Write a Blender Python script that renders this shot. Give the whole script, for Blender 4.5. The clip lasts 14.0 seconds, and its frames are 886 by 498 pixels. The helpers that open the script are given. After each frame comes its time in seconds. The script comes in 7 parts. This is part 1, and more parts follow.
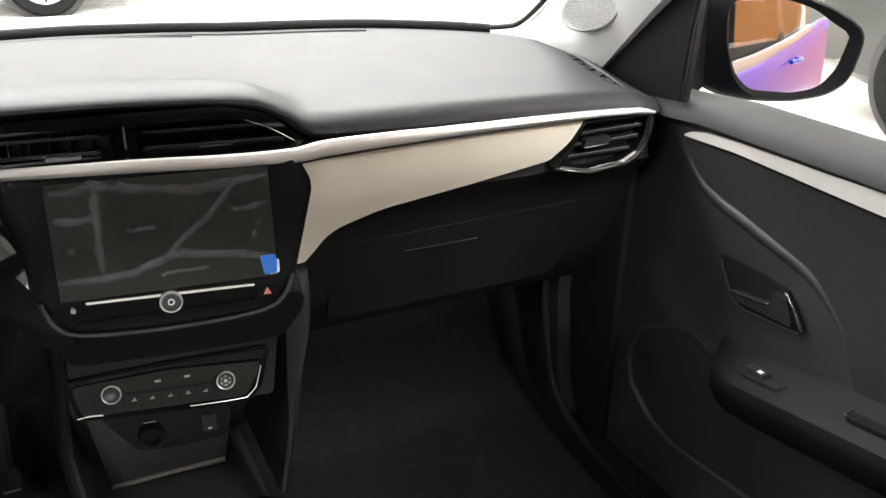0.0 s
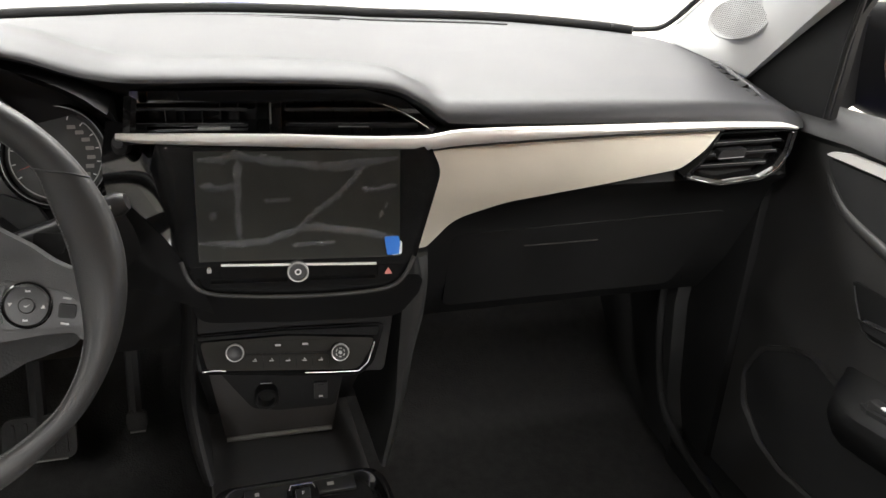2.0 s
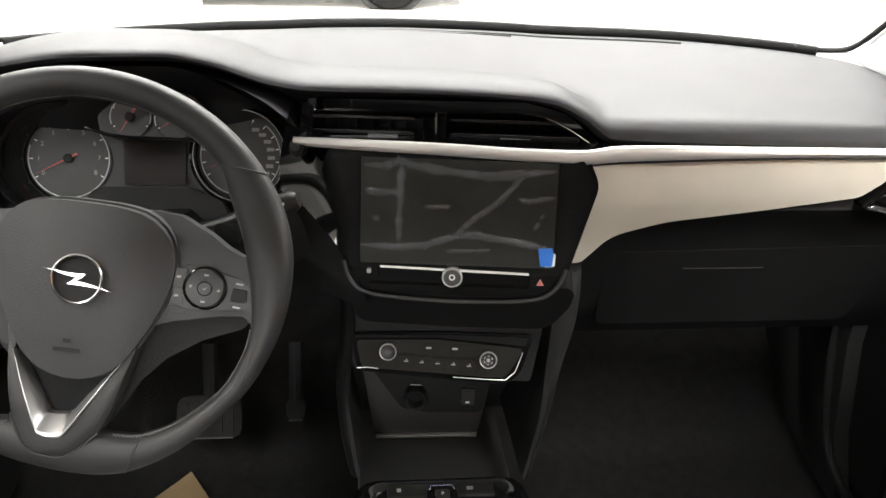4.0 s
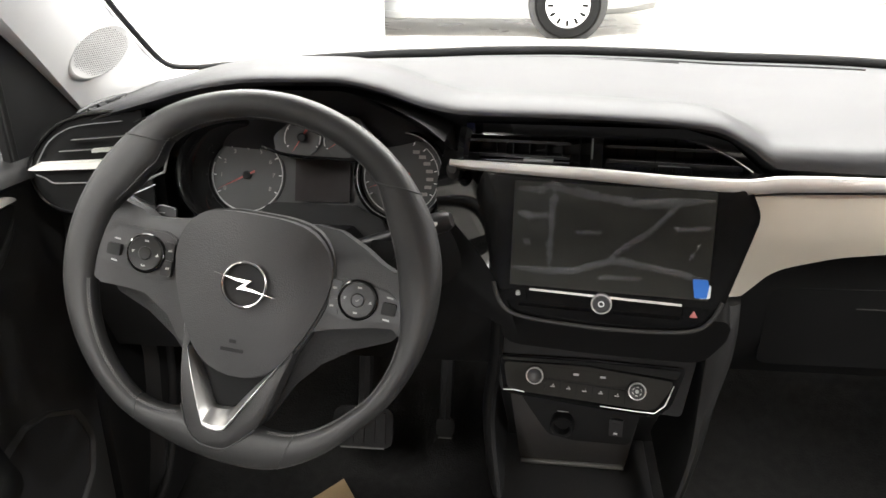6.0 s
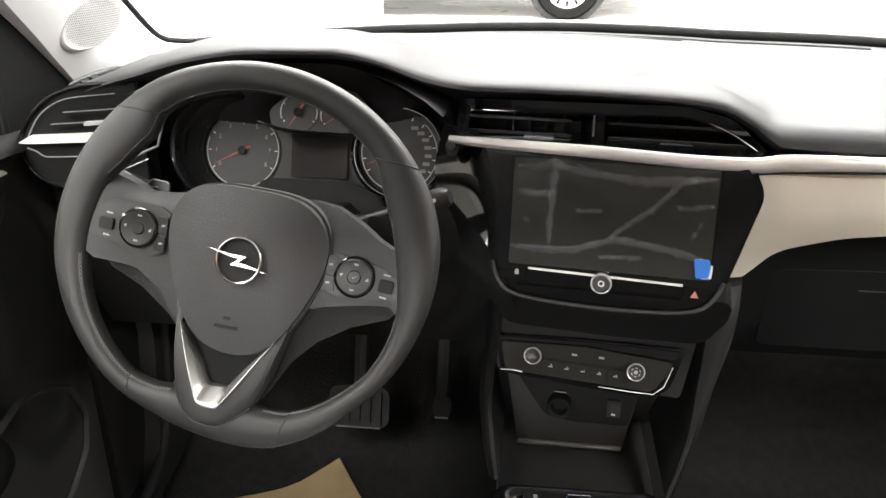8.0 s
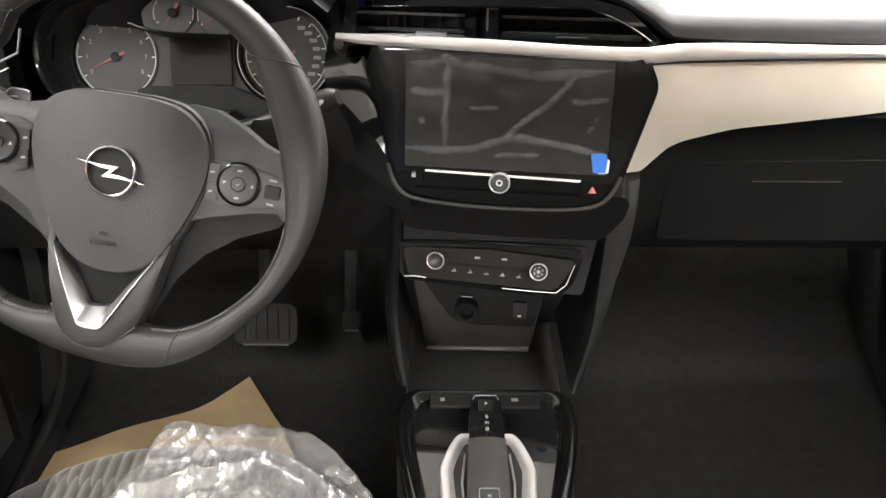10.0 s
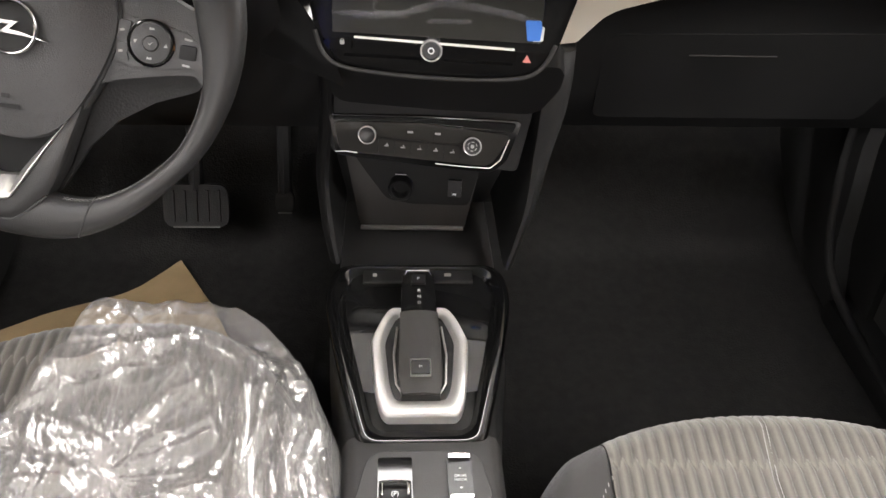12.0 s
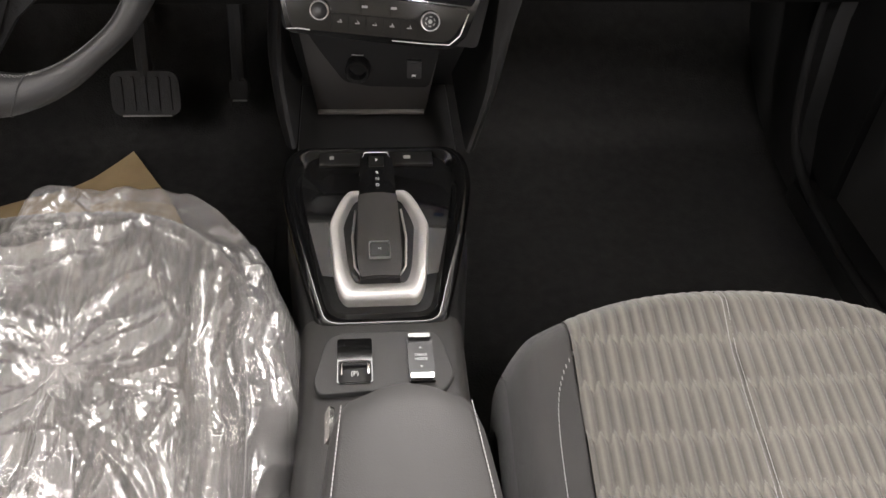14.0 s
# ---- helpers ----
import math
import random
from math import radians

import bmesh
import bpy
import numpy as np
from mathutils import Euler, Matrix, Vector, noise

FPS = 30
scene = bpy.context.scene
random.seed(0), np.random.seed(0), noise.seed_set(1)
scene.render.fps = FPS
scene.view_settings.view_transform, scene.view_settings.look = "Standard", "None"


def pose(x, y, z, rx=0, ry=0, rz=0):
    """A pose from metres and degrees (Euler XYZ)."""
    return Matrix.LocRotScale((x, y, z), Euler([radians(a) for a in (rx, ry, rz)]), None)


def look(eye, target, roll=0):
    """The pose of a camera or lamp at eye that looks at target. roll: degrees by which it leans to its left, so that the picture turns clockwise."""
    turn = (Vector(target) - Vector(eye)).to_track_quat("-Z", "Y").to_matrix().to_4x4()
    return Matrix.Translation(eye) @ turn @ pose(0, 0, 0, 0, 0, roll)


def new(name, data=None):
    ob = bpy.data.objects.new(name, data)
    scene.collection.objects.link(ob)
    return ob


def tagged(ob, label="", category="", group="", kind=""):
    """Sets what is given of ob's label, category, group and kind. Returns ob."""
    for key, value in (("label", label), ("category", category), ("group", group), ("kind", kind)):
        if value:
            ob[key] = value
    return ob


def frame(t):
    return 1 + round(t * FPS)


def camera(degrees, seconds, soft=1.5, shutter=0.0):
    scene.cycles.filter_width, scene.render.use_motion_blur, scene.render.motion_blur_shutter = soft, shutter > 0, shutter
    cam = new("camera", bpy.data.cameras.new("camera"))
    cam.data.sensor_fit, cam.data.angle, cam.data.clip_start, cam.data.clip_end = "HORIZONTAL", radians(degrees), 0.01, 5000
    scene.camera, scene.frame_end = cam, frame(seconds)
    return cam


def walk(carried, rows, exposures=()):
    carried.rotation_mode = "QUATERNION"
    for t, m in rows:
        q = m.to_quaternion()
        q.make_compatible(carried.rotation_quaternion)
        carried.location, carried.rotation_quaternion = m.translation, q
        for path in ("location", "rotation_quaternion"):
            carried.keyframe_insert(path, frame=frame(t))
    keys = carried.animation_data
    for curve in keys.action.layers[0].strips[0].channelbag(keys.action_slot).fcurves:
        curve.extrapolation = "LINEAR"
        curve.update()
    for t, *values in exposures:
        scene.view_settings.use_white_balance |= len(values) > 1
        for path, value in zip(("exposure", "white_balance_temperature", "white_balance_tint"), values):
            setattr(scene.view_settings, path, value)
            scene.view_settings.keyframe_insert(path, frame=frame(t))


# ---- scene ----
cam = camera(56.0, 14.0)
PATH = [
    (0, (-0.101, -0.851, 1.167), (0.726, 0.776, 0.35), 1.1),
    (0.5, (-0.104, -0.851, 1.169), (0.672, 0.802, 0.353), 2.0),
    (1, (-0.11, -0.852, 1.172), (0.606, 0.824, 0.348), 2.8),
    (1.5, (-0.107, -0.858, 1.172), (0.532, 0.844, 0.339), 3.1),
    (2, (-0.11, -0.861, 1.172), (0.457, 0.862, 0.33), 3.2),
    (2.5, (-0.112, -0.865, 1.169), (0.37, 0.885, 0.329), 3.1),
    (3, (-0.114, -0.87, 1.169), (0.274, 0.907, 0.337), 2.8),
    (5.5, (-0.08, -0.889, 1.169), (-0.202, 0.949, 0.391), -0.0),
    (6, (-0.082, -0.891, 1.168), (-0.296, 0.947, 0.409), -0.5),
    (6.5, (-0.086, -0.889, 1.167), (-0.351, 0.947, 0.418), -0.6),
    (7, (-0.089, -0.887, 1.166), (-0.357, 0.945, 0.412), -0.3),
    (9.5, (-0.067, -0.864, 1.139), (-0.113, 0.908, 0.215), 0.2),
    (10, (-0.059, -0.861, 1.131), (-0.069, 0.887, 0.158), 0.2),
    (10.5, (-0.051, -0.861, 1.118), (-0.036, 0.858, 0.096), 0.4),
    (11, (-0.05, -0.862, 1.114), (0.005, 0.827, 0.045), 1.2),
    (11.5, (-0.047, -0.863, 1.106), (0.051, 0.791, -0.015), 2.1),
    (12, (-0.043, -0.862, 1.098), (0.079, 0.752, -0.077), 2.6),
    (12.5, (-0.037, -0.863, 1.088), (0.088, 0.716, -0.133), 2.5),
    (13, (-0.038, -0.861, 1.076), (0.102, 0.68, -0.191), 3.1),
    (13.5, (-0.033, -0.86, 1.07), (0.124, 0.639, -0.245), 3.2),
    (14, (-0.028, -0.859, 1.066), (0.159, 0.601, -0.288), 3.5),
]
walk(cam, [(t, look(eye, target, roll)) for t, eye, target, roll in PATH],
     exposures=[(0, 0.18, 6500, 10), (3, 0.23, 6500, 10), (7, 0.38, 6500, 10), (9.5, 0.84, 6530, 10), (10.5, 0.97, 6550, 11), (11.5, 0.77, 6570, 12), (12.5, 0.45, 6600, 14), (14, 0.22, 6620, 14)])

# ---- showroom light ----
world = bpy.data.worlds.new("showroom_air")
scene.world = world
world.use_nodes = True
world.node_tree.nodes["Background"].inputs[0].default_value = (0.9, 0.95, 1.0, 1)
world.node_tree.nodes["Background"].inputs[1].default_value = 0.10


def area_lamp(name, x, y, z, sx, sy, watts, colour=(1.0, 0.985, 0.96), tip=0.0):
    data = bpy.data.lights.new(name, "AREA")
    data.shape, data.size, data.size_y = "RECTANGLE", sx, sy
    data.energy, data.color = watts, colour
    ob = new(name, data)
    ob.matrix_world = pose(x, y, z, tip, 0, 0)
    return ob


area_lamp("ceiling_lamp_front", 0.0, 4.5, 4.6, 8.0, 5.0, 2300)
area_lamp("ceiling_lamp_back", 0.0, -4.2, 4.6, 7.0, 5.0, 2000)
# added fill lamps beside the car, for cabin light and glints through the windows
for lamp_x, lamp_y in ((-4.5, -2.4), (4.5, -2.4), (-4.5, -0.6), (4.5, -0.6), (-4.8, 1.4), (4.8, 1.4)):
    area_lamp("side_fill_lamp", lamp_x, lamp_y, 3.0, 0.4, 0.4, 165 if lamp_x > 0 else 115)
# added spots, aimed through the rear window to fill the dark centre stack
for lamp_x, lamp_y in ((-3.4, -10.6), (-1.5, -11.0), (-0.2, -10.8), (0.75, -11.0)):
    area_lamp("rear_fill_spot", lamp_x, lamp_y, 3.55, 0.22, 0.22, 130, tip=70)


# ---- materials ----
def material(name, base, rough=0.5, metal=0.0, grain=0.0, grain_scale=900.0, mottle=0.0, mottle_scale=14.0, coat=0.0,
             spec=0.5, rough_vary=0.0, sheen=0.0, glow=None, glow_strength=0.0):
    m = bpy.data.materials.new(name)
    m.use_nodes = True
    nodes, links = m.node_tree.nodes, m.node_tree.links
    b = nodes["Principled BSDF"]
    b.inputs["Base Color"].default_value = (*base, 1)
    b.inputs["Roughness"].default_value = rough
    b.inputs["Metallic"].default_value = metal
    b.inputs["Coat Weight"].default_value = coat
    b.inputs["Coat Roughness"].default_value = 0.05
    b.inputs["Specular IOR Level"].default_value = spec
    b.inputs["Sheen Weight"].default_value = sheen
    if glow:
        b.inputs["Emission Color"].default_value = (*glow, 1)
        b.inputs["Emission Strength"].default_value = glow_strength
    place = nodes.new("ShaderNodeTexCoord")
    if mottle or rough_vary:
        n = nodes.new("ShaderNodeTexNoise")
        n.inputs["Scale"].default_value, n.inputs["Detail"].default_value = mottle_scale, 5
        links.new(place.outputs["Object"], n.inputs["Vector"])
        if mottle:
            r = nodes.new("ShaderNodeMapRange")
            r.inputs["From Min"].default_value, r.inputs["From Max"].default_value = 0.3, 0.7
            r.inputs["To Min"].default_value, r.inputs["To Max"].default_value = 1 - mottle, 1 + mottle
            links.new(n.outputs["Fac"], r.inputs["Value"])
            mix = nodes.new("ShaderNodeVectorMath")
            mix.operation = "SCALE"
            mix.inputs[0].default_value = base
            links.new(r.outputs["Result"], mix.inputs["Scale"])
            links.new(mix.outputs["Vector"], b.inputs["Base Color"])
        if rough_vary:
            r = nodes.new("ShaderNodeMapRange")
            r.inputs["From Min"].default_value, r.inputs["From Max"].default_value = 0.3, 0.7
            r.inputs["To Min"].default_value, r.inputs["To Max"].default_value = rough - rough_vary, rough + rough_vary
            links.new(n.outputs["Fac"], r.inputs["Value"])
            links.new(r.outputs["Result"], b.inputs["Roughness"])
    if grain:
        n = nodes.new("ShaderNodeTexVoronoi")
        n.inputs["Scale"].default_value = grain_scale
        links.new(place.outputs["Object"], n.inputs["Vector"])
        bump = nodes.new("ShaderNodeBump")
        bump.inputs["Strength"].default_value, bump.inputs["Distance"].default_value = grain, 0.0006
        links.new(n.outputs["Distance"], bump.inputs["Height"])
        links.new(bump.outputs["Normal"], b.inputs["Normal"])
    return m


M_DASH = material("dash_soft_plastic", (0.030, 0.030, 0.032), 0.52, grain=0.25, mottle=0.03, rough_vary=0.015, spec=0.28)
M_LOWER = material("lower_hard_plastic", (0.027, 0.0267, 0.0263), 0.45, grain=0.3, mottle=0.08, rough_vary=0.05)
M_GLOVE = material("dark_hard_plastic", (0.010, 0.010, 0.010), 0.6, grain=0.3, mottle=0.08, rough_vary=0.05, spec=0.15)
M_DARK = material("dark_moulding", (0.0165, 0.0165, 0.0163), 0.55, grain=0.3, mottle=0.08, rough_vary=0.05, spec=0.22)
M_JET = material("jet_gloss", (0.005, 0.005, 0.005), 0.05, rough_vary=0.02, mottle_scale=30, spec=0.45)
M_PIANO = material("piano_black", (0.008, 0.008, 0.008), 0.045, rough_vary=0.02, mottle_scale=30)
M_GLASS_BLACK = material("screen_glass", (0.010, 0.010, 0.0098), 0.10, rough_vary=0.03, mottle_scale=25, spec=0.4)
M_SILVER = material("satin_silver_trim", (0.74, 0.72, 0.69), 0.36, 0.30, rough_vary=0.04, mottle=0.03)
M_CHAMP = material("champagne_fascia", (0.90, 0.84, 0.71), 0.36, 0.28, rough_vary=0.05, mottle=0.03)
M_CHROME = material("chrome", (0.80, 0.79, 0.77), 0.12, 1.0)
M_METAL = material("spoke_metal", (0.46, 0.455, 0.44), 0.36, 0.9, rough_vary=0.03)
M_SATIN = material("satin_chrome", (0.78, 0.77, 0.74), 0.34, 0.75, rough_vary=0.02, mottle_scale=25)
M_LEATHER = material("wheel_leather", (0.0225, 0.0222, 0.0218), 0.47, grain=0.25, grain_scale=1100, mottle=0.08, rough_vary=0.05, spec=0.36)
M_BUTTON = material("button_plastic", (0.014, 0.014, 0.0143), 0.4, grain=0.2, mottle=0.05)
M_RING = material("bright_chrome", (0.86, 0.85, 0.82), 0.22, 0.6)
M_BADGE = material("polished_badge", (0.62, 0.615, 0.60), 0.20, 1.0)
M_SAIL = material("matte_black", (0.010, 0.010, 0.010), 0.5, mottle=0.1, spec=0.08)
M_SLAT = material("vent_slat", (0.020, 0.020, 0.0205), 0.20, mottle=0.06)
M_VOID = material("duct_dark", (0.028, 0.028, 0.028), 0.8)
M_CARPET = material("carpet", (0.0160, 0.0156, 0.0150), 0.95, grain=1.0, grain_scale=300, mottle=0.2, mottle_scale=60, spec=0.04)
M_RUBBER = material("rubber", (0.016, 0.016, 0.016), 0.6, grain=0.4, grain_scale=400, mottle=0.1, spec=0.2)
M_PILLAR = material("light_grey_pillar_trim", (0.68, 0.685, 0.68), 0.55, grain=0.2, mottle=0.03)
M_DOOR = material("door_card", (0.020, 0.0195, 0.019), 0.5, grain=0.4, mottle=0.08, rough_vary=0.05)
M_MARK = material("white_print", (0.75, 0.75, 0.74), 0.5)
M_GREYMARK = material("grey_print", (0.30, 0.30, 0.29), 0.5)
M_SCALE = material("scale_print", (0.46, 0.46, 0.45), 0.5)
M_RED = material("red_print", (0.36, 0.055, 0.04), 0.4)
M_BLUE = material("blue_tab", (0.01, 0.16, 0.62), 0.35, mottle=0.08)
M_THREAD = material("grey_thread", (0.30, 0.295, 0.29), 0.7)
M_RIMTHREAD = material("dark_grey_thread", (0.11, 0.108, 0.105), 0.7)
M_FABRIC_DARK = material("seat_side_fabric", (0.021, 0.020, 0.0192), 0.85, grain=0.6, grain_scale=1500, mottle=0.06, sheen=0.2)
M_PAPER = material("kraft_paper", (0.28, 0.20, 0.105), 0.75, mottle=0.08, mottle_scale=20)
M_FLOOR = material("showroom_floor", (0.50, 0.48, 0.44), 0.3, mottle=0.04, mottle_scale=2, rough_vary=0.06)
M_WALL = material("showroom_wall", (0.85, 0.85, 0.84), 0.7, mottle=0.03, mottle_scale=1)
M_WALLGREY = material("greyed_back_wall", (0.20, 0.195, 0.18), 0.7, mottle=0.05, mottle_scale=1)
M_ORANGE = material("orange_wall", (0.42, 0.16, 0.035), 0.5, mottle=0.08, mottle_scale=2)
M_BODY_BLUE = material("blue_paint", (0.016, 0.030, 0.30), 0.30, 0.1, coat=0.25, spec=0.3)
M_BODY_SILVER = material("silver_paint", (0.27, 0.275, 0.28), 0.3, 0.5, coat=0.6, mottle=0.03)
M_BODY_GREY = material("grey_paint", (0.026, 0.028, 0.025), 0.35, 0.1, coat=0.3, mottle=0.03)
M_DOORARM = material("door_armrest_plastic", (0.009, 0.009, 0.009), 0.6, grain=0.4, mottle=0.08, spec=0.10)
M_TYRE = material("tyre", (0.008, 0.008, 0.008), 0.7, grain=0.4, grain_scale=60, mottle=0.1, spec=0.08)
M_HUBCAP = material("hubcap_white_silver", (0.75, 0.75, 0.74), 0.35, 0.3)
M_BLACK = material("black_trim", (0.016, 0.016, 0.016), 0.65, mottle=0.1, spec=0.2)
M_CASING = material("mirror_casing_black", (0.004, 0.004, 0.0042), 0.55, mottle=0.1, spec=0.03)
M_MIRROR = material("mirror_glass", (0.62, 0.63, 0.64), 0.015, 1.0)
M_CONSOLE = material("console_plastic", (0.027, 0.0258, 0.0247), 0.58, grain=0.25, grain_scale=900, mottle=0.06, rough_vary=0.05, spec=0.38)
M_ARM = material("armrest_leatherette", (0.023, 0.022, 0.021), 0.62, grain=0.12, grain_scale=900, mottle=0.05, rough_vary=0.05, spec=0.34)
M_GRIP = material("lever_grip", (0.038, 0.0365, 0.034), 0.5, grain=0.3, grain_scale=700, mottle=0.05)
M_BEZEL = material("brushed_bezel", (0.62, 0.61, 0.59), 0.38, 0.55, rough_vary=0.03)
M_PANELFACE = material("panel_face", (0.026, 0.025, 0.023), 0.035, mottle=0.05, spec=0.35)
M_SPOKE = material("spoke_plastic", (0.020, 0.020, 0.0197), 0.45, grain=0.3, mottle=0.06, spec=0.4)
M_COVER = material("airbag_cover", (0.033, 0.033, 0.033), 0.5, grain=0.35, grain_scale=700, mottle=0.06, spec=0.42)
M_DIALFACE = material("dial_face", (0.046, 0.047, 0.046), 0.6, mottle=0.05)
M_LCD = material("dark_display", (0.030, 0.026, 0.026), 0.32, rough_vary=0.05, spec=0.12)
M_RAIL = material("window_rail", (0.0148, 0.0148, 0.0148), 0.6, grain=0.4, mottle=0.06, spec=0.14)
M_INSERT = material("door_insert", (0.015, 0.015, 0.0153), 0.65, grain=0.5, mottle=0.08, spec=0.25)
M_SILVERTRIM = material("grey_moulding", (0.30, 0.29, 0.27), 0.35, 0.4)
M_BODY_DARK = material("black_paint", (0.010, 0.010, 0.011), 0.15, coat=1.0)
M_KEY = material("key_plastic", (0.008, 0.008, 0.0078), 0.34, grain=0.15, mottle=0.06, spec=0.35)
M_DIMMARK = material("dim_print", (0.28, 0.27, 0.25), 0.5)
M_REDLIT = material("red_triangle", (0.50, 0.15, 0.13), 0.4)
M_TRAY = material("tray_plastic", (0.034, 0.0325, 0.031), 0.5, grain=0.3, mottle=0.08, spec=0.3)
M_LIP = material("tray_lip_plastic", (0.14, 0.135, 0.125), 0.45, mottle=0.08)
M_SATINGREY = material("satin_grey", (0.25, 0.25, 0.25), 0.3, 0.5)
M_HOLE = material("grille_hole_grey", (0.22, 0.22, 0.22), 0.7, mottle=0.05)
M_HEAD = material("headliner", (0.50, 0.50, 0.49), 0.9, grain=0.5, grain_scale=500, mottle=0.03)


def clear_film(name, cover, tint, rough, bump_scale, bump, skin=0.0, spec=0.9):
    """Thin clear plastic: mostly see-through, with a glossy skin."""
    m = bpy.data.materials.new(name)
    m.use_nodes = True
    nodes, links = m.node_tree.nodes, m.node_tree.links
    b = nodes["Principled BSDF"]
    b.inputs["Base Color"].default_value = (*tint, 1)
    b.inputs["Roughness"].default_value = rough
    b.inputs["Specular IOR Level"].default_value = spec
    b.inputs["Metallic"].default_value = skin
    see = nodes.new("ShaderNodeBsdfTransparent")
    mix = nodes.new("ShaderNodeMixShader")
    mix.inputs[0].default_value = cover
    links.new(see.outputs[0], mix.inputs[1])
    links.new(b.outputs[0], mix.inputs[2])
    links.new(mix.outputs[0], nodes["Material Output"].inputs["Surface"])
    place = nodes.new("ShaderNodeTexCoord")
    n = nodes.new("ShaderNodeTexNoise")
    n.inputs["Scale"].default_value, n.inputs["Detail"].default_value = bump_scale, 4
    bp = nodes.new("ShaderNodeBump")
    bp.inputs["Strength"].default_value, bp.inputs["Distance"].default_value = bump, 0.002
    links.new(place.outputs["Object"], n.inputs["Vector"])
    links.new(n.outputs["Fac"], bp.inputs["Height"])
    links.new(bp.outputs["Normal"], b.inputs["Normal"])
    return m


def fabric(name, base, light):
    """Woven cloth: fine weave, soft blotches and a second, paler tone along the ribs."""
    m = material(name, base, 0.9, sheen=0.3)
    nodes, links = m.node_tree.nodes, m.node_tree.links
    b = nodes["Principled BSDF"]
    place = nodes.new("ShaderNodeTexCoord")
    fine, wide = nodes.new("ShaderNodeTexNoise"), nodes.new("ShaderNodeTexNoise")
    fine.inputs["Scale"].default_value, wide.inputs["Scale"].default_value = 900, 22
    fine.inputs["Detail"].default_value = 3
    ramp = nodes.new("ShaderNodeMix")
    ramp.data_type = "RGBA"
    ramp.inputs["A"].default_value, ramp.inputs["B"].default_value = (*base, 1), (*light, 1)
    add = nodes.new("ShaderNodeMath")
    add.operation, add.use_clamp = "MULTIPLY_ADD", True
    for n in (fine, wide):
        links.new(place.outputs["Object"], n.inputs["Vector"])
    add.inputs[1].default_value = 0.7
    links.new(fine.outputs["Fac"], add.inputs[0])
    off = nodes.new("ShaderNodeMath")
    off.operation = "MULTIPLY"
    off.inputs[1].default_value = 0.5
    links.new(wide.outputs["Fac"], off.inputs[0])
    links.new(off.outputs[0], add.inputs[2])
    rib = nodes.new("ShaderNodeAttribute")
    rib.attribute_name = "rib_tone"
    both = nodes.new("ShaderNodeMath")
    both.operation = "MULTIPLY_ADD"
    both.inputs[1].default_value = 1.0
    links.new(rib.outputs["Fac"], both.inputs[0])
    half = nodes.new("ShaderNodeMath")
    half.operation = "MULTIPLY_ADD"
    half.inputs[1].default_value, half.inputs[2].default_value = 0.7, -0.42
    links.new(add.outputs[0], half.inputs[0])
    links.new(half.outputs[0], both.inputs[2])
    links.new(both.outputs[0], ramp.inputs["Factor"])
    links.new(ramp.outputs["Result"], b.inputs["Base Color"])
    bump = nodes.new("ShaderNodeBump")
    bump.inputs["Strength"].default_value, bump.inputs["Distance"].default_value = 0.5, 0.0006
    links.new(fine.outputs["Fac"], bump.inputs["Height"])
    links.new(bump.outputs["Normal"], b.inputs["Normal"])
    return m


def window_pane(name, skin=0.02):
    """Clear glass: see-through, with a faint mirror skin."""
    m = bpy.data.materials.new(name)
    m.use_nodes = True
    nodes, links = m.node_tree.nodes, m.node_tree.links
    nodes.remove(nodes["Principled BSDF"])
    see, gloss, mix = nodes.new("ShaderNodeBsdfTransparent"), nodes.new("ShaderNodeBsdfGlossy"), nodes.new("ShaderNodeMixShader")
    see.inputs[0].default_value = (0.97, 0.98, 0.975, 1)
    gloss.inputs["Roughness"].default_value = 0.01
    mix.inputs[0].default_value = skin
    links.new(see.outputs[0], mix.inputs[1])
    links.new(gloss.outputs[0], mix.inputs[2])
    links.new(mix.outputs[0], nodes["Material Output"].inputs["Surface"])
    return m


M_FABRIC = fabric("seat_rib_fabric", (0.048, 0.0445, 0.039), (0.150, 0.140, 0.122))
M_PANE = window_pane("windscreen_glass")
M_SIDEPANE = window_pane("side_glass", 0.35)
M_FILM = clear_film("film_fold", 0.19, (0.46, 0.48, 0.51), 0.06, 520, 1.0, 0.5)
M_FILM_FLAT = material("film_sheet", (0.031, 0.031, 0.028), 0.14, mottle=0.06, mottle_scale=12, rough_vary=0.03, spec=0.42)
M_WRAP = clear_film("seat_wrap", 0.50, (0.62, 0.605, 0.59), 0.13, 260, 0.35, 0.55)


# ---- building helpers ----
def part(name, bm, mat, parent=None, label="", smooth=True):
    bmesh.ops.recalc_face_normals(bm, faces=bm.faces[:])
    me = bpy.data.meshes.new(name)
    for f in bm.faces:
        f.smooth = smooth
    bm.to_mesh(me)
    bm.free()
    me.materials.append(mat)
    if smooth:
        me.set_sharp_from_angle(angle=radians(38))
    ob = new(name, me)
    if parent:
        ob.parent = parent
        ob.matrix_parent_inverse = parent.matrix_basis.inverted()
    if label:
        tagged(ob, label)
    return ob


def thing(name, x, y, z, label, category, group="", kind=""):
    ob = new(name)
    ob.empty_display_size = 0.05
    ob.matrix_basis = pose(x, y, z)
    return tagged(ob, label, category, group, kind)


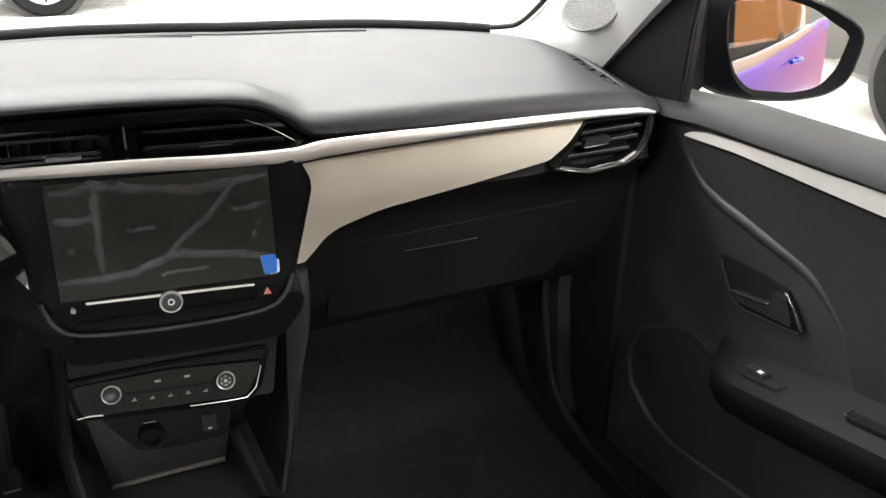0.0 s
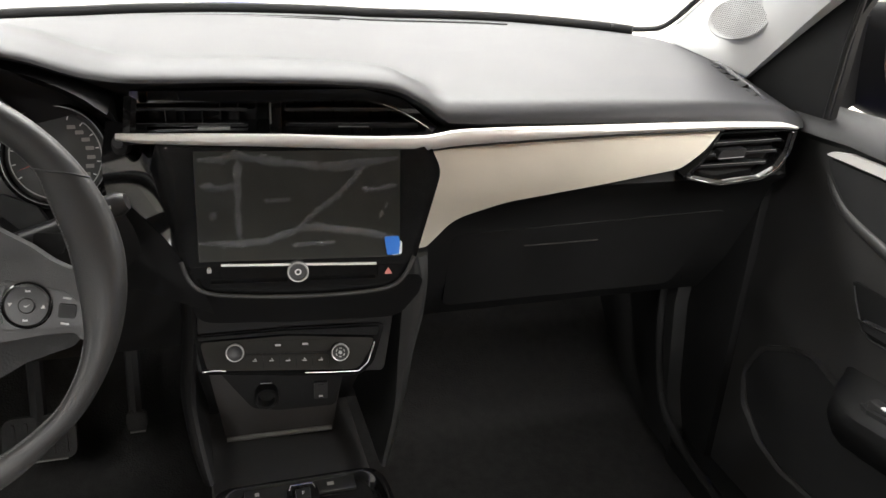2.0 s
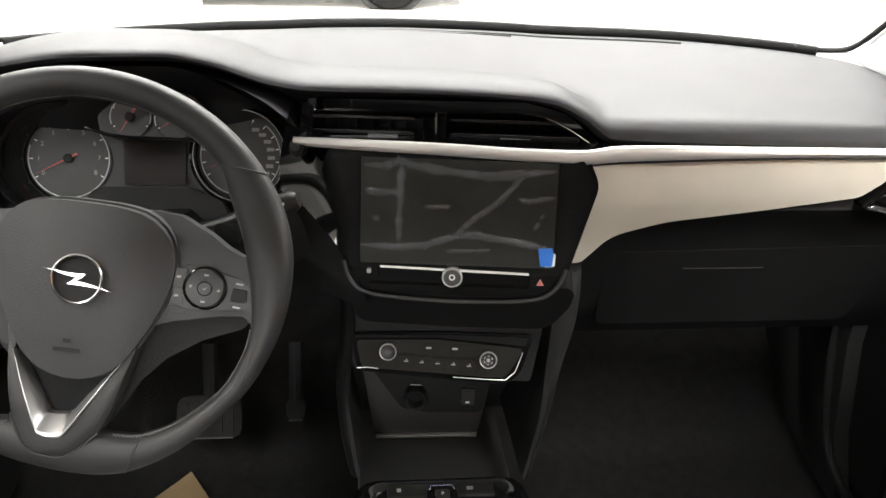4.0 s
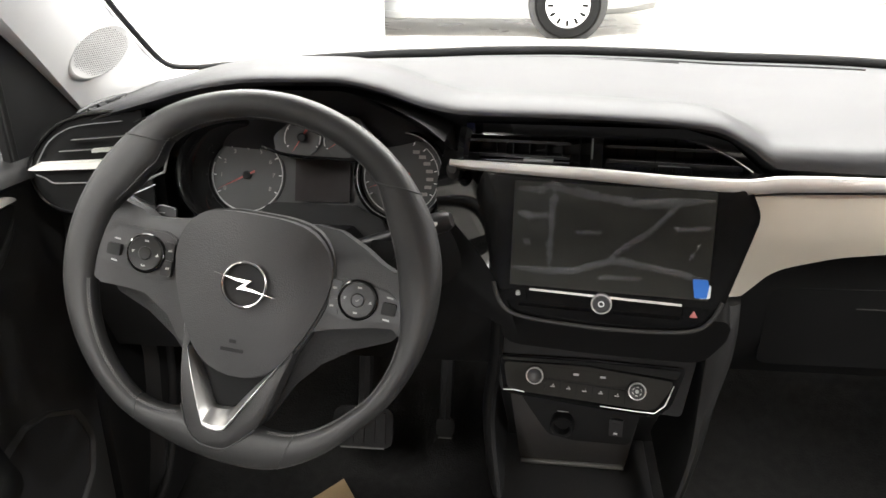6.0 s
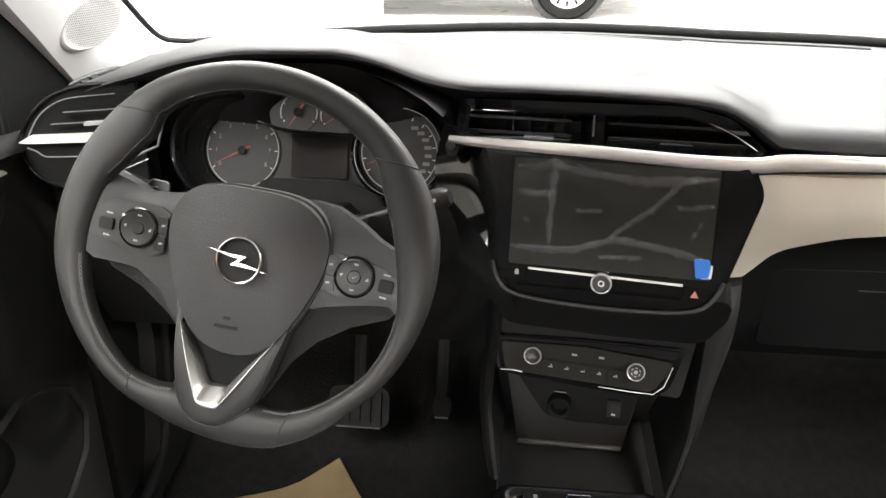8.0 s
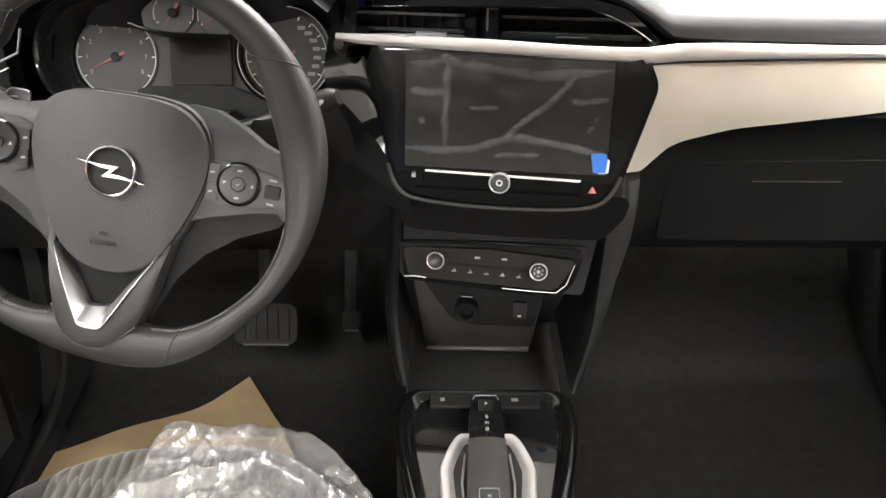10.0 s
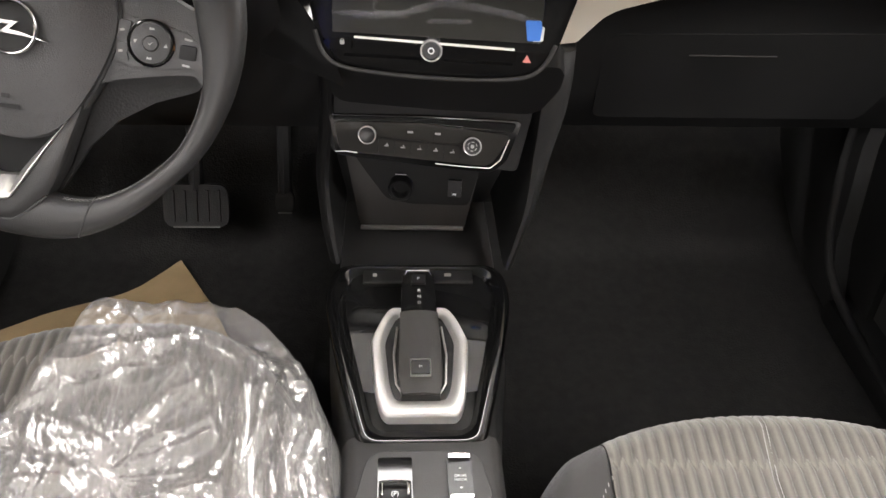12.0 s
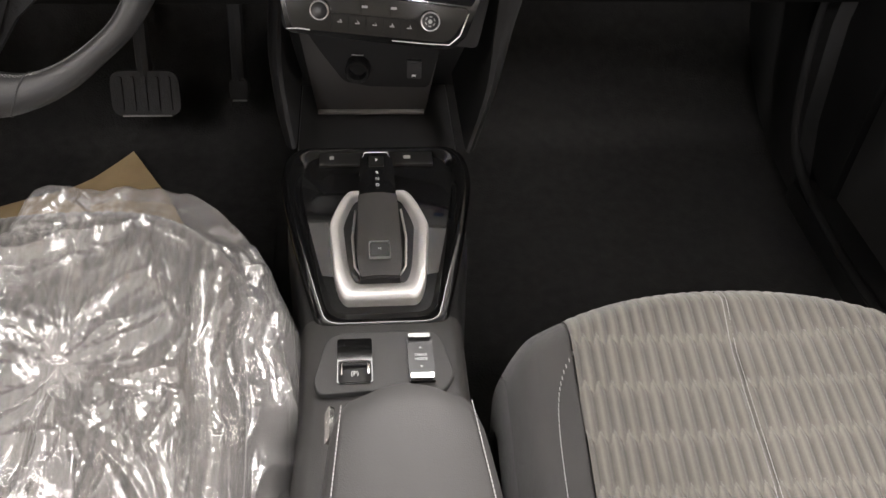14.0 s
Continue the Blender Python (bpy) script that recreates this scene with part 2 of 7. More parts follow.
def smooth_keys(keys, x):
    """Catmull-Rom through (x, value...) keys."""
    if x <= keys[0][0]:
        return keys[0][1:]
    if x >= keys[-1][0]:
        return keys[-1][1:]
    for i in range(len(keys) - 1):
        if keys[i][0] <= x <= keys[i + 1][0]:
            break
    a, b = keys[i], keys[i + 1]
    p, q = keys[max(i - 1, 0)], keys[min(i + 2, len(keys) - 1)]
    w = b[0] - a[0]
    s = (x - a[0]) / w
    out = []
    for k in range(1, len(a)):
        d = (b[k] - a[k]) / w
        d0 = d if p is a else (a[k] - p[k]) / (a[0] - p[0])
        d1 = d if q is b else (q[k] - b[k]) / (q[0] - b[0])
        ma = 0 if d0 * d <= 0 else 2 * d0 * d / (d0 + d)
        mb = 0 if d1 * d <= 0 else 2 * d1 * d / (d1 + d)
        out.append((2 * s**3 - 3 * s**2 + 1) * a[k] + (s**3 - 2 * s**2 + s) * w * ma + (3 * s**2 - 2 * s**3) * b[k] + (s**3 - s**2) * w * mb)
    return out


def facing(x, y, z, cant=0.0, lean=0.0, spin=0.0):
    """A plane that faces the seats: u to the right, v up, n out of it. cant turns it to the driver, lean tips its top forward."""
    return pose(x, y, z, 0, 0, -cant) @ pose(0, 0, 0, 90 - lean, 0, 0) @ pose(0, 0, 0, 0, 0, spin)


def lying(x, y, z, rise=0.0, turn=0.0):
    """A plane that faces up: u to the right, v ahead; rise lifts its front."""
    return pose(x, y, z, rise, 0, turn)


def fillet(poly, r, n=5):
    out = []
    k = len(poly)
    for i in range(k):
        rr = r[i] if isinstance(r, (list, tuple)) else r
        a, b, c = Vector(poly[i - 1]), Vector(poly[i]), Vector(poly[(i + 1) % k])
        e, f = (a - b), (c - b)
        le, lf = e.length, f.length
        e.normalize(), f.normalize()
        ang = e.angle(f)
        if rr <= 0 or ang > 3.0:
            out.append(tuple(b))
            continue
        d = min(rr / math.tan(ang / 2), 0.48 * le, 0.48 * lf)
        p0, p1 = b + e * d, b + f * d
        for j in range(n + 1):
            s = j / n
            out.append(tuple(p0 * (1 - s) ** 2 + b * 2 * s * (1 - s) + p1 * s**2))
    return out


def slab(poly, thick, m, edge=0.0, cuts=0, bulge=None, bm=None):
    """A plate of that outline in the plane m, its front at n = 0, with a rounded front edge; bulge(u, v) moves it out."""
    own = bmesh.new()
    f = own.faces.new([own.verts.new((u, v, 0)) for u, v in poly])
    f.normal_update()
    if f.normal.z < 0:
        f.normal_flip()
    back = [v.co.copy() for v in own.verts]
    if edge > 0:
        for w, drop in ((0.35, 0.3), (0.65, 0.0)):
            outer = [v for v in f.verts]
            bmesh.ops.inset_region(own, faces=[f], thickness=edge * w, use_even_offset=True)
            for v in outer:
                v.co.z = -edge if drop else -edge * 0.3
    if cuts:
        us, vs = [p[0] for p in poly], [p[1] for p in poly]
        for lo, hi, no in ((min(us), max(us), Vector((1, 0, 0))), (min(vs), max(vs), Vector((0, 1, 0)))):
            count = max(2, int((hi - lo) / cuts))
            for i in range(1, count):
                bmesh.ops.bisect_plane(own, geom=own.verts[:] + own.edges[:] + own.faces[:], plane_co=no * (lo + (hi - lo) * i / count), plane_no=no)
    if thick > 0:
        rim = [e for e in own.edges if e.is_boundary]
        got = bmesh.ops.extrude_edge_only(own, edges=rim)["geom"]
        low = [v for v in got if isinstance(v, bmesh.types.BMVert)]
        for v in low:
            v.co.z = -thick
        bmesh.ops.contextual_create(own, geom=[e for e in got if isinstance(e, bmesh.types.BMEdge)])
    for v in own.verts:
        if bulge:
            v.co.z += bulge(v.co.x, v.co.y)
        v.co = m @ v.co
    if bm is None:
        return own
    me = bpy.data.meshes.new("tmp")
    own.to_mesh(me)
    own.free()
    bm.from_mesh(me)
    bpy.data.meshes.remove(me)
    return bm


def loft(rings, closed=True, caps=True, bm=None):
    bm = bm or bmesh.new()
    rows = [[bm.verts.new(p) for p in ring] for ring in rings]
    n = len(rows[0])
    for a, b in zip(rows, rows[1:]):
        for i in range(n if closed else n - 1):
            j = (i + 1) % n
            bm.faces.new((a[i], a[j], b[j], b[i]))
    if caps and closed:
        bm.faces.new(rows[0][::-1])
        bm.faces.new(rows[-1])
    return bm


def tube(path, r, sides=10, loop=False, up=(0, 0, 1), flat=1.0, bm=None):
    """A round (or flattened) bar along a path; r is a number or a function of the share of the way."""
    path = [Vector(p) for p in path]
    k = len(path)
    rings = []
    for i, p in enumerate(path):
        a = path[i - 1] if loop or i else path[0]
        b = path[(i + 1) % k] if loop or i < k - 1 else path[-1]
        t = (b - a).normalized()
        s = t.cross(Vector(up)).normalized()
        w = s.cross(t)
        rr = r(i / max(k - 1, 1)) if callable(r) else r
        rings.append([p + (s * math.cos(q) + w * math.sin(q) * flat) * rr for q in (2 * math.pi * j / sides for j in range(sides))])
    if loop:
        rings.append(rings[0])
        bm = loft(rings, caps=False, bm=bm)
        bmesh.ops.remove_doubles(bm, verts=bm.verts[:], dist=1e-6)
        return bm
    return loft(rings, bm=bm)


def lathe(profile, m, n=32, bm=None):
    """Turns (radius, height) pairs round the plane's n axis."""
    rings = []
    for r, h in profile:
        rings.append([m @ Vector((max(r, 1e-5) * math.cos(2 * math.pi * j / n), max(r, 1e-5) * math.sin(2 * math.pi * j / n), h)) for j in range(n)])
    return loft(rings, caps=False, bm=bm)


def box(x0, x1, y0, y1, z0, z1, bevel=0.0, m=None, bm=None):
    own = bmesh.new()
    bmesh.ops.create_cube(own, size=1.0)
    for v in own.verts:
        v.co = Vector(((x0 + x1) / 2 + v.co.x * (x1 - x0), (y0 + y1) / 2 + v.co.y * (y1 - y0), (z0 + z1) / 2 + v.co.z * (z1 - z0)))
    if bevel:
        bmesh.ops.bevel(own, geom=own.edges[:], offset=bevel, segments=2, affect="EDGES", profile=0.6)
    if m:
        for v in own.verts:
            v.co = m @ v.co
    if bm is None:
        return own
    me = bpy.data.meshes.new("tmp")
    own.to_mesh(me)
    own.free()
    bm.from_mesh(me)
    bpy.data.meshes.remove(me)
    return bm


def rect(u0, u1, v0, v1, r=0.0, n=4):
    return fillet([(u0, v0), (u1, v0), (u1, v1), (u0, v1)], r, n)


def ring_arc(m, r, a0, a1, width, height, n=24):
    """A flat raised arc in a plane, degrees from u."""
    pts = [(math.cos(radians(a0 + (a1 - a0) * i / n)), math.sin(radians(a0 + (a1 - a0) * i / n))) for i in range(n + 1)]
    rings = [[m @ Vector((c * (r + dr), s * (r + dr), h)) for dr, h in ((-width, 0), (-width, height), (width, height), (width, 0))] for c, s in pts]
    return loft(rings, caps=abs(a1 - a0) < 359)



def soft_line(pts, n=2):
    """An open line with its corners cut n times."""
    pts = [Vector((*p, 0)) for p in pts]
    for _ in range(n):
        pts = [pts[0]] + [q for a, b in zip(pts, pts[1:]) for q in (a * 0.75 + b * 0.25, a * 0.25 + b * 0.75)] + [pts[-1]]
    return pts


def band(outer, inner, m, h_out, h_in, depth):
    """A closed frame between two outlines with as many corners."""
    def ring(poly, h):
        return [m @ Vector((u, v, h)) for u, v in poly]
    mid = [((a[0] + b[0]) / 2, (a[1] + b[1]) / 2) for a, b in zip(outer, inner)]
    q = [(a[0] * 0.88 + b[0] * 0.12, a[1] * 0.88 + b[1] * 0.12) for a, b in zip(outer, inner)]
    return loft([ring(outer, -depth), ring(outer, h_out - 0.0015), ring(q, h_out), ring(mid, (h_out + h_in) / 2 + 0.0008), ring(inner, h_in), ring(inner, -depth)], caps=False)


# ---- showroom ----
def showroom():
    part("floor", box(-14, 14, -12, 14, -0.2, 0.0), M_FLOOR, None, "pale polished showroom floor", smooth=False)
    for name, a in (("wall_north", (-14, 14, 13.8, 14, 0, 5)), ("wall_south", (-14, 14, -12, -11.8, 0, 5)),
                    ("wall_west", (-14, -13.8, -11.8, 13.8, 0, 5)), ("wall_east", (13.8, 14, -11.8, 13.8, 0, 5))):
        # the south wall is made grey so the gloss parts reflect less of it
        south = name == "wall_south"
        part(name, box(*a), M_WALLGREY if south else M_WALL, None, "closing wall behind the car, greyed to dim reflections" if south else "plain white showroom wall", smooth=False)
    part("ceiling", box(-14, 14, -12, 14, 5, 5.2), M_WALL, None, "plain white showroom ceiling", smooth=False)
    for n in ("floor", "wall_north", "wall_south", "wall_west", "wall_east", "ceiling"):
        tagged(bpy.data.objects[n], category=n.split("_")[0], kind="structure")
    part("partition", box(0.95, 3.6, -6.4, -6.25, 0.0, 3.4), M_ORANGE, None, "orange showroom partition wall behind the car", smooth=False)
    tagged(bpy.data.objects["partition"], category="wall", kind="structure")


showroom()


# ---- dashboard top pad ----
# x, then the front lip (y, z), the crest (y, z), the dip behind it (y, z), the windscreen end (y, z)
PAD = [
    (-0.715, 0.045, 0.868, 0.075, 0.884, 0.16, 0.898, 0.30, 0.910),
    (-0.660, 0.045, 0.914, 0.080, 0.926, 0.18, 0.922, 0.39, 0.920),
    (-0.600, 0.040, 0.938, 0.085, 0.950, 0.20, 0.938, 0.43, 0.922),
    (-0.540, 0.022, 0.957, 0.085, 0.972, 0.22, 0.950, 0.46, 0.924),
    (-0.460, 0.004, 0.980, 0.080, 0.996, 0.24, 0.965, 0.49, 0.927),
    (-0.390, -0.004, 0.990, 0.078, 1.006, 0.25, 0.972, 0.51, 0.929),
    (-0.310, -0.002, 0.991, 0.078, 1.006, 0.25, 0.972, 0.53, 0.931),
    (-0.260, 0.010, 0.980, 0.088, 0.996, 0.25, 0.964, 0.535, 0.932),
    (-0.205, 0.036, 0.955, 0.105, 0.973, 0.163, 0.9610, 0.54, 0.934),
    (-0.160, 0.058, 0.943, 0.120, 0.960, 0.178, 0.9495, 0.545, 0.935),
    (-0.040, 0.062, 0.940, 0.122, 0.956, 0.180, 0.9455, 0.55, 0.936),
    (0.060, 0.060, 0.936, 0.118, 0.952, 0.185, 0.9360, 0.545, 0.935),
    (0.120, 0.058, 0.929, 0.114, 0.947, 0.180, 0.9280, 0.54, 0.934),
    (0.160, 0.056, 0.910, 0.110, 0.930, 0.18, 0.922, 0.535, 0.933),
    (0.192, 0.052, 0.889, 0.105, 0.915, 0.18, 0.920, 0.53, 0.932),
    (0.380, 0.050, 0.883, 0.098, 0.911, 0.18, 0.918, 0.51, 0.930),
    (0.570, 0.050, 0.878, 0.088, 0.905, 0.17, 0.914, 0.45, 0.925),
    (0.660, 0.050, 0.872, 0.080, 0.896, 0.16, 0.908, 0.39, 0.920),
    (0.705, 0.055, 0.862, 0.080, 0.880, 0.15, 0.890, 0.30, 0.910),
]


def pad_ring(x):
    fy, fz, ky, kz, vy, vz, cy, cz = smooth_keys(PAD, x)
    pts = [(fy + 0.10, fz - 0.045), (fy + 0.045, fz - 0.012), (fy + 0.006, fz - 0.002), (fy, fz + 0.002)]
    # a soft curve over lip, crest and dip
    over = [(0.0, fy, fz + 0.002), (0.18, fy + 0.002, fz + 0.35 * (kz - fz)), (0.45, fy + 0.45 * (ky - fy), kz - 0.12 * (kz - fz)), (1.0, ky, kz),
            (1.8, vy, vz), (2.6, (vy + cy) / 2, (vz + cz) / 2 + 0.002), (3.4, cy, cz)]
    for i in range(1, 25):
        s = 3.4 * (i / 24) ** 1.6
        pts.append(tuple(smooth_keys(over, s)))
    pts += [(cy + 0.004, cz - 0.02), (cy - 0.02, cz - 0.10), (fy + 0.16, fz - 0.16)]
    return [Vector((x, y, z)) for y, z in pts]


dash = thing("dashboard", 0, 0.1, 0.6, "dark grey soft-touch car dashboard with silver and champagne trim", "dashboard")
xs = [-0.715 + 1.42 * i / 110 for i in range(111)]
part("top_pad", loft([pad_ring(x) for x in xs]), M_DASH, dash, "grey grained soft dashboard top")


def strip(keys, mat, name, label, depth=0.02, n=60):
    """A long bar: keys of x, y, lower z, upper z."""
    rings = []
    for i in range(n + 1):
        x = keys[0][0] + (keys[-1][0] - keys[0][0]) * i / n
        y, z0, z1 = smooth_keys(keys, x)
        e = min(0.003, 0.3 * (z1 - z0))
        rings.append([Vector((x, y + dy, z)) for dy, z in ((depth, z0), (e, z0), (0.0, z0 + e), (-0.001, (z0 + z1) / 2), (0.0, z1 - e), (e, z1), (depth, z1))])
    return part(name, loft(rings), mat, dash, label)


strip([(-0.182, 0.040, 0.889, 0.894), (-0.16, 0.034, 0.8865, 0.895), (-0.017, 0.022, 0.880, 0.8925), (0.10, 0.012, 0.8745, 0.888), (0.15, 0.010, 0.872, 0.8875),
       (0.19, 0.018, 0.8725, 0.890), (0.37, 0.030, 0.8735, 0.8855), (0.56, 0.040, 0.8715, 0.8805), (0.66, 0.045, 0.8675, 0.876), (0.692, 0.050, 0.864, 0.8675)],
      M_SILVER, "trim_strip", "satin silver trim strip", 0.010)

# the shadow gap below the trim, laid on as a solid black strip
strip([(0.152, 0.0125, 0.8695, 0.8725), (0.19, 0.0200, 0.8700, 0.8730), (0.37, 0.0315, 0.8710, 0.8740), (0.566, 0.0415, 0.8690, 0.8720)], M_BLACK, "trim_shadow_gap", "black strip in place of the shadow gap under the trim", 0.012)


def fascia():
    poly = fillet([(0.140, 0.871), (0.165, 0.835), (0.126, 0.719), (0.176, 0.719), (0.205, 0.764), (0.280, 0.786), (0.390, 0.800), (0.515, 0.817), (0.545, 0.840), (0.568, 0.870)],
                  [0.004, 0.025, 0.004, 0.008, 0.05, 0.2, 0.3, 0.03, 0.08, 0.003], 6)
    m = facing(0, 0.034, 0)

    def bulge(u, v):
        low = max(0.0, (0.868 - v) / 0.15)
        return 0.020 * max(0, 1 - (u - 0.15) / 0.12) ** 1.5 - 0.002 - 0.055 * low**1.7 - 0.012 * max(0, (u - 0.3) / 0.27) + 0.006 * math.sin(math.pi * min(1, low * 1.3))
    part("fascia_panel", slab(poly, 0.02, m, 0.002, 0.012, bulge), M_CHAMP, dash, "champagne metallic decorative panel")


fascia()

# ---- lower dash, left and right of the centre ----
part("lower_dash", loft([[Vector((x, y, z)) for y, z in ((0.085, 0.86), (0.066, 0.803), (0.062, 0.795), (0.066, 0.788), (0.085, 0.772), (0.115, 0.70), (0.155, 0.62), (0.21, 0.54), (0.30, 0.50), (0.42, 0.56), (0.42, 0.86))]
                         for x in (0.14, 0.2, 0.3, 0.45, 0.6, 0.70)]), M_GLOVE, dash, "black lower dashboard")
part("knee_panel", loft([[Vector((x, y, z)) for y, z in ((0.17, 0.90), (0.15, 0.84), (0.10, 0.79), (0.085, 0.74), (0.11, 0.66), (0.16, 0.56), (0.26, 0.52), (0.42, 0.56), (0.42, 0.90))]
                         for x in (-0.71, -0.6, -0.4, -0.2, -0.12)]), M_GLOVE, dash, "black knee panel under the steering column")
part("core", box(-0.13, 0.14, 0.19, 0.42, 0.42, 0.90), M_GLOVE, dash)
GLOVE = facing(0.41, 0.1345, 0.66, 0, -26)
part("glovebox_lid", slab(fillet([(-0.19, 0.065), (-0.175, -0.10), (0.21, -0.10), (0.24, 0.075)], 0.02), 0.01, GLOVE @ pose(0, 0, 0.0006), 0.002), M_GLOVE, dash, "black glovebox lid")
part("glovebox_slot", box(0.333, 0.447, 0.1185, 0.130, 0.6868, 0.6878), M_TRAY, dash, "thin grey glovebox handle edge")


def windscreen_edge():
    pts = []
    for i in range(61):
        x = -0.632 + 1.264 * i / 60
        k = smooth_keys(PAD, x)
        pts.append((x, k[6] + 0.012, k[7] + 0.0050))
    part("windscreen_seal", tube(pts, 0.0085, 10), M_SAIL, dash, "black windscreen base seal")
    for a, b, dy in ((-0.45, 0.42, 0.03), (-0.16, 0.14, 0.045)):
        pts = []
        for i in range(31):
            x = a + (b - a) * i / 30
            k = smooth_keys(PAD, x)
            pts.append((x, k[6] - dy, k[7] - 0.0005))
        part("defroster_slot", tube(pts, 0.0025, 6), M_BLACK, dash, "dark defroster slot")


windscreen_edge()


def pad_height(x, y):
    over = [p for p in pad_ring(x)[3:28]]
    return float(np.interp(y, [p.y for p in over], [p.z for p in over]))


def demister(sx):
    """A curved grille at the end of the pad: five slanted openings under a raised lip."""
    def spot(t):
        x = sx * smooth_keys([(0, 0.664), (0.3, 0.655), (0.6, 0.645), (1.0, 0.646)], t)[0]
        y = 0.232 - 0.142 * t
        return Vector((x, y, pad_height(x, y)))
    out = Vector((-sx * 0.35, -0.55, 0.76)).normalized()
    lip = [spot(-0.1 + 1.2 * i / 20) + Vector((sx * 0.010, 0.006, 0.004 * math.sin(math.pi * i / 20))) for i in range(21)]
    part("demister_lip", tube(lip, lambda t: 0.0010 + 0.0032 * math.sin(math.pi * t) ** 0.6, 10), M_DASH, dash, "soft lip over the demister grille")
    for i in range(5):
        p, q = spot((i + 0.12) / 5), spot((i + 0.80) / 5)
        u = (q - p).normalized()
        n = (out - u * out.dot(u)).normalized()
        v = n.cross(u)
        m = Matrix.Translation((p + q) / 2 + n * 0.0012)
        for r in range(3):
            m[r][0], m[r][1], m[r][2] = u[r], v[r], n[r]
        w, h = (q - p).length / 2, 0.0100 * math.sin(math.pi * (i + 0.8) / 5.6)
        part("demister_slot", slab(fillet([(-w * 1.1, -h), (w * 0.8, -h), (w * 1.1, h), (-w * 0.8, h)], 0.0015), 0.008, m, 0.0), M_SAIL, dash, "dark demister opening")


demister(1)
demister(-1)

# ---- air vents ----
VENT = facing(-0.008, 0.11, 0.912, 6.5, 0)
vents = thing("centre_vent", 0, 0.1, 0.87, "gloss black twin centre air vent with silver tabs", "air vent", "air vents")
part("back", slab([(-0.175, 0.004), (-0.165, -0.055), (0.20, -0.055), (0.14, 0.004)], 0.03, VENT @ pose(0, 0, -0.055)), M_VOID, vents)
part("ledge", loft([[Vector((x, y, z)) for y, z in ((0.036 - 0.11 * x * 0.9 + 0.002, 0.8795), (0.040 - 0.1 * x, 0.886), (0.16, 0.872), (0.16, 0.860))] for x in (-0.175, 0.0, 0.19)]), M_PIANO, vents, "gloss black ledge")
part("roof", slab(fillet([(-0.158, 0.012), (-0.158, -0.002), (0.09, 0.004), (0.135, -0.005), (0.196, -0.042), (0.199, -0.037), (0.150, 0.004), (0.10, 0.016)], [0, 0.01, 0.05, 0.03, 0.002, 0, 0.02, 0.02]), 0.03, VENT @ pose(0, 0, 0.022), 0.005), M_JET, vents, "gloss black upper rim")
part("rim_glint", tube([VENT @ Vector((u, smooth_keys([(-0.155, -0.0025), (0.03, 0.002), (0.09, 0.0035), (0.135, -0.0055), (0.165, -0.0215), (0.197, -0.0415)], u)[0], 0.0215)) for u in [-0.155 + 0.352 * i / 40 for i in range(41)]], 0.0009, 6), M_JET, vents, "polished rim edge")
# highlight of the gloss upper rim, modelled as a chrome thread
part("rim_highlight", tube([VENT @ Vector((u, smooth_keys([(0.125, -0.0020), (0.150, -0.0125), (0.196, -0.0415)], u)[0], 0.0222)) for u in [0.125 + 0.071 * i / 12 for i in range(13)]], 0.0007, 6), M_CHROME, vents, "chrome thread drawn as the rim's highlight")
for lo, hi in ((-0.160, -0.012), (0.012, 0.175)):
    for v in (-0.0125, -0.031):
        cut = 0.0 if v > -0.02 or lo < 0 else 0.015
        part("slat_edge", tube([VENT @ Vector((lo + 0.003, v + 0.0012, 0.0045)), VENT @ Vector((hi - 0.024 + cut, v + 0.0012, 0.0045))], 0.0005, 6), M_SATINGREY, vents, "thin bright slat edge")
        part("slat", slab(rect(lo, hi - 0.02 + cut, v - 0.0016, v + 0.0016, 0.0008), 0.035, VENT @ pose(0, 0, 0.004, -8), 0.0006), M_SLAT, vents)
    for i in range(7):
        u = lo + (hi - lo) * (i + 0.5) / 7
        part("vane", slab(rect(u - 0.0008, u + 0.0008, -0.046, 0.012), 0.02, VENT @ pose(0, 0, -0.028)), M_SLAT, vents)
part("divider", slab(rect(-0.007, 0.007, -0.046, 0.008, 0.003), 0.05, VENT @ pose(0, 0, 0.010), 0.003), M_PIANO, vents, "gloss black divider")
part("divider_edge", slab(rect(-0.0065, -0.0045, -0.028, 0.002, 0.0008), 0.004, VENT @ pose(0, 0, 0.0125), 0.0006), M_SATINGREY, vents)
part("end_cap", slab(fillet([(-0.006, 0.021), (0.003, 0.022), (0.010, -0.021), (0.002, -0.022)], 0.002), 0.012, facing(-0.1715, 0.056, 0.911, 31, 28.7), 0.003), M_PIANO, vents, "gloss end cap")
part("tab", slab(rect(-0.088, -0.052, -0.0330, -0.0308, 0.001), 0.010, VENT @ pose(0, 0, 0.012, -8), 0.0008), M_SATINGREY, vents, "silver vent tab")
part("tab", slab(rect(0.073, 0.110, -0.0335, -0.0312, 0.001), 0.010, VENT @ pose(0, 0, 0.012, -8), 0.0008), M_SATINGREY, vents, "silver vent tab")


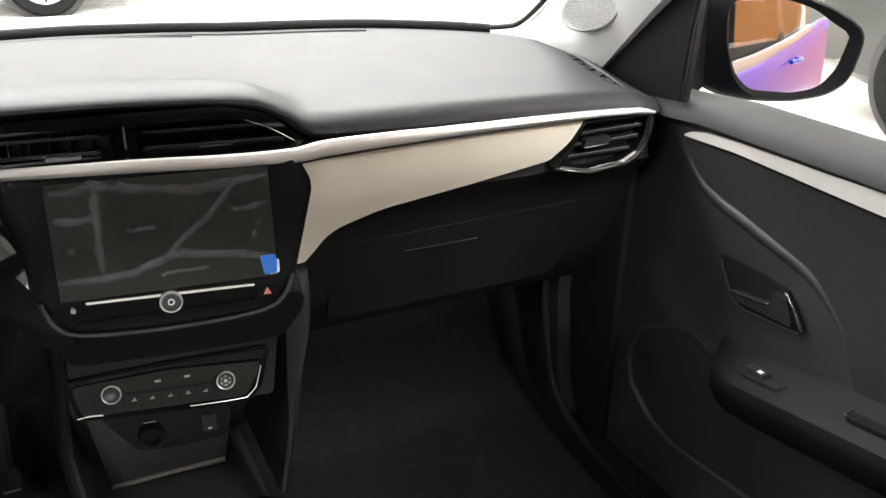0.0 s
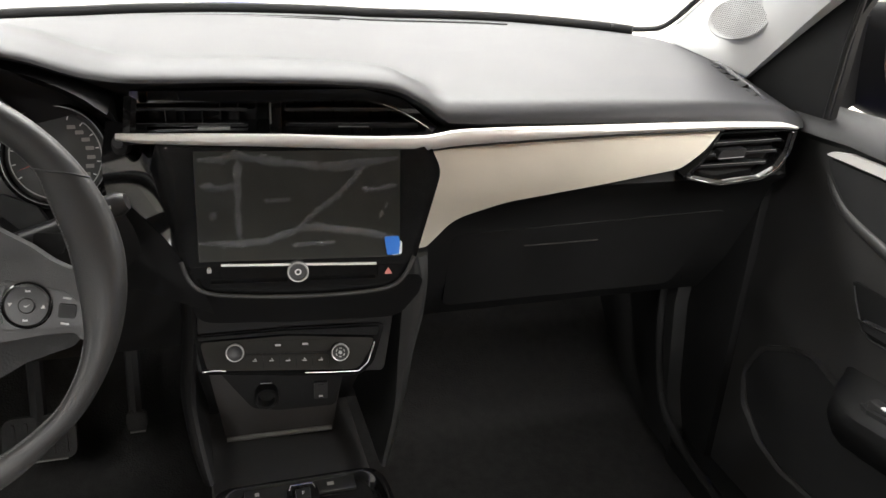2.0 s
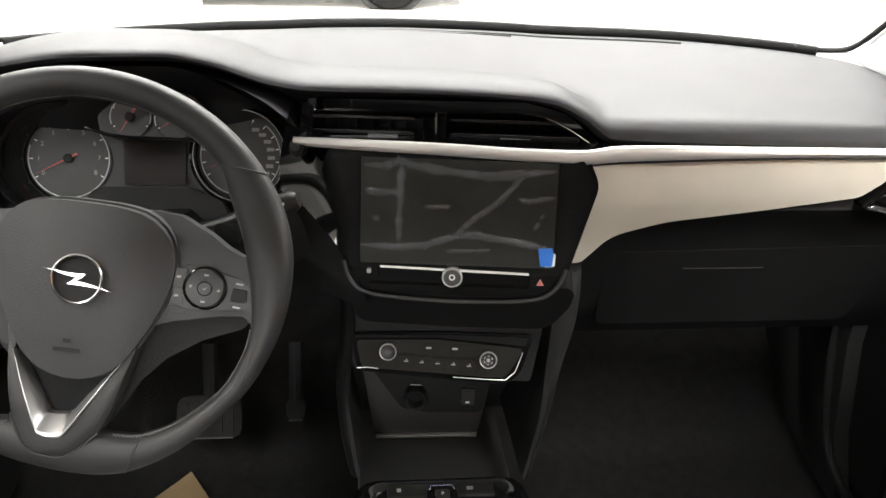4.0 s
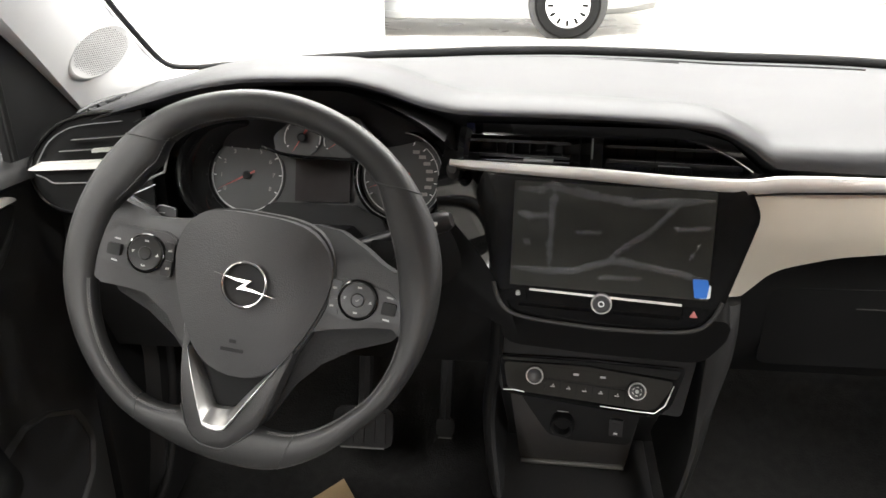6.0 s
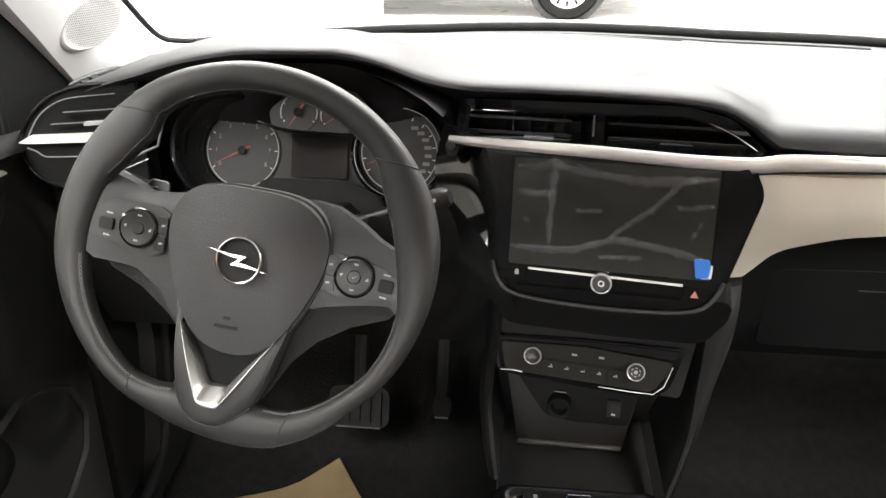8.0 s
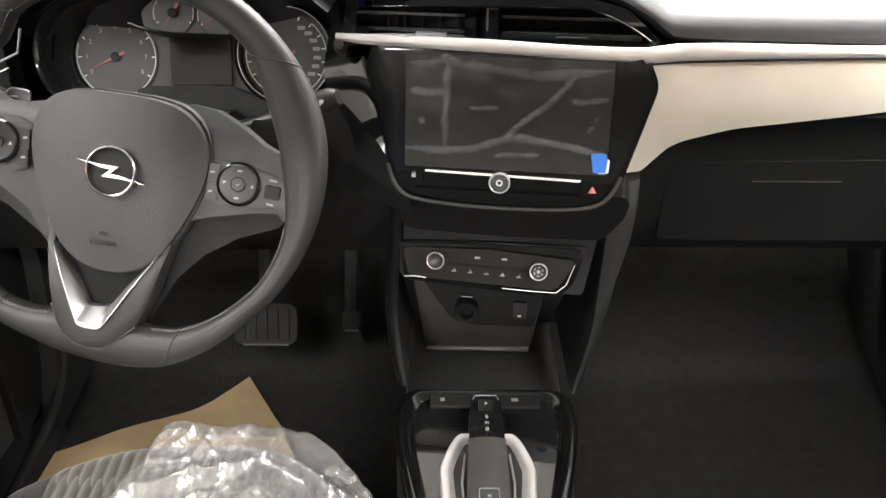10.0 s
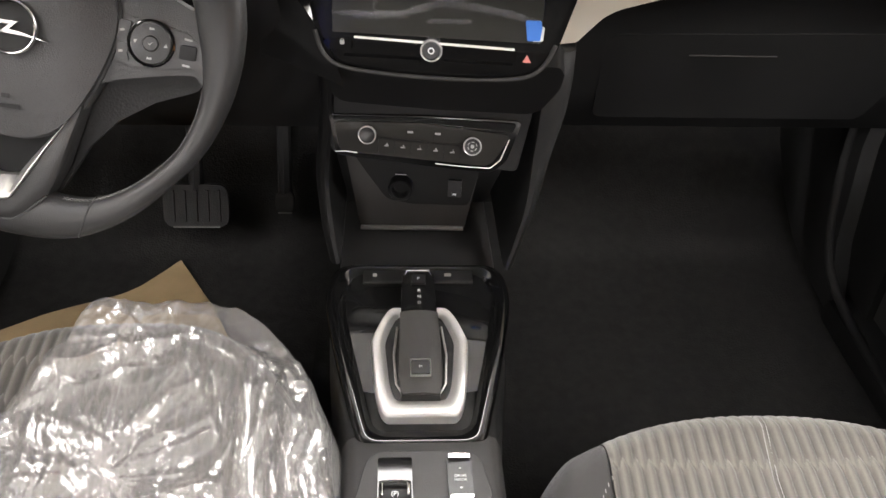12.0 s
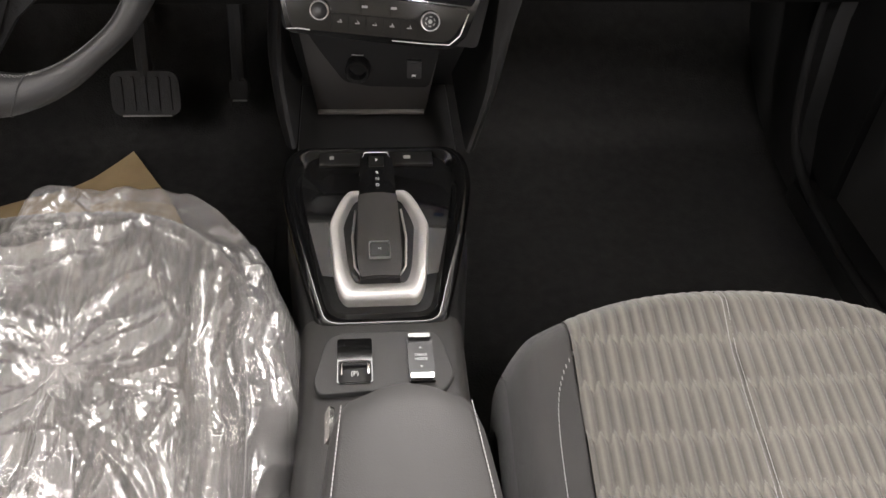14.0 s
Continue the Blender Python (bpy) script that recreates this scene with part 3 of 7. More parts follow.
def side_vent_right():
    v = thing("side_vent", 0.62, 0.06, 0.79, "gloss black side air vent with slats at the dashboard end", "air vent", "air vents")
    m = facing(0, 0.050, 0)
    outline = fillet([(0.566, 0.8660), (0.684, 0.8655), (0.690, 0.8640), (0.687, 0.832), (0.674, 0.808), (0.648, 0.794), (0.580, 0.7890), (0.518, 0.8035), (0.540, 0.824)], [0.004, 0.004, 0.004, 0.02, 0.02, 0.02, 0.05, 0.004, 0.03], 6)
    hole = fillet([(0.572, 0.8610), (0.676, 0.8610), (0.6795, 0.8590), (0.6765, 0.834), (0.664, 0.813), (0.640, 0.801), (0.580, 0.7965), (0.536, 0.8065), (0.552, 0.826)], [0.004, 0.004, 0.003, 0.018, 0.018, 0.018, 0.05, 0.004, 0.03], 6)
    part("frame", band(outline, hole, m, 0.0035, -0.001, 0.03), M_PIANO, v, "gloss black frame")
    part("inner_wall", band(hole, [(0.61 + (u - 0.61) * 0.93, 0.829 + (w - 0.829) * 0.90) for u, w in hole], m @ pose(0, 0, -0.010), 0.009, -0.010, 0.012), M_JET, v, "gloss black inner wall")
    part("duct", slab(hole, 0.004, m @ pose(0, 0, -0.026), 0.0), M_SAIL, v, "dark duct opening")
    for a, b, z, rise in ((0.564, 0.672, 0.8475, 0.002), (0.556, 0.668, 0.8320, 0.002), (0.547, 0.655, 0.8165, 0.001)):
        s = part("slat", slab([(a, z - 0.0022), (b, z - 0.0022 + rise), (b, z + 0.0020 + rise), (a, z + 0.0020)], 0.022, m @ pose(0, 0, -0.004), 0.0012), M_SLAT, v)
        part("slat_edge", tube([m @ Vector((a + 0.002, z + 0.0016, -0.0040)), m @ Vector((b - 0.002, z + 0.0016 + rise, -0.0040))], 0.0003, 6), M_LIP, s)
    part("tab", slab(fillet([(0.570, 0.8290), (0.612, 0.8305), (0.614, 0.8410), (0.574, 0.8395)], 0.002), 0.014, m @ pose(0, 0, 0.003), 0.002), M_BUTTON, v, "dark grey vent tab")
    part("tab_edge", tube([m @ Vector(p) for p in ((0.572, 0.8285, 0.002), (0.611, 0.8300, 0.002))], 0.0006, 6), M_SATINGREY, v, "bright lower edge of the tab")
    rim = [(0, 0.6835, 0.860), (0.2, 0.681, 0.834), (0.35, 0.669, 0.811), (0.5, 0.645, 0.7985), (0.7, 0.580, 0.7935), (1.0, 0.527, 0.805)]
    part("edge_glint", tube([m @ Vector((*smooth_keys(rim, i / 30), 0.0028)) for i in range(31)], 0.0008, 8), M_CHROME, v, "thin chrome edge")


def side_vent_left():
    v = thing("side_vent", -0.62, 0.05, 0.79, "gloss black side air vent with slats and satin silver bar", "air vent", "air vents")
    m = facing(0, 0.038, 0)
    up = [(0, -0.7085, 0.872), (0.15, -0.694, 0.897), (0.4, -0.655, 0.930), (0.65, -0.612, 0.943), (1.0, -0.548, 0.949)]
    low = [(0, -0.7085, 0.868), (0.25, -0.705, 0.848), (0.5, -0.688, 0.825), (0.7, -0.660, 0.8155), (1.0, -0.548, 0.806)]
    top = [tuple(smooth_keys(up, i / 16)) for i in range(17)]
    bottom = [tuple(smooth_keys(low, 1 - i / 16)) for i in range(17)]
    part("frame", slab(top + bottom, 0.03, m @ pose(0, 0, -0.004), 0.0), M_SAIL, v, "black frame")
    part("outer_edge", tube([m @ Vector((u, w, -0.003)) for u, w in top + bottom[::1]], 0.0028, 8), M_PIANO, v, "soft dark outer edge")
    inner = [(0, -0.694, 0.879), (0.3, -0.672, 0.908), (0.6, -0.636, 0.927), (1.0, -0.575, 0.935)]
    part("edge_glint", tube([m @ Vector((*smooth_keys(inner, i / 24), 0.000)) for i in range(25)], lambda s: 0.0010 - 0.0006 * s, 8), M_SATINGREY, v, "thin satin edge")
    for a, b in (((-0.642, 0.911), (-0.562, 0.9185)), ((-0.660, 0.896), (-0.562, 0.9045))):
        s = part("slat", slab([(a[0], a[1] - 0.004), (b[0], b[1] - 0.004), (b[0], b[1]), (a[0], a[1])], 0.010, m @ pose(0, 0, 0.003), 0.0008), M_SAIL, v)
        part("slat_edge", tube([m @ Vector((*a, 0.0032)), m @ Vector((*b, 0.0032))], 0.0006, 6), M_LIP, s)
    part("tab", slab([(-0.616, 0.8965), (-0.590, 0.899), (-0.590, 0.903), (-0.616, 0.9005)], 0.008, m @ pose(0, 0, 0.007), 0.001), M_SATIN, v, "small silver vent tab")
    part("silver_bar", slab(fillet([(-0.7065, 0.8715), (-0.690, 0.8805), (-0.590, 0.8875), (-0.590, 0.8775), (-0.690, 0.8715)], 0.0012), 0.014, m @ pose(0, 0, 0.006), 0.002), M_SILVER, v, "satin silver bar")
    pocket = [(0, -0.699, 0.864), (0.35, -0.688, 0.860), (0.55, -0.676, 0.8535), (1.0, -0.600, 0.8575)]
    part("pocket_edge", tube([m @ Vector((*smooth_keys(pocket, i / 24), -0.002)) for i in range(25)], 0.0010, 8), M_LIP, v, "thin grey pocket edge")
    part("switch_panel", slab(fillet([(-0.598, 0.822), (-0.598, 0.850), (-0.520, 0.886), (-0.520, 0.842)], 0.006), 0.01, m @ pose(0, 0, 0.004, -12), 0.003), M_PIANO, v, "gloss black switch panel")
    part("panel_edge", tube([(-0.5872, 0.0250, 0.8438), (-0.5535, 0.0250, 0.8638), (-0.5243, 0.0250, 0.8770), (-0.5152, 0.0250, 0.9032)], 0.0016, 8), M_SATINGREY, v, "bright edge of the switch panel")
    part("panel_line", tube([(-0.5832, 0.0280, 0.8407), (-0.5394, 0.0280, 0.8598)], 0.0008, 6), M_SATINGREY, v, "thin bright line on the switch panel")


side_vent_right()
side_vent_left()

# ---- screen unit ----
SCREEN = facing(0, 0, 0.74, 6.5, 11)
screen = thing("touch_screen", 0, 0.02, 0.74, "black glossy infotainment screen under wrinkled protective film", "screen")
part("bezel", slab(fillet([(-0.147, 0.146), (-0.155, 0.119), (-0.126, 0.006), (-0.098, -0.029), (0.0, -0.037), (0.106, -0.030), (0.136, 0.004), (0.167, 0.112), (0.151, 0.146)],
                          [0.01, 0.01, 0.015, 0.03, 0.2, 0.03, 0.012, 0.032, 0.008]), 0.06, SCREEN @ pose(0, 0, -0.003), 0.005), M_PIANO, screen, "gloss black bezel")
part("glass", slab(fillet([(-0.141, 0.141), (-0.148, 0.119), (-0.119, 0.004), (0.128, 0.003), (0.161, 0.112), (0.146, 0.141)], [0.008, 0.008, 0.008, 0.008, 0.03, 0.008]), 0.01, SCREEN @ pose(0, 0, 0.001), 0.001), M_GLASS_BLACK, screen, "dark screen glass")
# grey rather than gloss black, so the lip looks lit along its length
part("lower_lip", tube([SCREEN @ Vector((p.x, p.y, 0.002)) for p in soft_line([(-0.128, 0.014), (-0.121, -0.010), (-0.104, -0.0250), (-0.05, -0.0300), (0.0, -0.0315), (0.06, -0.0305), (0.108, -0.0255), (0.125, -0.010), (0.134, 0.012)], 3)], 0.0026, 8), M_CONSOLE, screen, "lower edge, grey in place of its lit gloss")
film = thing("screen_film", 0.004, 0.02, 0.745, "clear wrinkled protective film stuck on the screen", "film")


def film_sheet(u, v):
    return 0.0004 * noise.noise(Vector((u * 60, v * 60, 0))) + 0.0003 * noise.noise(Vector((u * 150, v * 150, 3)))


part("sheet", slab(rect(-0.1085, 0.1175, 0.013, 0.137, 0.001), 0.0, SCREEN @ pose(0, 0, 0.0024), 0.0, 0.006, film_sheet), M_FILM_FLAT, film, "thin clear film sheet")


def wrinkle(pts, r):
    """A soft raised fold of film along a line on the screen."""
    path = []
    for (u0, v0), (u1, v1) in zip(pts, pts[1:]):
        n = max(2, int(math.hypot(u1 - u0, v1 - v0) / 0.003))
        for i in range(n):
            s = i / n
            u, v = u0 + (u1 - u0) * s, v0 + (v1 - v0) * s
            j = 0.0022 * noise.noise(Vector((u * 260, v * 260, 7)))
            path.append(SCREEN @ Vector((u + j, v + 1.2 * j, 0.0024)))
    path.append(SCREEN @ Vector((*pts[-1], 0.0024)))
    k = random.random() * 50
    fold_mesh = tube(path, lambda s: 1.4 * r * min(1, 0.25 + 6 * s, 0.25 + 6 * (1 - s)) * (0.8 + 0.9 * noise.noise(Vector((s * 22 * len(pts) / 4 + k, k, 0)))), 8, False, SCREEN.to_3x3() @ Vector((0, 0, 1)), 0.28)
    for i in range(len(path) // 7):
        q = random.choice(path)
        b = 0.0009 + 0.0011 * random.random()
        lathe([(b, 0), (b * 0.8, b * 0.6), (b * 0.4, b * 0.9), (0, b)], Matrix.Translation(q) @ SCREEN.to_3x3().to_4x4() @ pose(0.004 * random.random() - 0.002, 0.004 * random.random() - 0.002, 0.0004), 6, bm=fold_mesh)
    part("wrinkle", fold_mesh, M_FILM, film)


for pts, r in (([(-0.104, 0.128), (-0.080, 0.127), (-0.064, 0.134), (-0.048, 0.129), (0.003, 0.122), (0.034, 0.118), (0.076, 0.122), (0.116, 0.128)], 0.0042),
               ([(-0.062, 0.131), (-0.063, 0.092), (-0.064, 0.065), (-0.064, 0.039)], 0.0032),
               ([(-0.104, 0.099), (-0.084, 0.096), (-0.062, 0.099)], 0.0036),
               ([(0.077, 0.119), (0.049, 0.088), (0.020, 0.066), (0.003, 0.051)], 0.0030),
               ([(-0.108, 0.034), (-0.074, 0.033), (-0.035, 0.035), (-0.010, 0.044), (0.015, 0.051), (0.053, 0.046), (0.090, 0.040), (0.115, 0.035)], 0.0038),
               ([(0.073, 0.093), (0.091, 0.092), (0.115, 0.097)], 0.0026), ([(-0.035, 0.081), (-0.006, 0.082)], 0.0024), ([(-0.008, 0.030), (0.042, 0.032)], 0.0018),
               ([(-0.092, 0.061), (-0.088, 0.070)], 0.0028), ([(0.094, 0.058), (0.097, 0.067)], 0.0024), ([(0.100, 0.070), (0.104, 0.078)], 0.0022)):
    wrinkle(pts, r)
pull = thing("film_tab", 0.11, 0.0, 0.765, "small blue pull tab on the screen film", "tab")
part("tab", slab(fillet([(0.099, 0.037), (0.1155, 0.0375), (0.1175, 0.030), (0.116, 0.016), (0.1025, 0.0155)], 0.002), 0.001, SCREEN @ pose(0, 0, 0.0045), 0.0003), M_BLUE, pull)
part("tab_back", slab(fillet([(0.108, 0.032), (0.120, 0.031), (0.1195, 0.016), (0.108, 0.0145)], 0.002), 0.001, SCREEN @ pose(0, 0, 0.0035), 0.0003), M_MARK, pull, "white underside")
part("light_bar", slab(fillet([(-0.085, 0.0075), (-0.085, 0.0098), (0.090, 0.0062), (0.090, 0.0038)], 0.0006), 0.004, SCREEN @ pose(0, 0, 0.003), 0.0006), M_SILVER, screen, "bright silver line")
KNOB = SCREEN
knob = part("volume_knob", lathe([(0.0115, -0.004), (0.0118, 0.008), (0.0112, 0.0105), (0.0095, 0.011), (0.0088, 0.0095), (0.0, 0.0095)], KNOB, 36), M_BUTTON, screen, "round black volume knob")
part("chrome_ring", lathe([(0.0120, 0.0075), (0.0122, 0.0100), (0.0112, 0.0116), (0.0101, 0.0110), (0.0101, 0.0085)], KNOB, 40), M_RING, knob, "chrome ring")
part("power_mark", ring_arc(KNOB @ pose(0, 0, 0.0096), 0.003, 0, 360, 0.0006, 0.0002), M_MARK, knob)
for a, b in ((-0.098, -0.012), (0.013, 0.090)):
    part("touch_key", slab(rect(a, b, -0.0185, -0.012, 0.002), 0.006, SCREEN @ pose(0, 0, 0.0045), 0.0012), M_PIANO, screen, "long gloss black key")
part("lock_key", slab(rect(-0.114, -0.088, -0.006, 0.007, 0.002), 0.004, SCREEN @ pose(0, 0, 0.0022), 0.0008), M_PIANO, screen)
part("lock_mark", slab(rect(-0.1005, -0.0955, 0.000, 0.0045, 0.0006), 0.0004, SCREEN @ pose(0, 0, 0.0028)), M_GREYMARK, screen)
part("lock_shackle", ring_arc(SCREEN @ pose(-0.098, 0.0045, 0.0026), 0.0017, 0, 180, 0.0004, 0.0003, 10), M_GREYMARK, screen)
part("hazard_key", slab(rect(0.092, 0.116, -0.0125, 0.003, 0.002), 0.004, SCREEN @ pose(0, 0, 0.0024), 0.0008), M_PIANO, screen)
part("hazard_triangle", slab([(0.0992, -0.0078), (0.1084, -0.0078), (0.1038, 0.0005)], 0.0004, SCREEN @ pose(0, 0, 0.0031)), M_REDLIT, screen, "red hazard triangle")

# ---- climate panel ----
CLIMATE = facing(-0.008, 0.05, 0.600, 6.5, 20)
climate = thing("climate_panel", -0.008, 0.06, 0.6, "gloss black climate control panel with two chrome-ringed dials", "control panel")
part("housing", slab(fillet([(-0.116, 0.024), (-0.106, -0.025), (0.0, -0.032), (0.090, -0.036), (0.108, -0.020), (0.124, 0.030), (0.0, 0.029)], [0.004, 0.012, 0.1, 0.02, 0.02, 0.006, 0.1]), 0.07, CLIMATE @ pose(0, 0, -0.006), 0.0015), M_JET, climate, "gloss black surround")
part("upper_visor", slab(fillet([(-0.109, 0.0195), (0.0, 0.0235), (0.112, 0.0165), (0.118, 0.0275), (0.0, 0.0275), (-0.111, 0.0235)], [0.001, 0.1, 0.003, 0.004, 0.1, 0.001]), 0.01, CLIMATE @ pose(0, 0.0, 0.003, -8), 0.0015), M_PIANO, climate, "gloss black visor")
part("face", slab(fillet([(-0.108, 0.017), (-0.100, -0.019), (0.088, -0.027), (0.104, 0.000), (0.110, 0.013), (0.0, 0.021)], [0.006, 0.01, 0.02, 0.02, 0.01, 0.1]), 0.01, CLIMATE @ pose(0, 0, 0.001), 0.002), M_PANELFACE, climate, "dark grey control face")
part("lower_chrome", tube([CLIMATE @ Vector(p) for p in ((-0.106, -0.020, 0.001), (-0.092, -0.0185, 0.002), (-0.078, -0.020, 0.001))], 0.0007, 6), M_SATIN, climate, "thin chrome line")
part("lower_chrome", tube([CLIMATE @ Vector(p) for p in ((0.02, -0.0275, 0.001), (0.060, -0.029, 0.001), (0.088, -0.029, 0.001), (0.100, -0.018, 0.002), (0.109, 0.008, 0.002))], 0.0006, 6), M_SATIN, climate, "thin chrome line")
for u, v, marked in ((-0.0655, 0.004, False), (0.0645, -0.002, True)):
    d = part("dial", lathe([(0.0105, 0.0), (0.0108, 0.009), (0.0098, 0.0105), (0.0085, 0.0095), (0.0, 0.0095)], CLIMATE @ pose(u, v, 0), 36), M_BUTTON, climate, "round black dial")
    part("dial_ring", lathe([(0.0112, 0.006), (0.0116, 0.0095), (0.0108, 0.0112), (0.0096, 0.0106), (0.0096, 0.008)], CLIMATE @ pose(u, v, 0), 40), M_RING, d, "knurled chrome ring")
    if marked:
        for i in range(6):
            part("dial_mark", ring_arc(CLIMATE @ pose(u, v, 0.0095), 0.0055, 60 * i + 8, 60 * i + 44, 0.0006, 0.0002, 6), M_GREYMARK, d)
        part("dial_mark", lathe([(0.0024, 0.0095), (0.0024, 0.0098), (0, 0.0098)], CLIMATE @ pose(u, v, 0), 16), M_GREYMARK, d)
for i in range(5):
    u = -0.042 + 0.0205 * i
    v = -0.0085 - 0.0008 * i
    k = part("key", slab(rect(u - 0.0095, u + 0.0095, v - 0.0075, v + 0.0075, 0.001), 0.004, CLIMATE @ pose(0, 0, 0.0022), 0.0008), M_PANELFACE, climate)
    part("key_mark", slab(rect(u - 0.0028, u + 0.0028, v - 0.001, v + 0.0003), 0.0003, CLIMATE @ pose(0, 0, 0.0025)), M_GREYMARK, k)
    part("key_mark", slab([(u - 0.001 + 0.0012 * (i % 3), v + 0.0008), (u + 0.002, v + 0.0008), (u + 0.001 - 0.001 * (i % 2), v + 0.0036)], 0.0003, CLIMATE @ pose(0, 0, 0.0025)), M_GREYMARK, k)
for u in (-0.034, -0.0, 0.034):
    k = part("key", slab(rect(u - 0.016, u + 0.016, 0.0015 - 0.03 * (u + 0.0), 0.0155 - 0.03 * u, 0.001), 0.004, CLIMATE @ pose(0, 0, 0.0022), 0.0008), M_PANELFACE, climate)
    if u != -0.034:
        part("key_mark", slab(rect(u - 0.0165 + 0.0, u - 0.0095, 0.0085, 0.0112), 0.0003, CLIMATE @ pose(0, 0, 0.0025)), M_GREYMARK, k)

for i in range(6):
    u = -0.0523 + 0.0205 * i
    part("key_joint", slab(rect(u - 0.0004, u + 0.0004, -0.0175 - 0.0008 * i, 0.0005 - 0.0008 * i), 0.0008, CLIMATE @ pose(0, 0, 0.0029)), M_SAIL, climate, "dark joint between keys")
for u in (-0.0175, 0.0165):
    part("key_joint", slab(rect(u - 0.0004, u + 0.0004, 0.0005, 0.0150), 0.0008, CLIMATE @ pose(0, 0, 0.0029)), M_SAIL, climate, "dark joint between keys")
part("key_joint", slab([(-0.052, 0.0006), (0.050, -0.0034), (0.050, -0.0026), (-0.052, 0.0014)], 0.0008, CLIMATE @ pose(0, 0, 0.0029)), M_SAIL, climate, "dark joint between keys")

# ---- centre stack below ----
stack = thing("centre_stack", 0, 0.1, 0.24, "black plastic lower centre stack with open storage tray", "console")


def stack_side(sx):
    """The flank that narrows from the fascia down to the console."""
    rings = []
    for i in range(25):
        s = i / 24
        z = 0.715 - 0.277 * s
        if sx > 0:
            x, w, y = smooth_keys([(0, 0.172, 0.040, 0.054), (0.12, 0.170, 0.036, 0.042), (0.25, 0.167, 0.034, 0.040), (0.47, 0.157, 0.024, 0.044), (0.75, 0.141, 0.014, 0.030), (1, 0.113, 0.010, -0.004)], s)
        else:
            x, w, y = smooth_keys([(0, -0.130, 0.02, 0.05), (0.3, -0.128, 0.012, 0.075), (0.7, -0.138, 0.014, 0.07), (0.9, -0.130, 0.014, 0.03), (1, -0.122, 0.012, 0.01)], s)
        rings.append([Vector((x + sx * dx, y + dy, z)) for dx, dy in ((-w, 0.016), (-w * 0.9, 0.003), (-w * 0.55, 0.0), (-w * 0.15, 0.003), (0.002, 0.010), (0.006, 0.03), (-0.012, 0.24), (-w, 0.24))])
    # right flank takes a lighter black in place of its grey highlight
    part("flank", loft(rings), M_DARK if sx > 0 else M_GLOVE, stack, "black plastic flank, toned lighter on the lit side")


stack_side(1)
stack_side(-1)
part("chin", slab(fillet([(-0.126, 0.004), (-0.124, -0.03), (-0.118, -0.075), (0.0, -0.080), (0.128, -0.078), (0.150, -0.03), (0.152, -0.006), (0.146, 0.006)], [0.012, 0.012, 0.03, 0.2, 0.03, 0.03, 0.012, 0.012]), 0.04, facing(0, 0.018, 0.712, 6.5, -24), 0.014), M_GLOVE, stack, "black chin under the screen")
part("stack_face", slab(fillet([(-0.130, 0.062), (0.140, 0.062), (0.122, -0.034), (-0.112, -0.024)], 0.008), 0.02, CLIMATE @ pose(0, 0, -0.016), 0.004), M_GLOVE, stack, "black face round the climate panel")
TRAY = facing(-0.014, 0.141, 0.408, 6.5, 0)
part("tray_back", slab([(-0.105, 0.17), (-0.076, -0.004), (0.076, 0.004), (0.105, 0.17)], 0.03, TRAY @ pose(0, 0, 0, -4, 0, 0), 0.0), M_TRAY, stack)
part("socket_panel", slab(fillet([(-0.090, 0.125), (-0.066, 0.090), (-0.036, 0.050), (0.0, 0.045), (0.080, 0.048), (0.098, 0.125)], [0.01, 0.01, 0.02, 0.02, 0.01, 0.01]), 0.02, TRAY @ pose(0, 0, 0.014, -8, 0, 0), 0.003), M_GLOVE, stack, "black socket panel")
part("power_socket", lathe([(0.016, 0.0), (0.0165, 0.018), (0.015, 0.020), (0.012, 0.019), (0.011, 0.006), (0.0, 0.006)], TRAY @ pose(-0.016, 0.073, 0.002), 28), M_GLOVE, stack, "round black power socket")
part("socket_mark", slab(rect(-0.024, -0.008, 0.0935, 0.0948), 0.0004, TRAY @ pose(0, 0, 0.0235, -8)), M_GREYMARK, stack)
part("usb_port", slab(rect(0.050, 0.069, 0.063, 0.088, 0.002), 0.01, TRAY @ pose(0, 0, 0.020, -8), 0.002), M_BUTTON, stack, "usb port")
part("usb_slot", slab(rect(0.0545, 0.0645, 0.066, 0.085, 0.001), 0.002, TRAY @ pose(0, 0, 0.0206, -8)), M_VOID, stack)
part("usb_tongue", slab(rect(0.0565, 0.0620, 0.067, 0.0695), 0.002, TRAY @ pose(0, 0, 0.0216, -8)), M_MARK, stack)
part("tray_lip", loft([[TRAY @ Vector((u, v + 0.065 * u, n)) for v, n in ((-0.0005, 0.0), (0.0035, 0.001), (0.0042, 0.006), (0.002, 0.008), (-0.002, 0.006))] for u in (-0.0745, -0.03, 0.03, 0.0745)]), M_LIP, stack, "pale tray edge")
part("stack_base", box(-0.115, 0.10, 0.04, 0.3, 0.22, 0.40, 0.01), M_LOWER, stack)

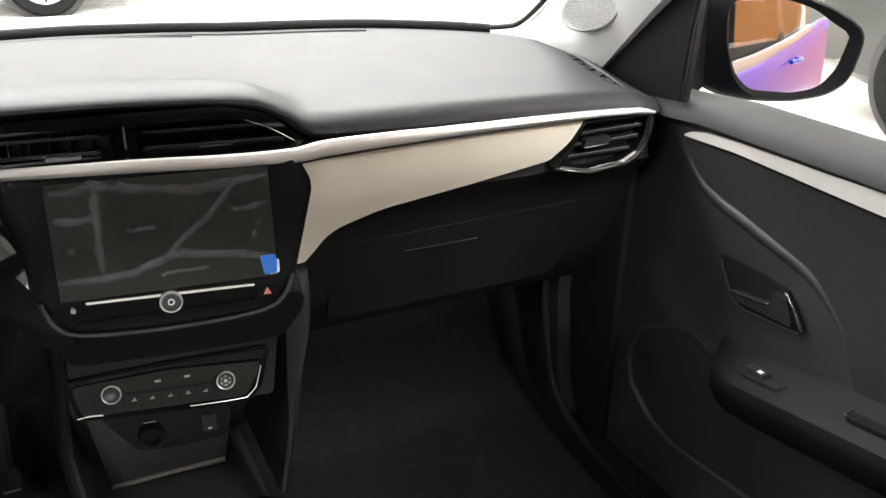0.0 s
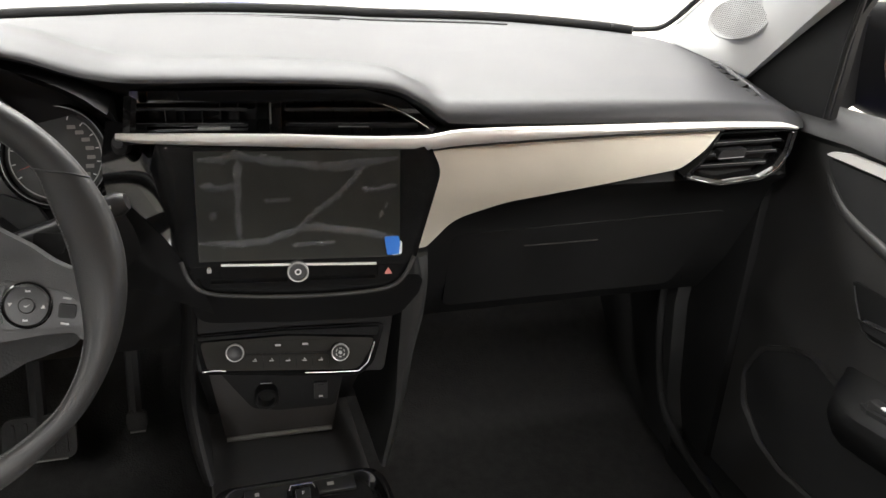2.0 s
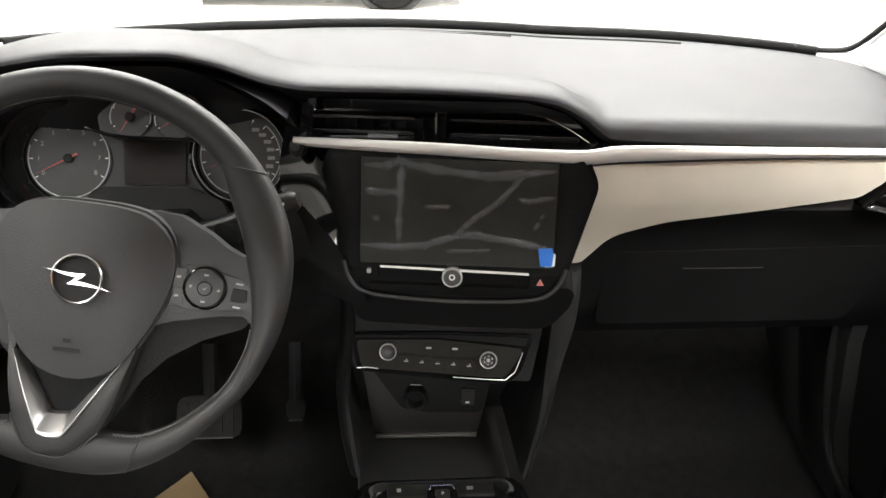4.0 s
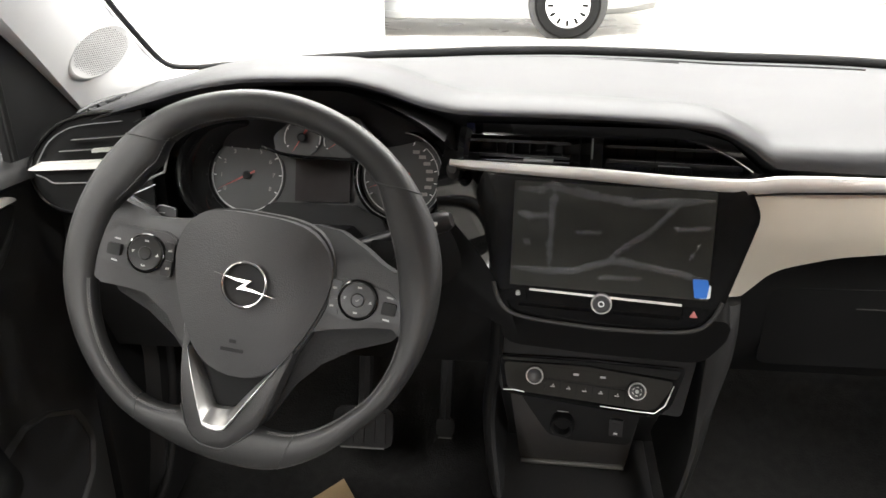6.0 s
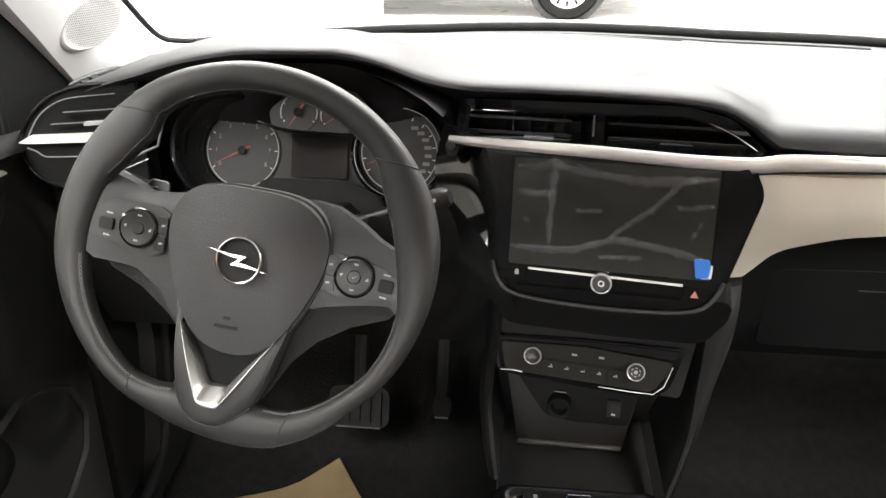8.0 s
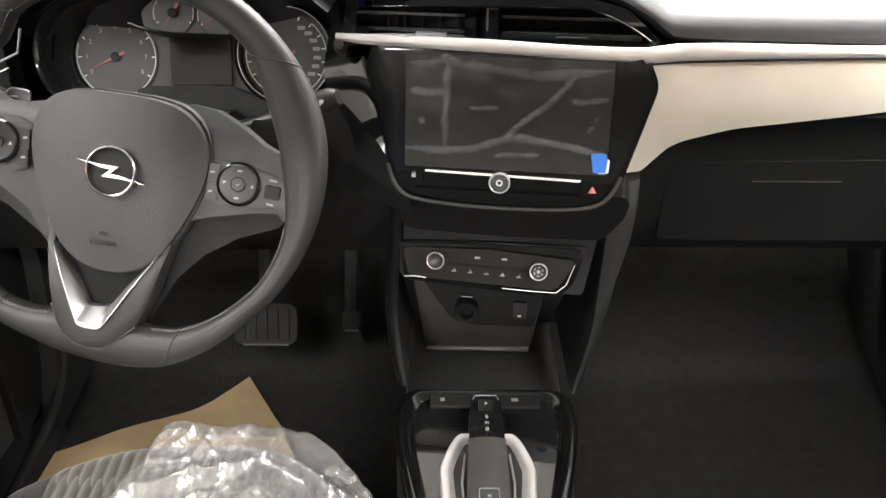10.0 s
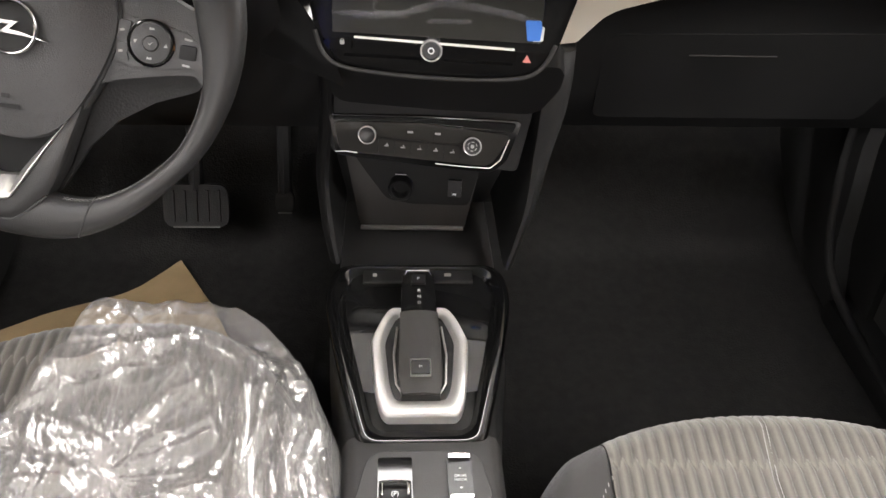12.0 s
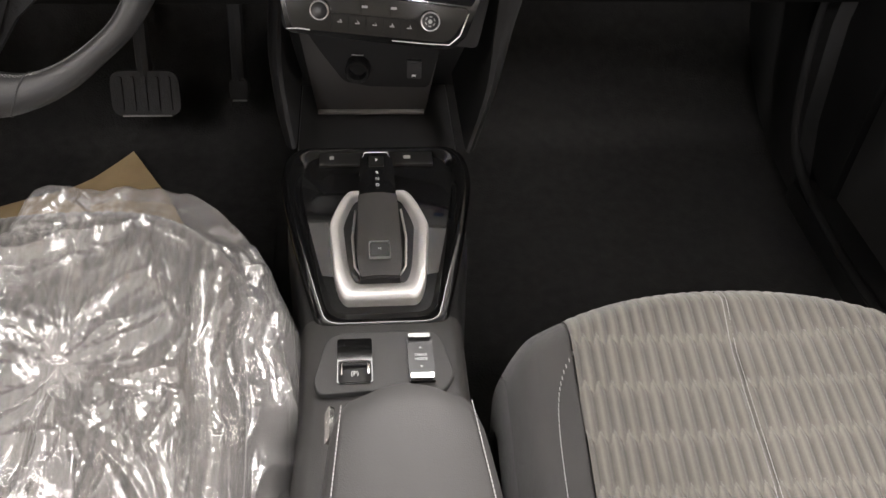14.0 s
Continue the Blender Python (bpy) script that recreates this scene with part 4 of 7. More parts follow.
# ---- gloss wing between cluster and screen, start button ----
def gloss_wing():
    """A glossy panel that falls away from the side of the screen to the cluster, with a curved lower edge over a dark cheek."""
    columns, cheek = [], []
    for i in range(19):
        q = i / 18
        bottom = 0.815 - 0.070 * q**2
        column = []
        for j in range(17):
            z = 0.888 - (0.888 - bottom) * j / 16
            s = (0.888 - z) / 0.186
            xl = smooth_keys([(0, -0.196), (0.25, -0.204), (0.5, -0.196), (1, -0.19)], s)[0]
            xr = smooth_keys([(0, -0.152), (0.2, -0.147), (0.45, -0.137), (0.62, -0.124), (1, -0.110)], s)[0]
            column.append(Vector((xl + (xr - xl) * q, 0.046 + (z - 0.80) * 0.62 + 0.019 * (1 - q) ** 1.1, z)))
        end = column[-1]
        columns.append(column + [end + Vector((0, 0.002, -0.003)), end + Vector((0, 0.008, -0.005)), end + Vector((0, 0.05, -0.006))])
        cheek.append([Vector((end.x + 0.022 * t * q, end.y + 0.012 + 0.030 * math.sin(math.pi * t) * (1 - q) - 0.030 * t * q, end.z + 0.006 - (end.z - 0.690) * t)) for t in [k / 10 for k in range(11)]])
    part("gloss_wing", loft(columns, closed=False), M_PIANO, dash, "gloss black wing beside the screen")
    part("lower_cheek", loft(cheek, closed=False), M_GLOVE, dash, "black cheek under the gloss wing")


gloss_wing()
start = thing("start_button", -0.18, 0.07, 0.85, "round grey start button in a black ring", "button")
BTN = facing(-0.1811, 0.075, 0.8729, 14, 14)
part("ring", slab([(0.0085 * math.cos(a), 0.0110 * math.sin(a)) for a in (2 * math.pi * i / 28 for i in range(28))], 0.02, BTN @ pose(0, 0, 0.002, 0, 0, 10), 0.003), M_BLACK, start)
part("cap", slab([(0.0058 * math.cos(a), 0.0066 * math.sin(a)) for a in (2 * math.pi * i / 28 for i in range(28))], 0.008, BTN @ pose(-0.001, 0.003, 0.004), 0.003), M_LOWER, start, "grey button cap")

def lettering(text, size, m, mat, parent, name="lettering"):
    cu = bpy.data.curves.new("text", "FONT")
    cu.body, cu.size, cu.align_x, cu.align_y, cu.extrude = text, size, "CENTER", "CENTER", 0.0001
    tmp = bpy.data.objects.new("text", cu)
    me = bpy.data.meshes.new_from_object(tmp)
    bpy.data.objects.remove(tmp)
    bpy.data.curves.remove(cu)
    me.transform(m)
    me.materials.clear()
    me.materials.append(mat)
    ob = new(name, me)
    ob.parent = parent
    ob.matrix_parent_inverse = parent.matrix_basis.inverted()
    return ob


# ---- centre console ----
console = thing("centre_console", -0.012, -0.25, 0.22, "dark grey plastic centre console between the seats", "console")
PANEL = lying(-0.012, -0.165, 0.455, 8)


def console_body():
    stations = ((-0.02, 0.090, 0.452), (-0.06, 0.099, 0.455), (-0.15, 0.094, 0.447), (-0.28, 0.077, 0.436), (-0.31, 0.075, 0.446), (-0.40, 0.074, 0.446), (-0.46, 0.078, 0.446), (-1.0, 0.085, 0.446))
    for name, span, mat, label in (("front_body", stations[:4], M_DARK, "black front console body"), ("body", stations[3:], M_CONSOLE, "dark grey grained console body")):
        rings = []
        for y, w, z in span:
            c = -0.012
            rings.append([Vector((c + sx, y, zz)) for sx, zz in ((-w - 0.014, 0.22), (-w - 0.010, z - 0.05), (-w - 0.006, z - 0.02), (-w, z - 0.006), (-w + 0.01, z), (w - 0.01, z), (w, z - 0.006), (w + 0.006, z - 0.02), (w + 0.010, z - 0.05), (w + 0.014, 0.22))])
        part(name, loft(rings), mat, console, label)


console_body()
def smooth_loop(pts, n=3):
    """A closed rounded curve: the corners are cut n times."""
    pts = [Vector(p) for p in pts]
    for _ in range(n):
        pts = [q for i, p in enumerate(pts) for q in (p * 0.75 + pts[(i + 1) % len(pts)] * 0.25, p * 0.25 + pts[(i + 1) % len(pts)] * 0.75)]
    return [tuple(p) for p in pts]


def mirrored(half):
    return half + [(-u, v) for u, v in reversed(half)]


shifter_outline = smooth_loop(mirrored([(-0.055, 0.120), (-0.098, 0.120), (-0.110, 0.078), (-0.101, 0.020), (-0.070, -0.110), (-0.062, -0.134), (-0.028, -0.134)]))
SHELL = PANEL @ pose(0, -0.002, 0.0035, 2.4)
part("shifter_panel", slab(shifter_outline, 0.02, SHELL, 0.005, 0.008, lambda u, v: 0.052 * v - 0.0012 - 0.12 * v * v - 0.30 * u * u), M_PIANO, console, "gloss black shifter surround")
def panel_rim():
    """A rounded raised border that falls off to both sides."""
    inner = [(u * 0.79, v * 0.84 + 0.004) for u, v in shifter_outline]
    return loft([[SHELL @ Vector((a[0] + (b[0] - a[0]) * w, a[1] + (b[1] - a[1]) * w, h)) for a, b in zip(shifter_outline, inner)]
                 for w, h in ((-0.06, -0.016), (-0.06, -0.002), (0.0, 0.0022), (0.12, 0.0046), (0.30, 0.0056), (0.48, 0.0050), (0.66, 0.0030), (0.84, 0.0010), (1.0, -0.002))], caps=False)


part("panel_rim", panel_rim(), M_JET, console, "raised gloss black rim")
bez_out = smooth_loop(mirrored([(-0.020, 0.050), (-0.036, 0.050), (-0.0545, 0.004), (-0.0545, -0.010), (-0.0455, -0.102), (-0.020, -0.102)]))
bez_in = smooth_loop(mirrored([(-0.014, 0.037), (-0.027, 0.037), (-0.0385, 0.003), (-0.0385, -0.008), (-0.0315, -0.077), (-0.014, -0.077)]))


def bezel_ring():
    def ring(w, h):
        return [PANEL @ Vector((a[0] + (b[0] - a[0]) * w, a[1] + (b[1] - a[1]) * w, 0.004 + h)) for a, b in zip(bez_out, bez_in)]
    return loft([ring(0, -0.009), ring(0, 0.0035), ring(0.05, 0.0055), ring(0.14, 0.0065), ring(0.35, 0.0062), ring(0.60, 0.0050), ring(0.70, 0.0035), ring(0.85, 0.0010), ring(1, -0.001), ring(1, -0.004)], caps=False)


bez = part("chrome_bezel", bezel_ring(), M_BEZEL, console, "satin chrome shifter bezel")
part("bezel_well", slab(bez_in, 0.004, PANEL @ pose(0, 0, 0.0040)), M_BUTTON, bez)
lever = thing("gear_lever", -0.0125, -0.16, 0.46, "black automatic gear selector with gloss tip and chrome edge", "gear lever")
LEVER = lying(-0.0125, -0.163, 0.484, 10)
part("grip", slab(fillet([(-0.0215, 0.024), (-0.0235, -0.06), (-0.0205, -0.084), (0.0205, -0.084), (0.0235, -0.06), (0.0215, 0.024)], [0.002, 0.02, 0.005, 0.005, 0.02, 0.002]), 0.030, LEVER, 0.006, 0.008, lambda u, v: -0.004 * (u / 0.022) ** 2 - 0.005 * max(0, (-v - 0.06) / 0.023)), M_GRIP, lever, "matte dark grey grip")
tip = part("tip", slab(fillet([(-0.0205, 0.025), (-0.0180, 0.078), (-0.0145, 0.085), (0.0145, 0.085), (0.0180, 0.078), (0.0205, 0.025)], [0.001, 0.006, 0.003, 0.003, 0.006, 0.001]), 0.030, LEVER @ pose(0, 0, -0.0008), 0.004, 0.01, lambda u, v: -0.003 * (u / 0.022) ** 2), M_PIANO, lever, "gloss black tip")
part("tip_edge", tube([LEVER @ Vector(p) for p in ((-0.0155, 0.079, -0.004), (-0.0125, 0.0845, -0.0025), (0.0125, 0.0845, -0.0025), (0.0155, 0.079, -0.004))], 0.0011, 8), M_CHROME, lever, "chrome tip edge")
part("park_button", slab(rect(-0.0085, 0.0085, 0.062, 0.076, 0.0015), 0.004, LEVER @ pose(0, 0, 0.0012), 0.001), M_KEY, lever, "park button")
lettering("P", 0.006, LEVER @ pose(0, 0.069, 0.0016), M_MARK, lever)
for i, ch in enumerate("RND"):
    lettering(ch, 0.0058, LEVER @ pose(0.0005, 0.051 - 0.009 * i, 0.0003), M_MARK, lever)
mb = part("manual_button", slab(rect(-0.0095, 0.0095, -0.066, -0.048, 0.0015), 0.004, LEVER @ pose(0, 0, 0.0014), 0.001), M_KEY, lever, "square manual button")
part("button_frame", band(rect(-0.0112, 0.0112, -0.0678, -0.0462, 0.002), rect(-0.0102, 0.0102, -0.0668, -0.0472, 0.0018), LEVER @ pose(0, 0, 0.0), 0.0012, 0.001, 0.002), M_SATIN, lever, "thin chrome frame")
lettering("M", 0.005, LEVER @ pose(0, -0.057, 0.0018), M_MARK, lever)
part("skirt", loft([[LEVER @ Vector((sx * w, v, n)) for sx, v in ((-1, 0.07), (1, 0.07), (1.1, -0.085), (-1.1, -0.085))] for w, n in ((0.0185, -0.012), (0.021, -0.04))]), M_BUTTON, lever)
part("lever_frame", tube([PANEL @ Vector(p) for p in ((-0.025, 0.020, 0.009), (-0.029, -0.02, 0.009), (-0.0265, -0.060, 0.009), (-0.021, -0.071, 0.009), (0.021, -0.071, 0.009), (0.0265, -0.060, 0.009), (0.029, -0.02, 0.009), (0.025, 0.020, 0.009))], 0.0014, 8), M_SATIN, lever, "thin chrome line round the lever")
keys = part("front_keys", slab(rect(-0.066, 0.066, 0.091, 0.111, 0.002), 0.006, SHELL @ pose(0, 0, 0.0040), 0.0012), M_KEY, console, "row of dark grey buttons")
for a, b in ((-0.068, -0.022), (0.022, 0.068)):
    part("key_edge", slab(rect(a * 0.97, b * 0.97, 0.0905, 0.0935, 0.001), 0.003, SHELL @ pose(0, 0, 0.0046), 0.0006), M_CONSOLE, keys)
    part("key_mark", slab(rect(a + 0.014 if a < 0 else a + 0.010, (a + 0.019) if a < 0 else a + 0.018, 0.100, 0.105, 0.001), 0.0003, SHELL @ pose(0, 0, 0.0044)), M_DIMMARK, keys)
EPB = lying(-0.0125, -0.352, 0.452)
plate_poly = fillet([(-0.052, 0.038), (0.054, 0.038), (0.064, -0.016), (0.052, -0.036), (0.0, -0.031), (-0.060, -0.034), (-0.064, -0.018)], [0.022, 0.022, 0.02, 0.014, 0.06, 0.014, 0.02])
plate = part("switch_plate", slab(plate_poly, 0.008, EPB, 0.002), M_CONSOLE, console, "grey switch plate")
part("plate_groove", band([(u * 1.035, v * 1.05) for u, v in plate_poly], [(u * 0.985, v * 0.98) for u, v in plate_poly], EPB, -0.001, -0.0012, 0.006), M_VOID, console, "dark joint round the plate")
brake = part("parking_brake_switch", slab(rect(-0.044, -0.011, -0.024, 0.030, 0.003), 0.008, EPB @ pose(0, 0, 0.001), 0.001), M_JET, console, "gloss black parking brake switch")
part("switch_tongue", slab(rect(-0.043, -0.012, -0.024, -0.002, 0.003), 0.006, EPB @ pose(0, 0, 0.007, 12), 0.002), M_KEY, brake)
part("switch_frame", tube([EPB @ Vector(p) for p in ((-0.040, -0.019, 0.0065), (-0.040, -0.0075, 0.0085), (-0.0375, -0.0055, 0.009), (-0.0175, -0.0055, 0.009), (-0.015, -0.0075, 0.0085), (-0.015, -0.019, 0.0065))], 0.0014, 8), M_CHROME, brake, "silver frame")
lettering("(P)", 0.0065, EPB @ pose(-0.0275, -0.016, 0.0048, 12), M_MARK, brake)
mode = part("drive_mode_switch", slab(rect(0.023, 0.047, -0.026, 0.030, 0.002), 0.008, EPB @ pose(0, 0, 0.003), 0.0015), M_KEY, console, "black drive mode rocker")
for v in (0.0275, -0.0215):
    part("rocker_cap", slab(rect(0.0245, 0.0455, v - 0.0032, v + 0.0022, 0.001), 0.004, EPB @ pose(0, 0, 0.0065), 0.001), M_CHROME, mode, "silver cap")
lettering("DRIVE", 0.0044, EPB @ pose(0.035, 0.0045, 0.0034), M_MARK, mode)
lettering("MODE", 0.0044, EPB @ pose(0.035, -0.0005, 0.0034), M_MARK, mode)
for v, s in ((0.014, 1), (-0.0095, -1)):
    part("arrow_mark", slab([(0.0335, v - 0.001 * s), (0.0365, v - 0.001 * s), (0.035, v + 0.001 * s)], 0.0003, EPB @ pose(0, 0, 0.0034)), M_MARK, mode)


def armrest():
    a = thing("armrest", -0.003, -0.6, 0.45, "grey padded centre armrest with pale stitching", "armrest")
    rings = []
    n = 26
    for i in range(n):
        s = i / (n - 1)
        y = -0.480 - 0.42 * s
        e = min(1.0, s * 9)
        e = math.sqrt(max(0.0, 1 - (1 - e) ** 2))
        w = (0.0485 + 0.018 * min(1, s * 2.2)) * (0.86 + 0.14 * e)
        z = 0.558 + 0.030 * e
        c = -0.001
        prof = [(-1.10, 0.44), (-1.10, z - 0.05), (-1.06, z - 0.016), (-0.98, z - 0.006), (-0.85, z - 0.001), (-0.4, z + 0.0035), (0, z + 0.005), (0.4, z + 0.0035), (0.85, z - 0.001), (0.98, z - 0.006), (1.06, z - 0.016), (1.10, z - 0.05), (1.10, 0.44)]
        bow = 0.016 * max(0.0, 1 - s * 5)
        rings.append([Vector((c + q * w, y + bow * (1 - q * q) - (0.006 if zz < 0.5 else 0), zz)) for q, zz in prof])
    part("pad", loft(rings), M_ARM, a, "grey leatherette pad")
    for sx in (-1, 1):
        bm = bmesh.new()
        for i in range(100):
            s = 0.035 + 0.9 * i / 100
            pts = []
            for d in (0.0, 0.0066):
                t = s + d
                y = -0.486 - 0.42 * t
                w = 0.0485 + 0.018 * min(1, t * 2.2)
                pts.append((-0.001 + sx * 0.93 * w, y, 0.588 - 0.0018))
            tube(pts, 0.00045, 5, bm=bm)
        part("stitching", bm, M_THREAD, a, "pale stitching")["kind"] = "stuff"
    part("latch", slab(fillet([(-0.004, 0.012), (0.004, 0.016), (0.002, -0.014), (-0.004, -0.016)], 0.002), 0.004, pose(-0.059, -0.492, 0.553, 0, -55, 0), 0.001), M_CHROME, a, "small chrome latch")


armrest()

# ---- instrument cluster ----
CLUSTER = facing(-0.36, 0.11, 0.83, 0, 20)
cluster = thing("instrument_cluster", -0.36, 0.12, 0.78, "dark instrument cluster with round dials and red needles", "instrument cluster")
part("housing", slab(fillet([(-0.200, 0.02), (-0.165, 0.10), (-0.05, 0.135), (0.09, 0.125), (0.166, 0.09), (0.176, 0.02), (0.160, -0.04), (0.05, -0.055), (-0.10, -0.055), (-0.19, -0.035)], 0.03), 0.04, CLUSTER @ pose(0, 0, -0.012), 0.004), M_DARK, cluster, "dark grey housing")
part("face", slab(fillet([(-0.095, -0.035), (-0.095, 0.06), (-0.085, 0.072), (-0.05, 0.06), (0.0, 0.048), (0.06, 0.05), (0.10, 0.080), (0.160, 0.06), (0.162, -0.02), (0.10, -0.04)], 0.02), 0.006, CLUSTER @ pose(0, 0, -0.008), 0.001), M_DIALFACE, cluster, "dark grey dial face")
hood = [(-0.55, 0.945), (-0.50, 0.962), (-0.45, 0.978), (-0.38, 0.986), (-0.31, 0.986), (-0.26, 0.974), (-0.21, 0.950), (-0.185, 0.93)]
part("hood_lining", loft([[Vector((x, y, zf + dz)) for y, dz in ((0.015, -0.006), (0.035, -0.008), (0.06, -0.016), (0.09, -0.030), (0.13, -0.05), (0.155, -0.05), (0.12, -0.008))] for x, zf in [(x, smooth_keys(hood, x)[0]) for x in [-0.55 + 0.365 * i / 40 for i in range(41)]]]), M_SAIL, cluster, "black inner hood")


def gauge(u, v, r, a0, a1, needle, numbers, tall, base=CLUSTER):
    m = base @ pose(u, v, -0.006)
    g = part("gauge", lathe([(r * 1.02, -0.004), (r * 1.02, 0.0), (r * 0.97, 0.0008), (r * 0.955, 0.0), (0.0, 0.0)], m, 48), M_DIALFACE, cluster, "round dark dial")
    part("scale_ring", ring_arc(m, r * 0.965, a0, a1, 0.0006, 0.0012, 48), M_SCALE, g, "thin white scale ring")
    for i in range(numbers):
        a = radians(210 - 240 * i / max(1, numbers - 1))
        part("tick", slab(rect(r * 0.86, r * 0.94, -0.0006, 0.0006), 0.0002, m @ pose(0, 0, 0.0006, 0, 0, math.degrees(a))), M_MARK, g)
        if tall:
            lettering(str(i), tall, m @ pose(r * 0.72 * math.cos(a), r * 0.72 * math.sin(a), 0.0006), M_DIMMARK, g)
    a = radians(needle)
    part("needle", slab([(-0.012 * math.cos(a) - 0.0016 * math.sin(a), -0.012 * math.sin(a) + 0.0016 * math.cos(a)), (-0.012 * math.cos(a) + 0.0016 * math.sin(a), -0.012 * math.sin(a) - 0.0016 * math.cos(a)),
                         (r * 0.88 * math.cos(a), r * 0.88 * math.sin(a))], 0.001, m @ pose(0, 0, 0.005)), M_RED, g, "red needle")
    part("needle_hub", lathe([(0.0055, 0.0), (0.0055, 0.005), (0.004, 0.0062), (0, 0.0062)], m, 20), M_BLACK, g)
    return g


gauge(-0.097, 0.018, 0.049, -200, 45, 206, 9, 0.008)


def tunnel():
    """The deep gloss tube round the left dial, open towards the middle of the cluster."""
    m = CLUSTER @ pose(-0.097, 0.018, -0.008)
    rings = []
    for i in range(41):
        a = radians(62 + 215 * i / 40)
        k = math.sin(math.pi * i / 40) ** 0.35
        rings.append([m @ Vector((math.cos(a) * r, math.sin(a) * r, h * k)) for r, h in ((0.0500, 0.0), (0.0515, 0.004), (0.0555, 0.024), (0.0610, 0.046), (0.0665, 0.060), (0.0700, 0.063), (0.0730, 0.060), (0.0740, 0.0))])
    part("dial_tunnel", loft(rings, closed=False), M_PIANO, cluster, "gloss black tube round the left dial")


tunnel()
sp = gauge(0.107, 0.021, 0.050, -230, 50, 200, 13, 0)
part("gauge_rim", lathe([(0.053, -0.004), (0.055, 0.012), (0.0565, 0.014), (0.060, 0.012), (0.062, -0.004)], CLUSTER @ pose(0.107, 0.021, -0.006), 48), M_PIANO, sp, "gloss black rim")
# the ring's thin highlight, put in as a grey line
part("rim_highlight", ring_arc(CLUSTER @ pose(0.107, 0.021, 0.0075), 0.0552, 0, 360, 0.0005, 0.0006, 60), M_SATINGREY, sp, "grey line drawn as the gloss rim's highlight")
for i in range(8):
    a = radians(60 - 16 * i)
    part("number_bar", slab(rect(-0.0045, 0.0045, -0.0022, 0.0022, 0.0006), 0.0002, CLUSTER @ pose(0.107 + 0.037 * math.cos(a), 0.021 + 0.037 * math.sin(a), -0.0052)), M_DIMMARK, sp)
part("top_strip", slab(fillet([(-0.060, 0.046), (-0.075, 0.075), (-0.03, 0.105), (0.06, 0.105), (0.075, 0.05)], 0.01), 0.006, CLUSTER @ pose(0, 0, -0.0075), 0.001), M_BUTTON, cluster)
# the small gauges stand forward of the large ones, in a pod of their own
POD = Matrix.Translation((0.014, -0.051, 0.0138)) @ CLUSTER
part("pod", slab(fillet([(-0.056, 0.045), (-0.062, 0.070), (-0.03, 0.096), (0.045, 0.096), (0.066, 0.066), (0.056, 0.043)], 0.012), 0.04, POD @ pose(0, 0, -0.0075), 0.002), M_DIALFACE, cluster, "dark pod with the small gauges")
gauge(-0.0235, 0.068, 0.0235, -20, 200, 238, 5, 0, POD).name = "fuel_gauge"
gauge(0.0265, 0.066, 0.0235, -20, 200, 215, 5, 0, POD).name = "temperature_gauge"
part("pod_edge", tube([POD @ Vector((u, smooth_keys([(-0.072, 0.056), (-0.045, 0.047), (-0.02, 0.044), (0.03, 0.042), (0.056, 0.041)], u)[0], 0.002)) for u in [-0.072 + 0.128 * i / 24 for i in range(25)]], 0.0022, 8), M_PIANO, cluster, "gloss black edge under the small gauges")
part("info_display", slab(rect(-0.032, 0.041, -0.014, 0.046, 0.002), 0.004, CLUSTER @ pose(0, 0, -0.0035), 0.0008), M_LCD, cluster, "dark information display")
part("lower_visor", slab(fillet([(-0.065, -0.020), (-0.05, -0.016), (0.05, -0.018), (0.085, -0.034), (0.10, -0.06), (-0.09, -0.06)], 0.01), 0.03, CLUSTER @ pose(0, 0, 0.016), 0.006), M_DARK, cluster, "dark lower visor")

# ---- steering column and stalks ----
column = thing("steering_column", -0.369, -0.02, 0.6, "black plastic steering column cover", "steering column")
rings = []
for y, w, z0, z1 in ((-0.085, 0.055, 0.765, 0.835), (-0.06, 0.068, 0.745, 0.838), (0.0, 0.075, 0.715, 0.812), (0.10, 0.08, 0.68, 0.79), (0.16, 0.08, 0.66, 0.775)):
    rings.append([Vector((-0.369 + a * w, y, z)) for a, z in ((-0.8, z0), (-1, z0 + 0.015), (-1, z1 - 0.02), (-0.75, z1), (0.75, z1), (1, z1 - 0.02), (1, z0 + 0.015), (0.8, z0))])
part("shroud", loft(rings), M_DARK, column, "black column shroud")


def stalk(name, a, b, r, label):
    s = thing(name, a[0], a[1], a[2], label, "control stalk", "control stalks")
    a, b = Vector(a), Vector(b)
    part("arm", tube([a + (b - a) * t for t in (0, 0.25, 0.5, 0.62, 0.65, 0.95, 1.0)], lambda t: r * (0.7 if t < 0.5 else (1.15 if t < 0.97 else 0.8)), 14), M_BUTTON, s)
    for k, u in enumerate((0.72, 0.80, 0.88)):
        c = a + (b - a) * u + Vector((0, -r * 1.14, 0.002))
        part("print_mark", slab(rect(-0.0022, 0.0022, -0.004 + 0.001 * k, 0.004, 0.0005), 0.0006, facing(c.x, c.y, c.z)), M_MARK, s, "white printed mark")
    return s


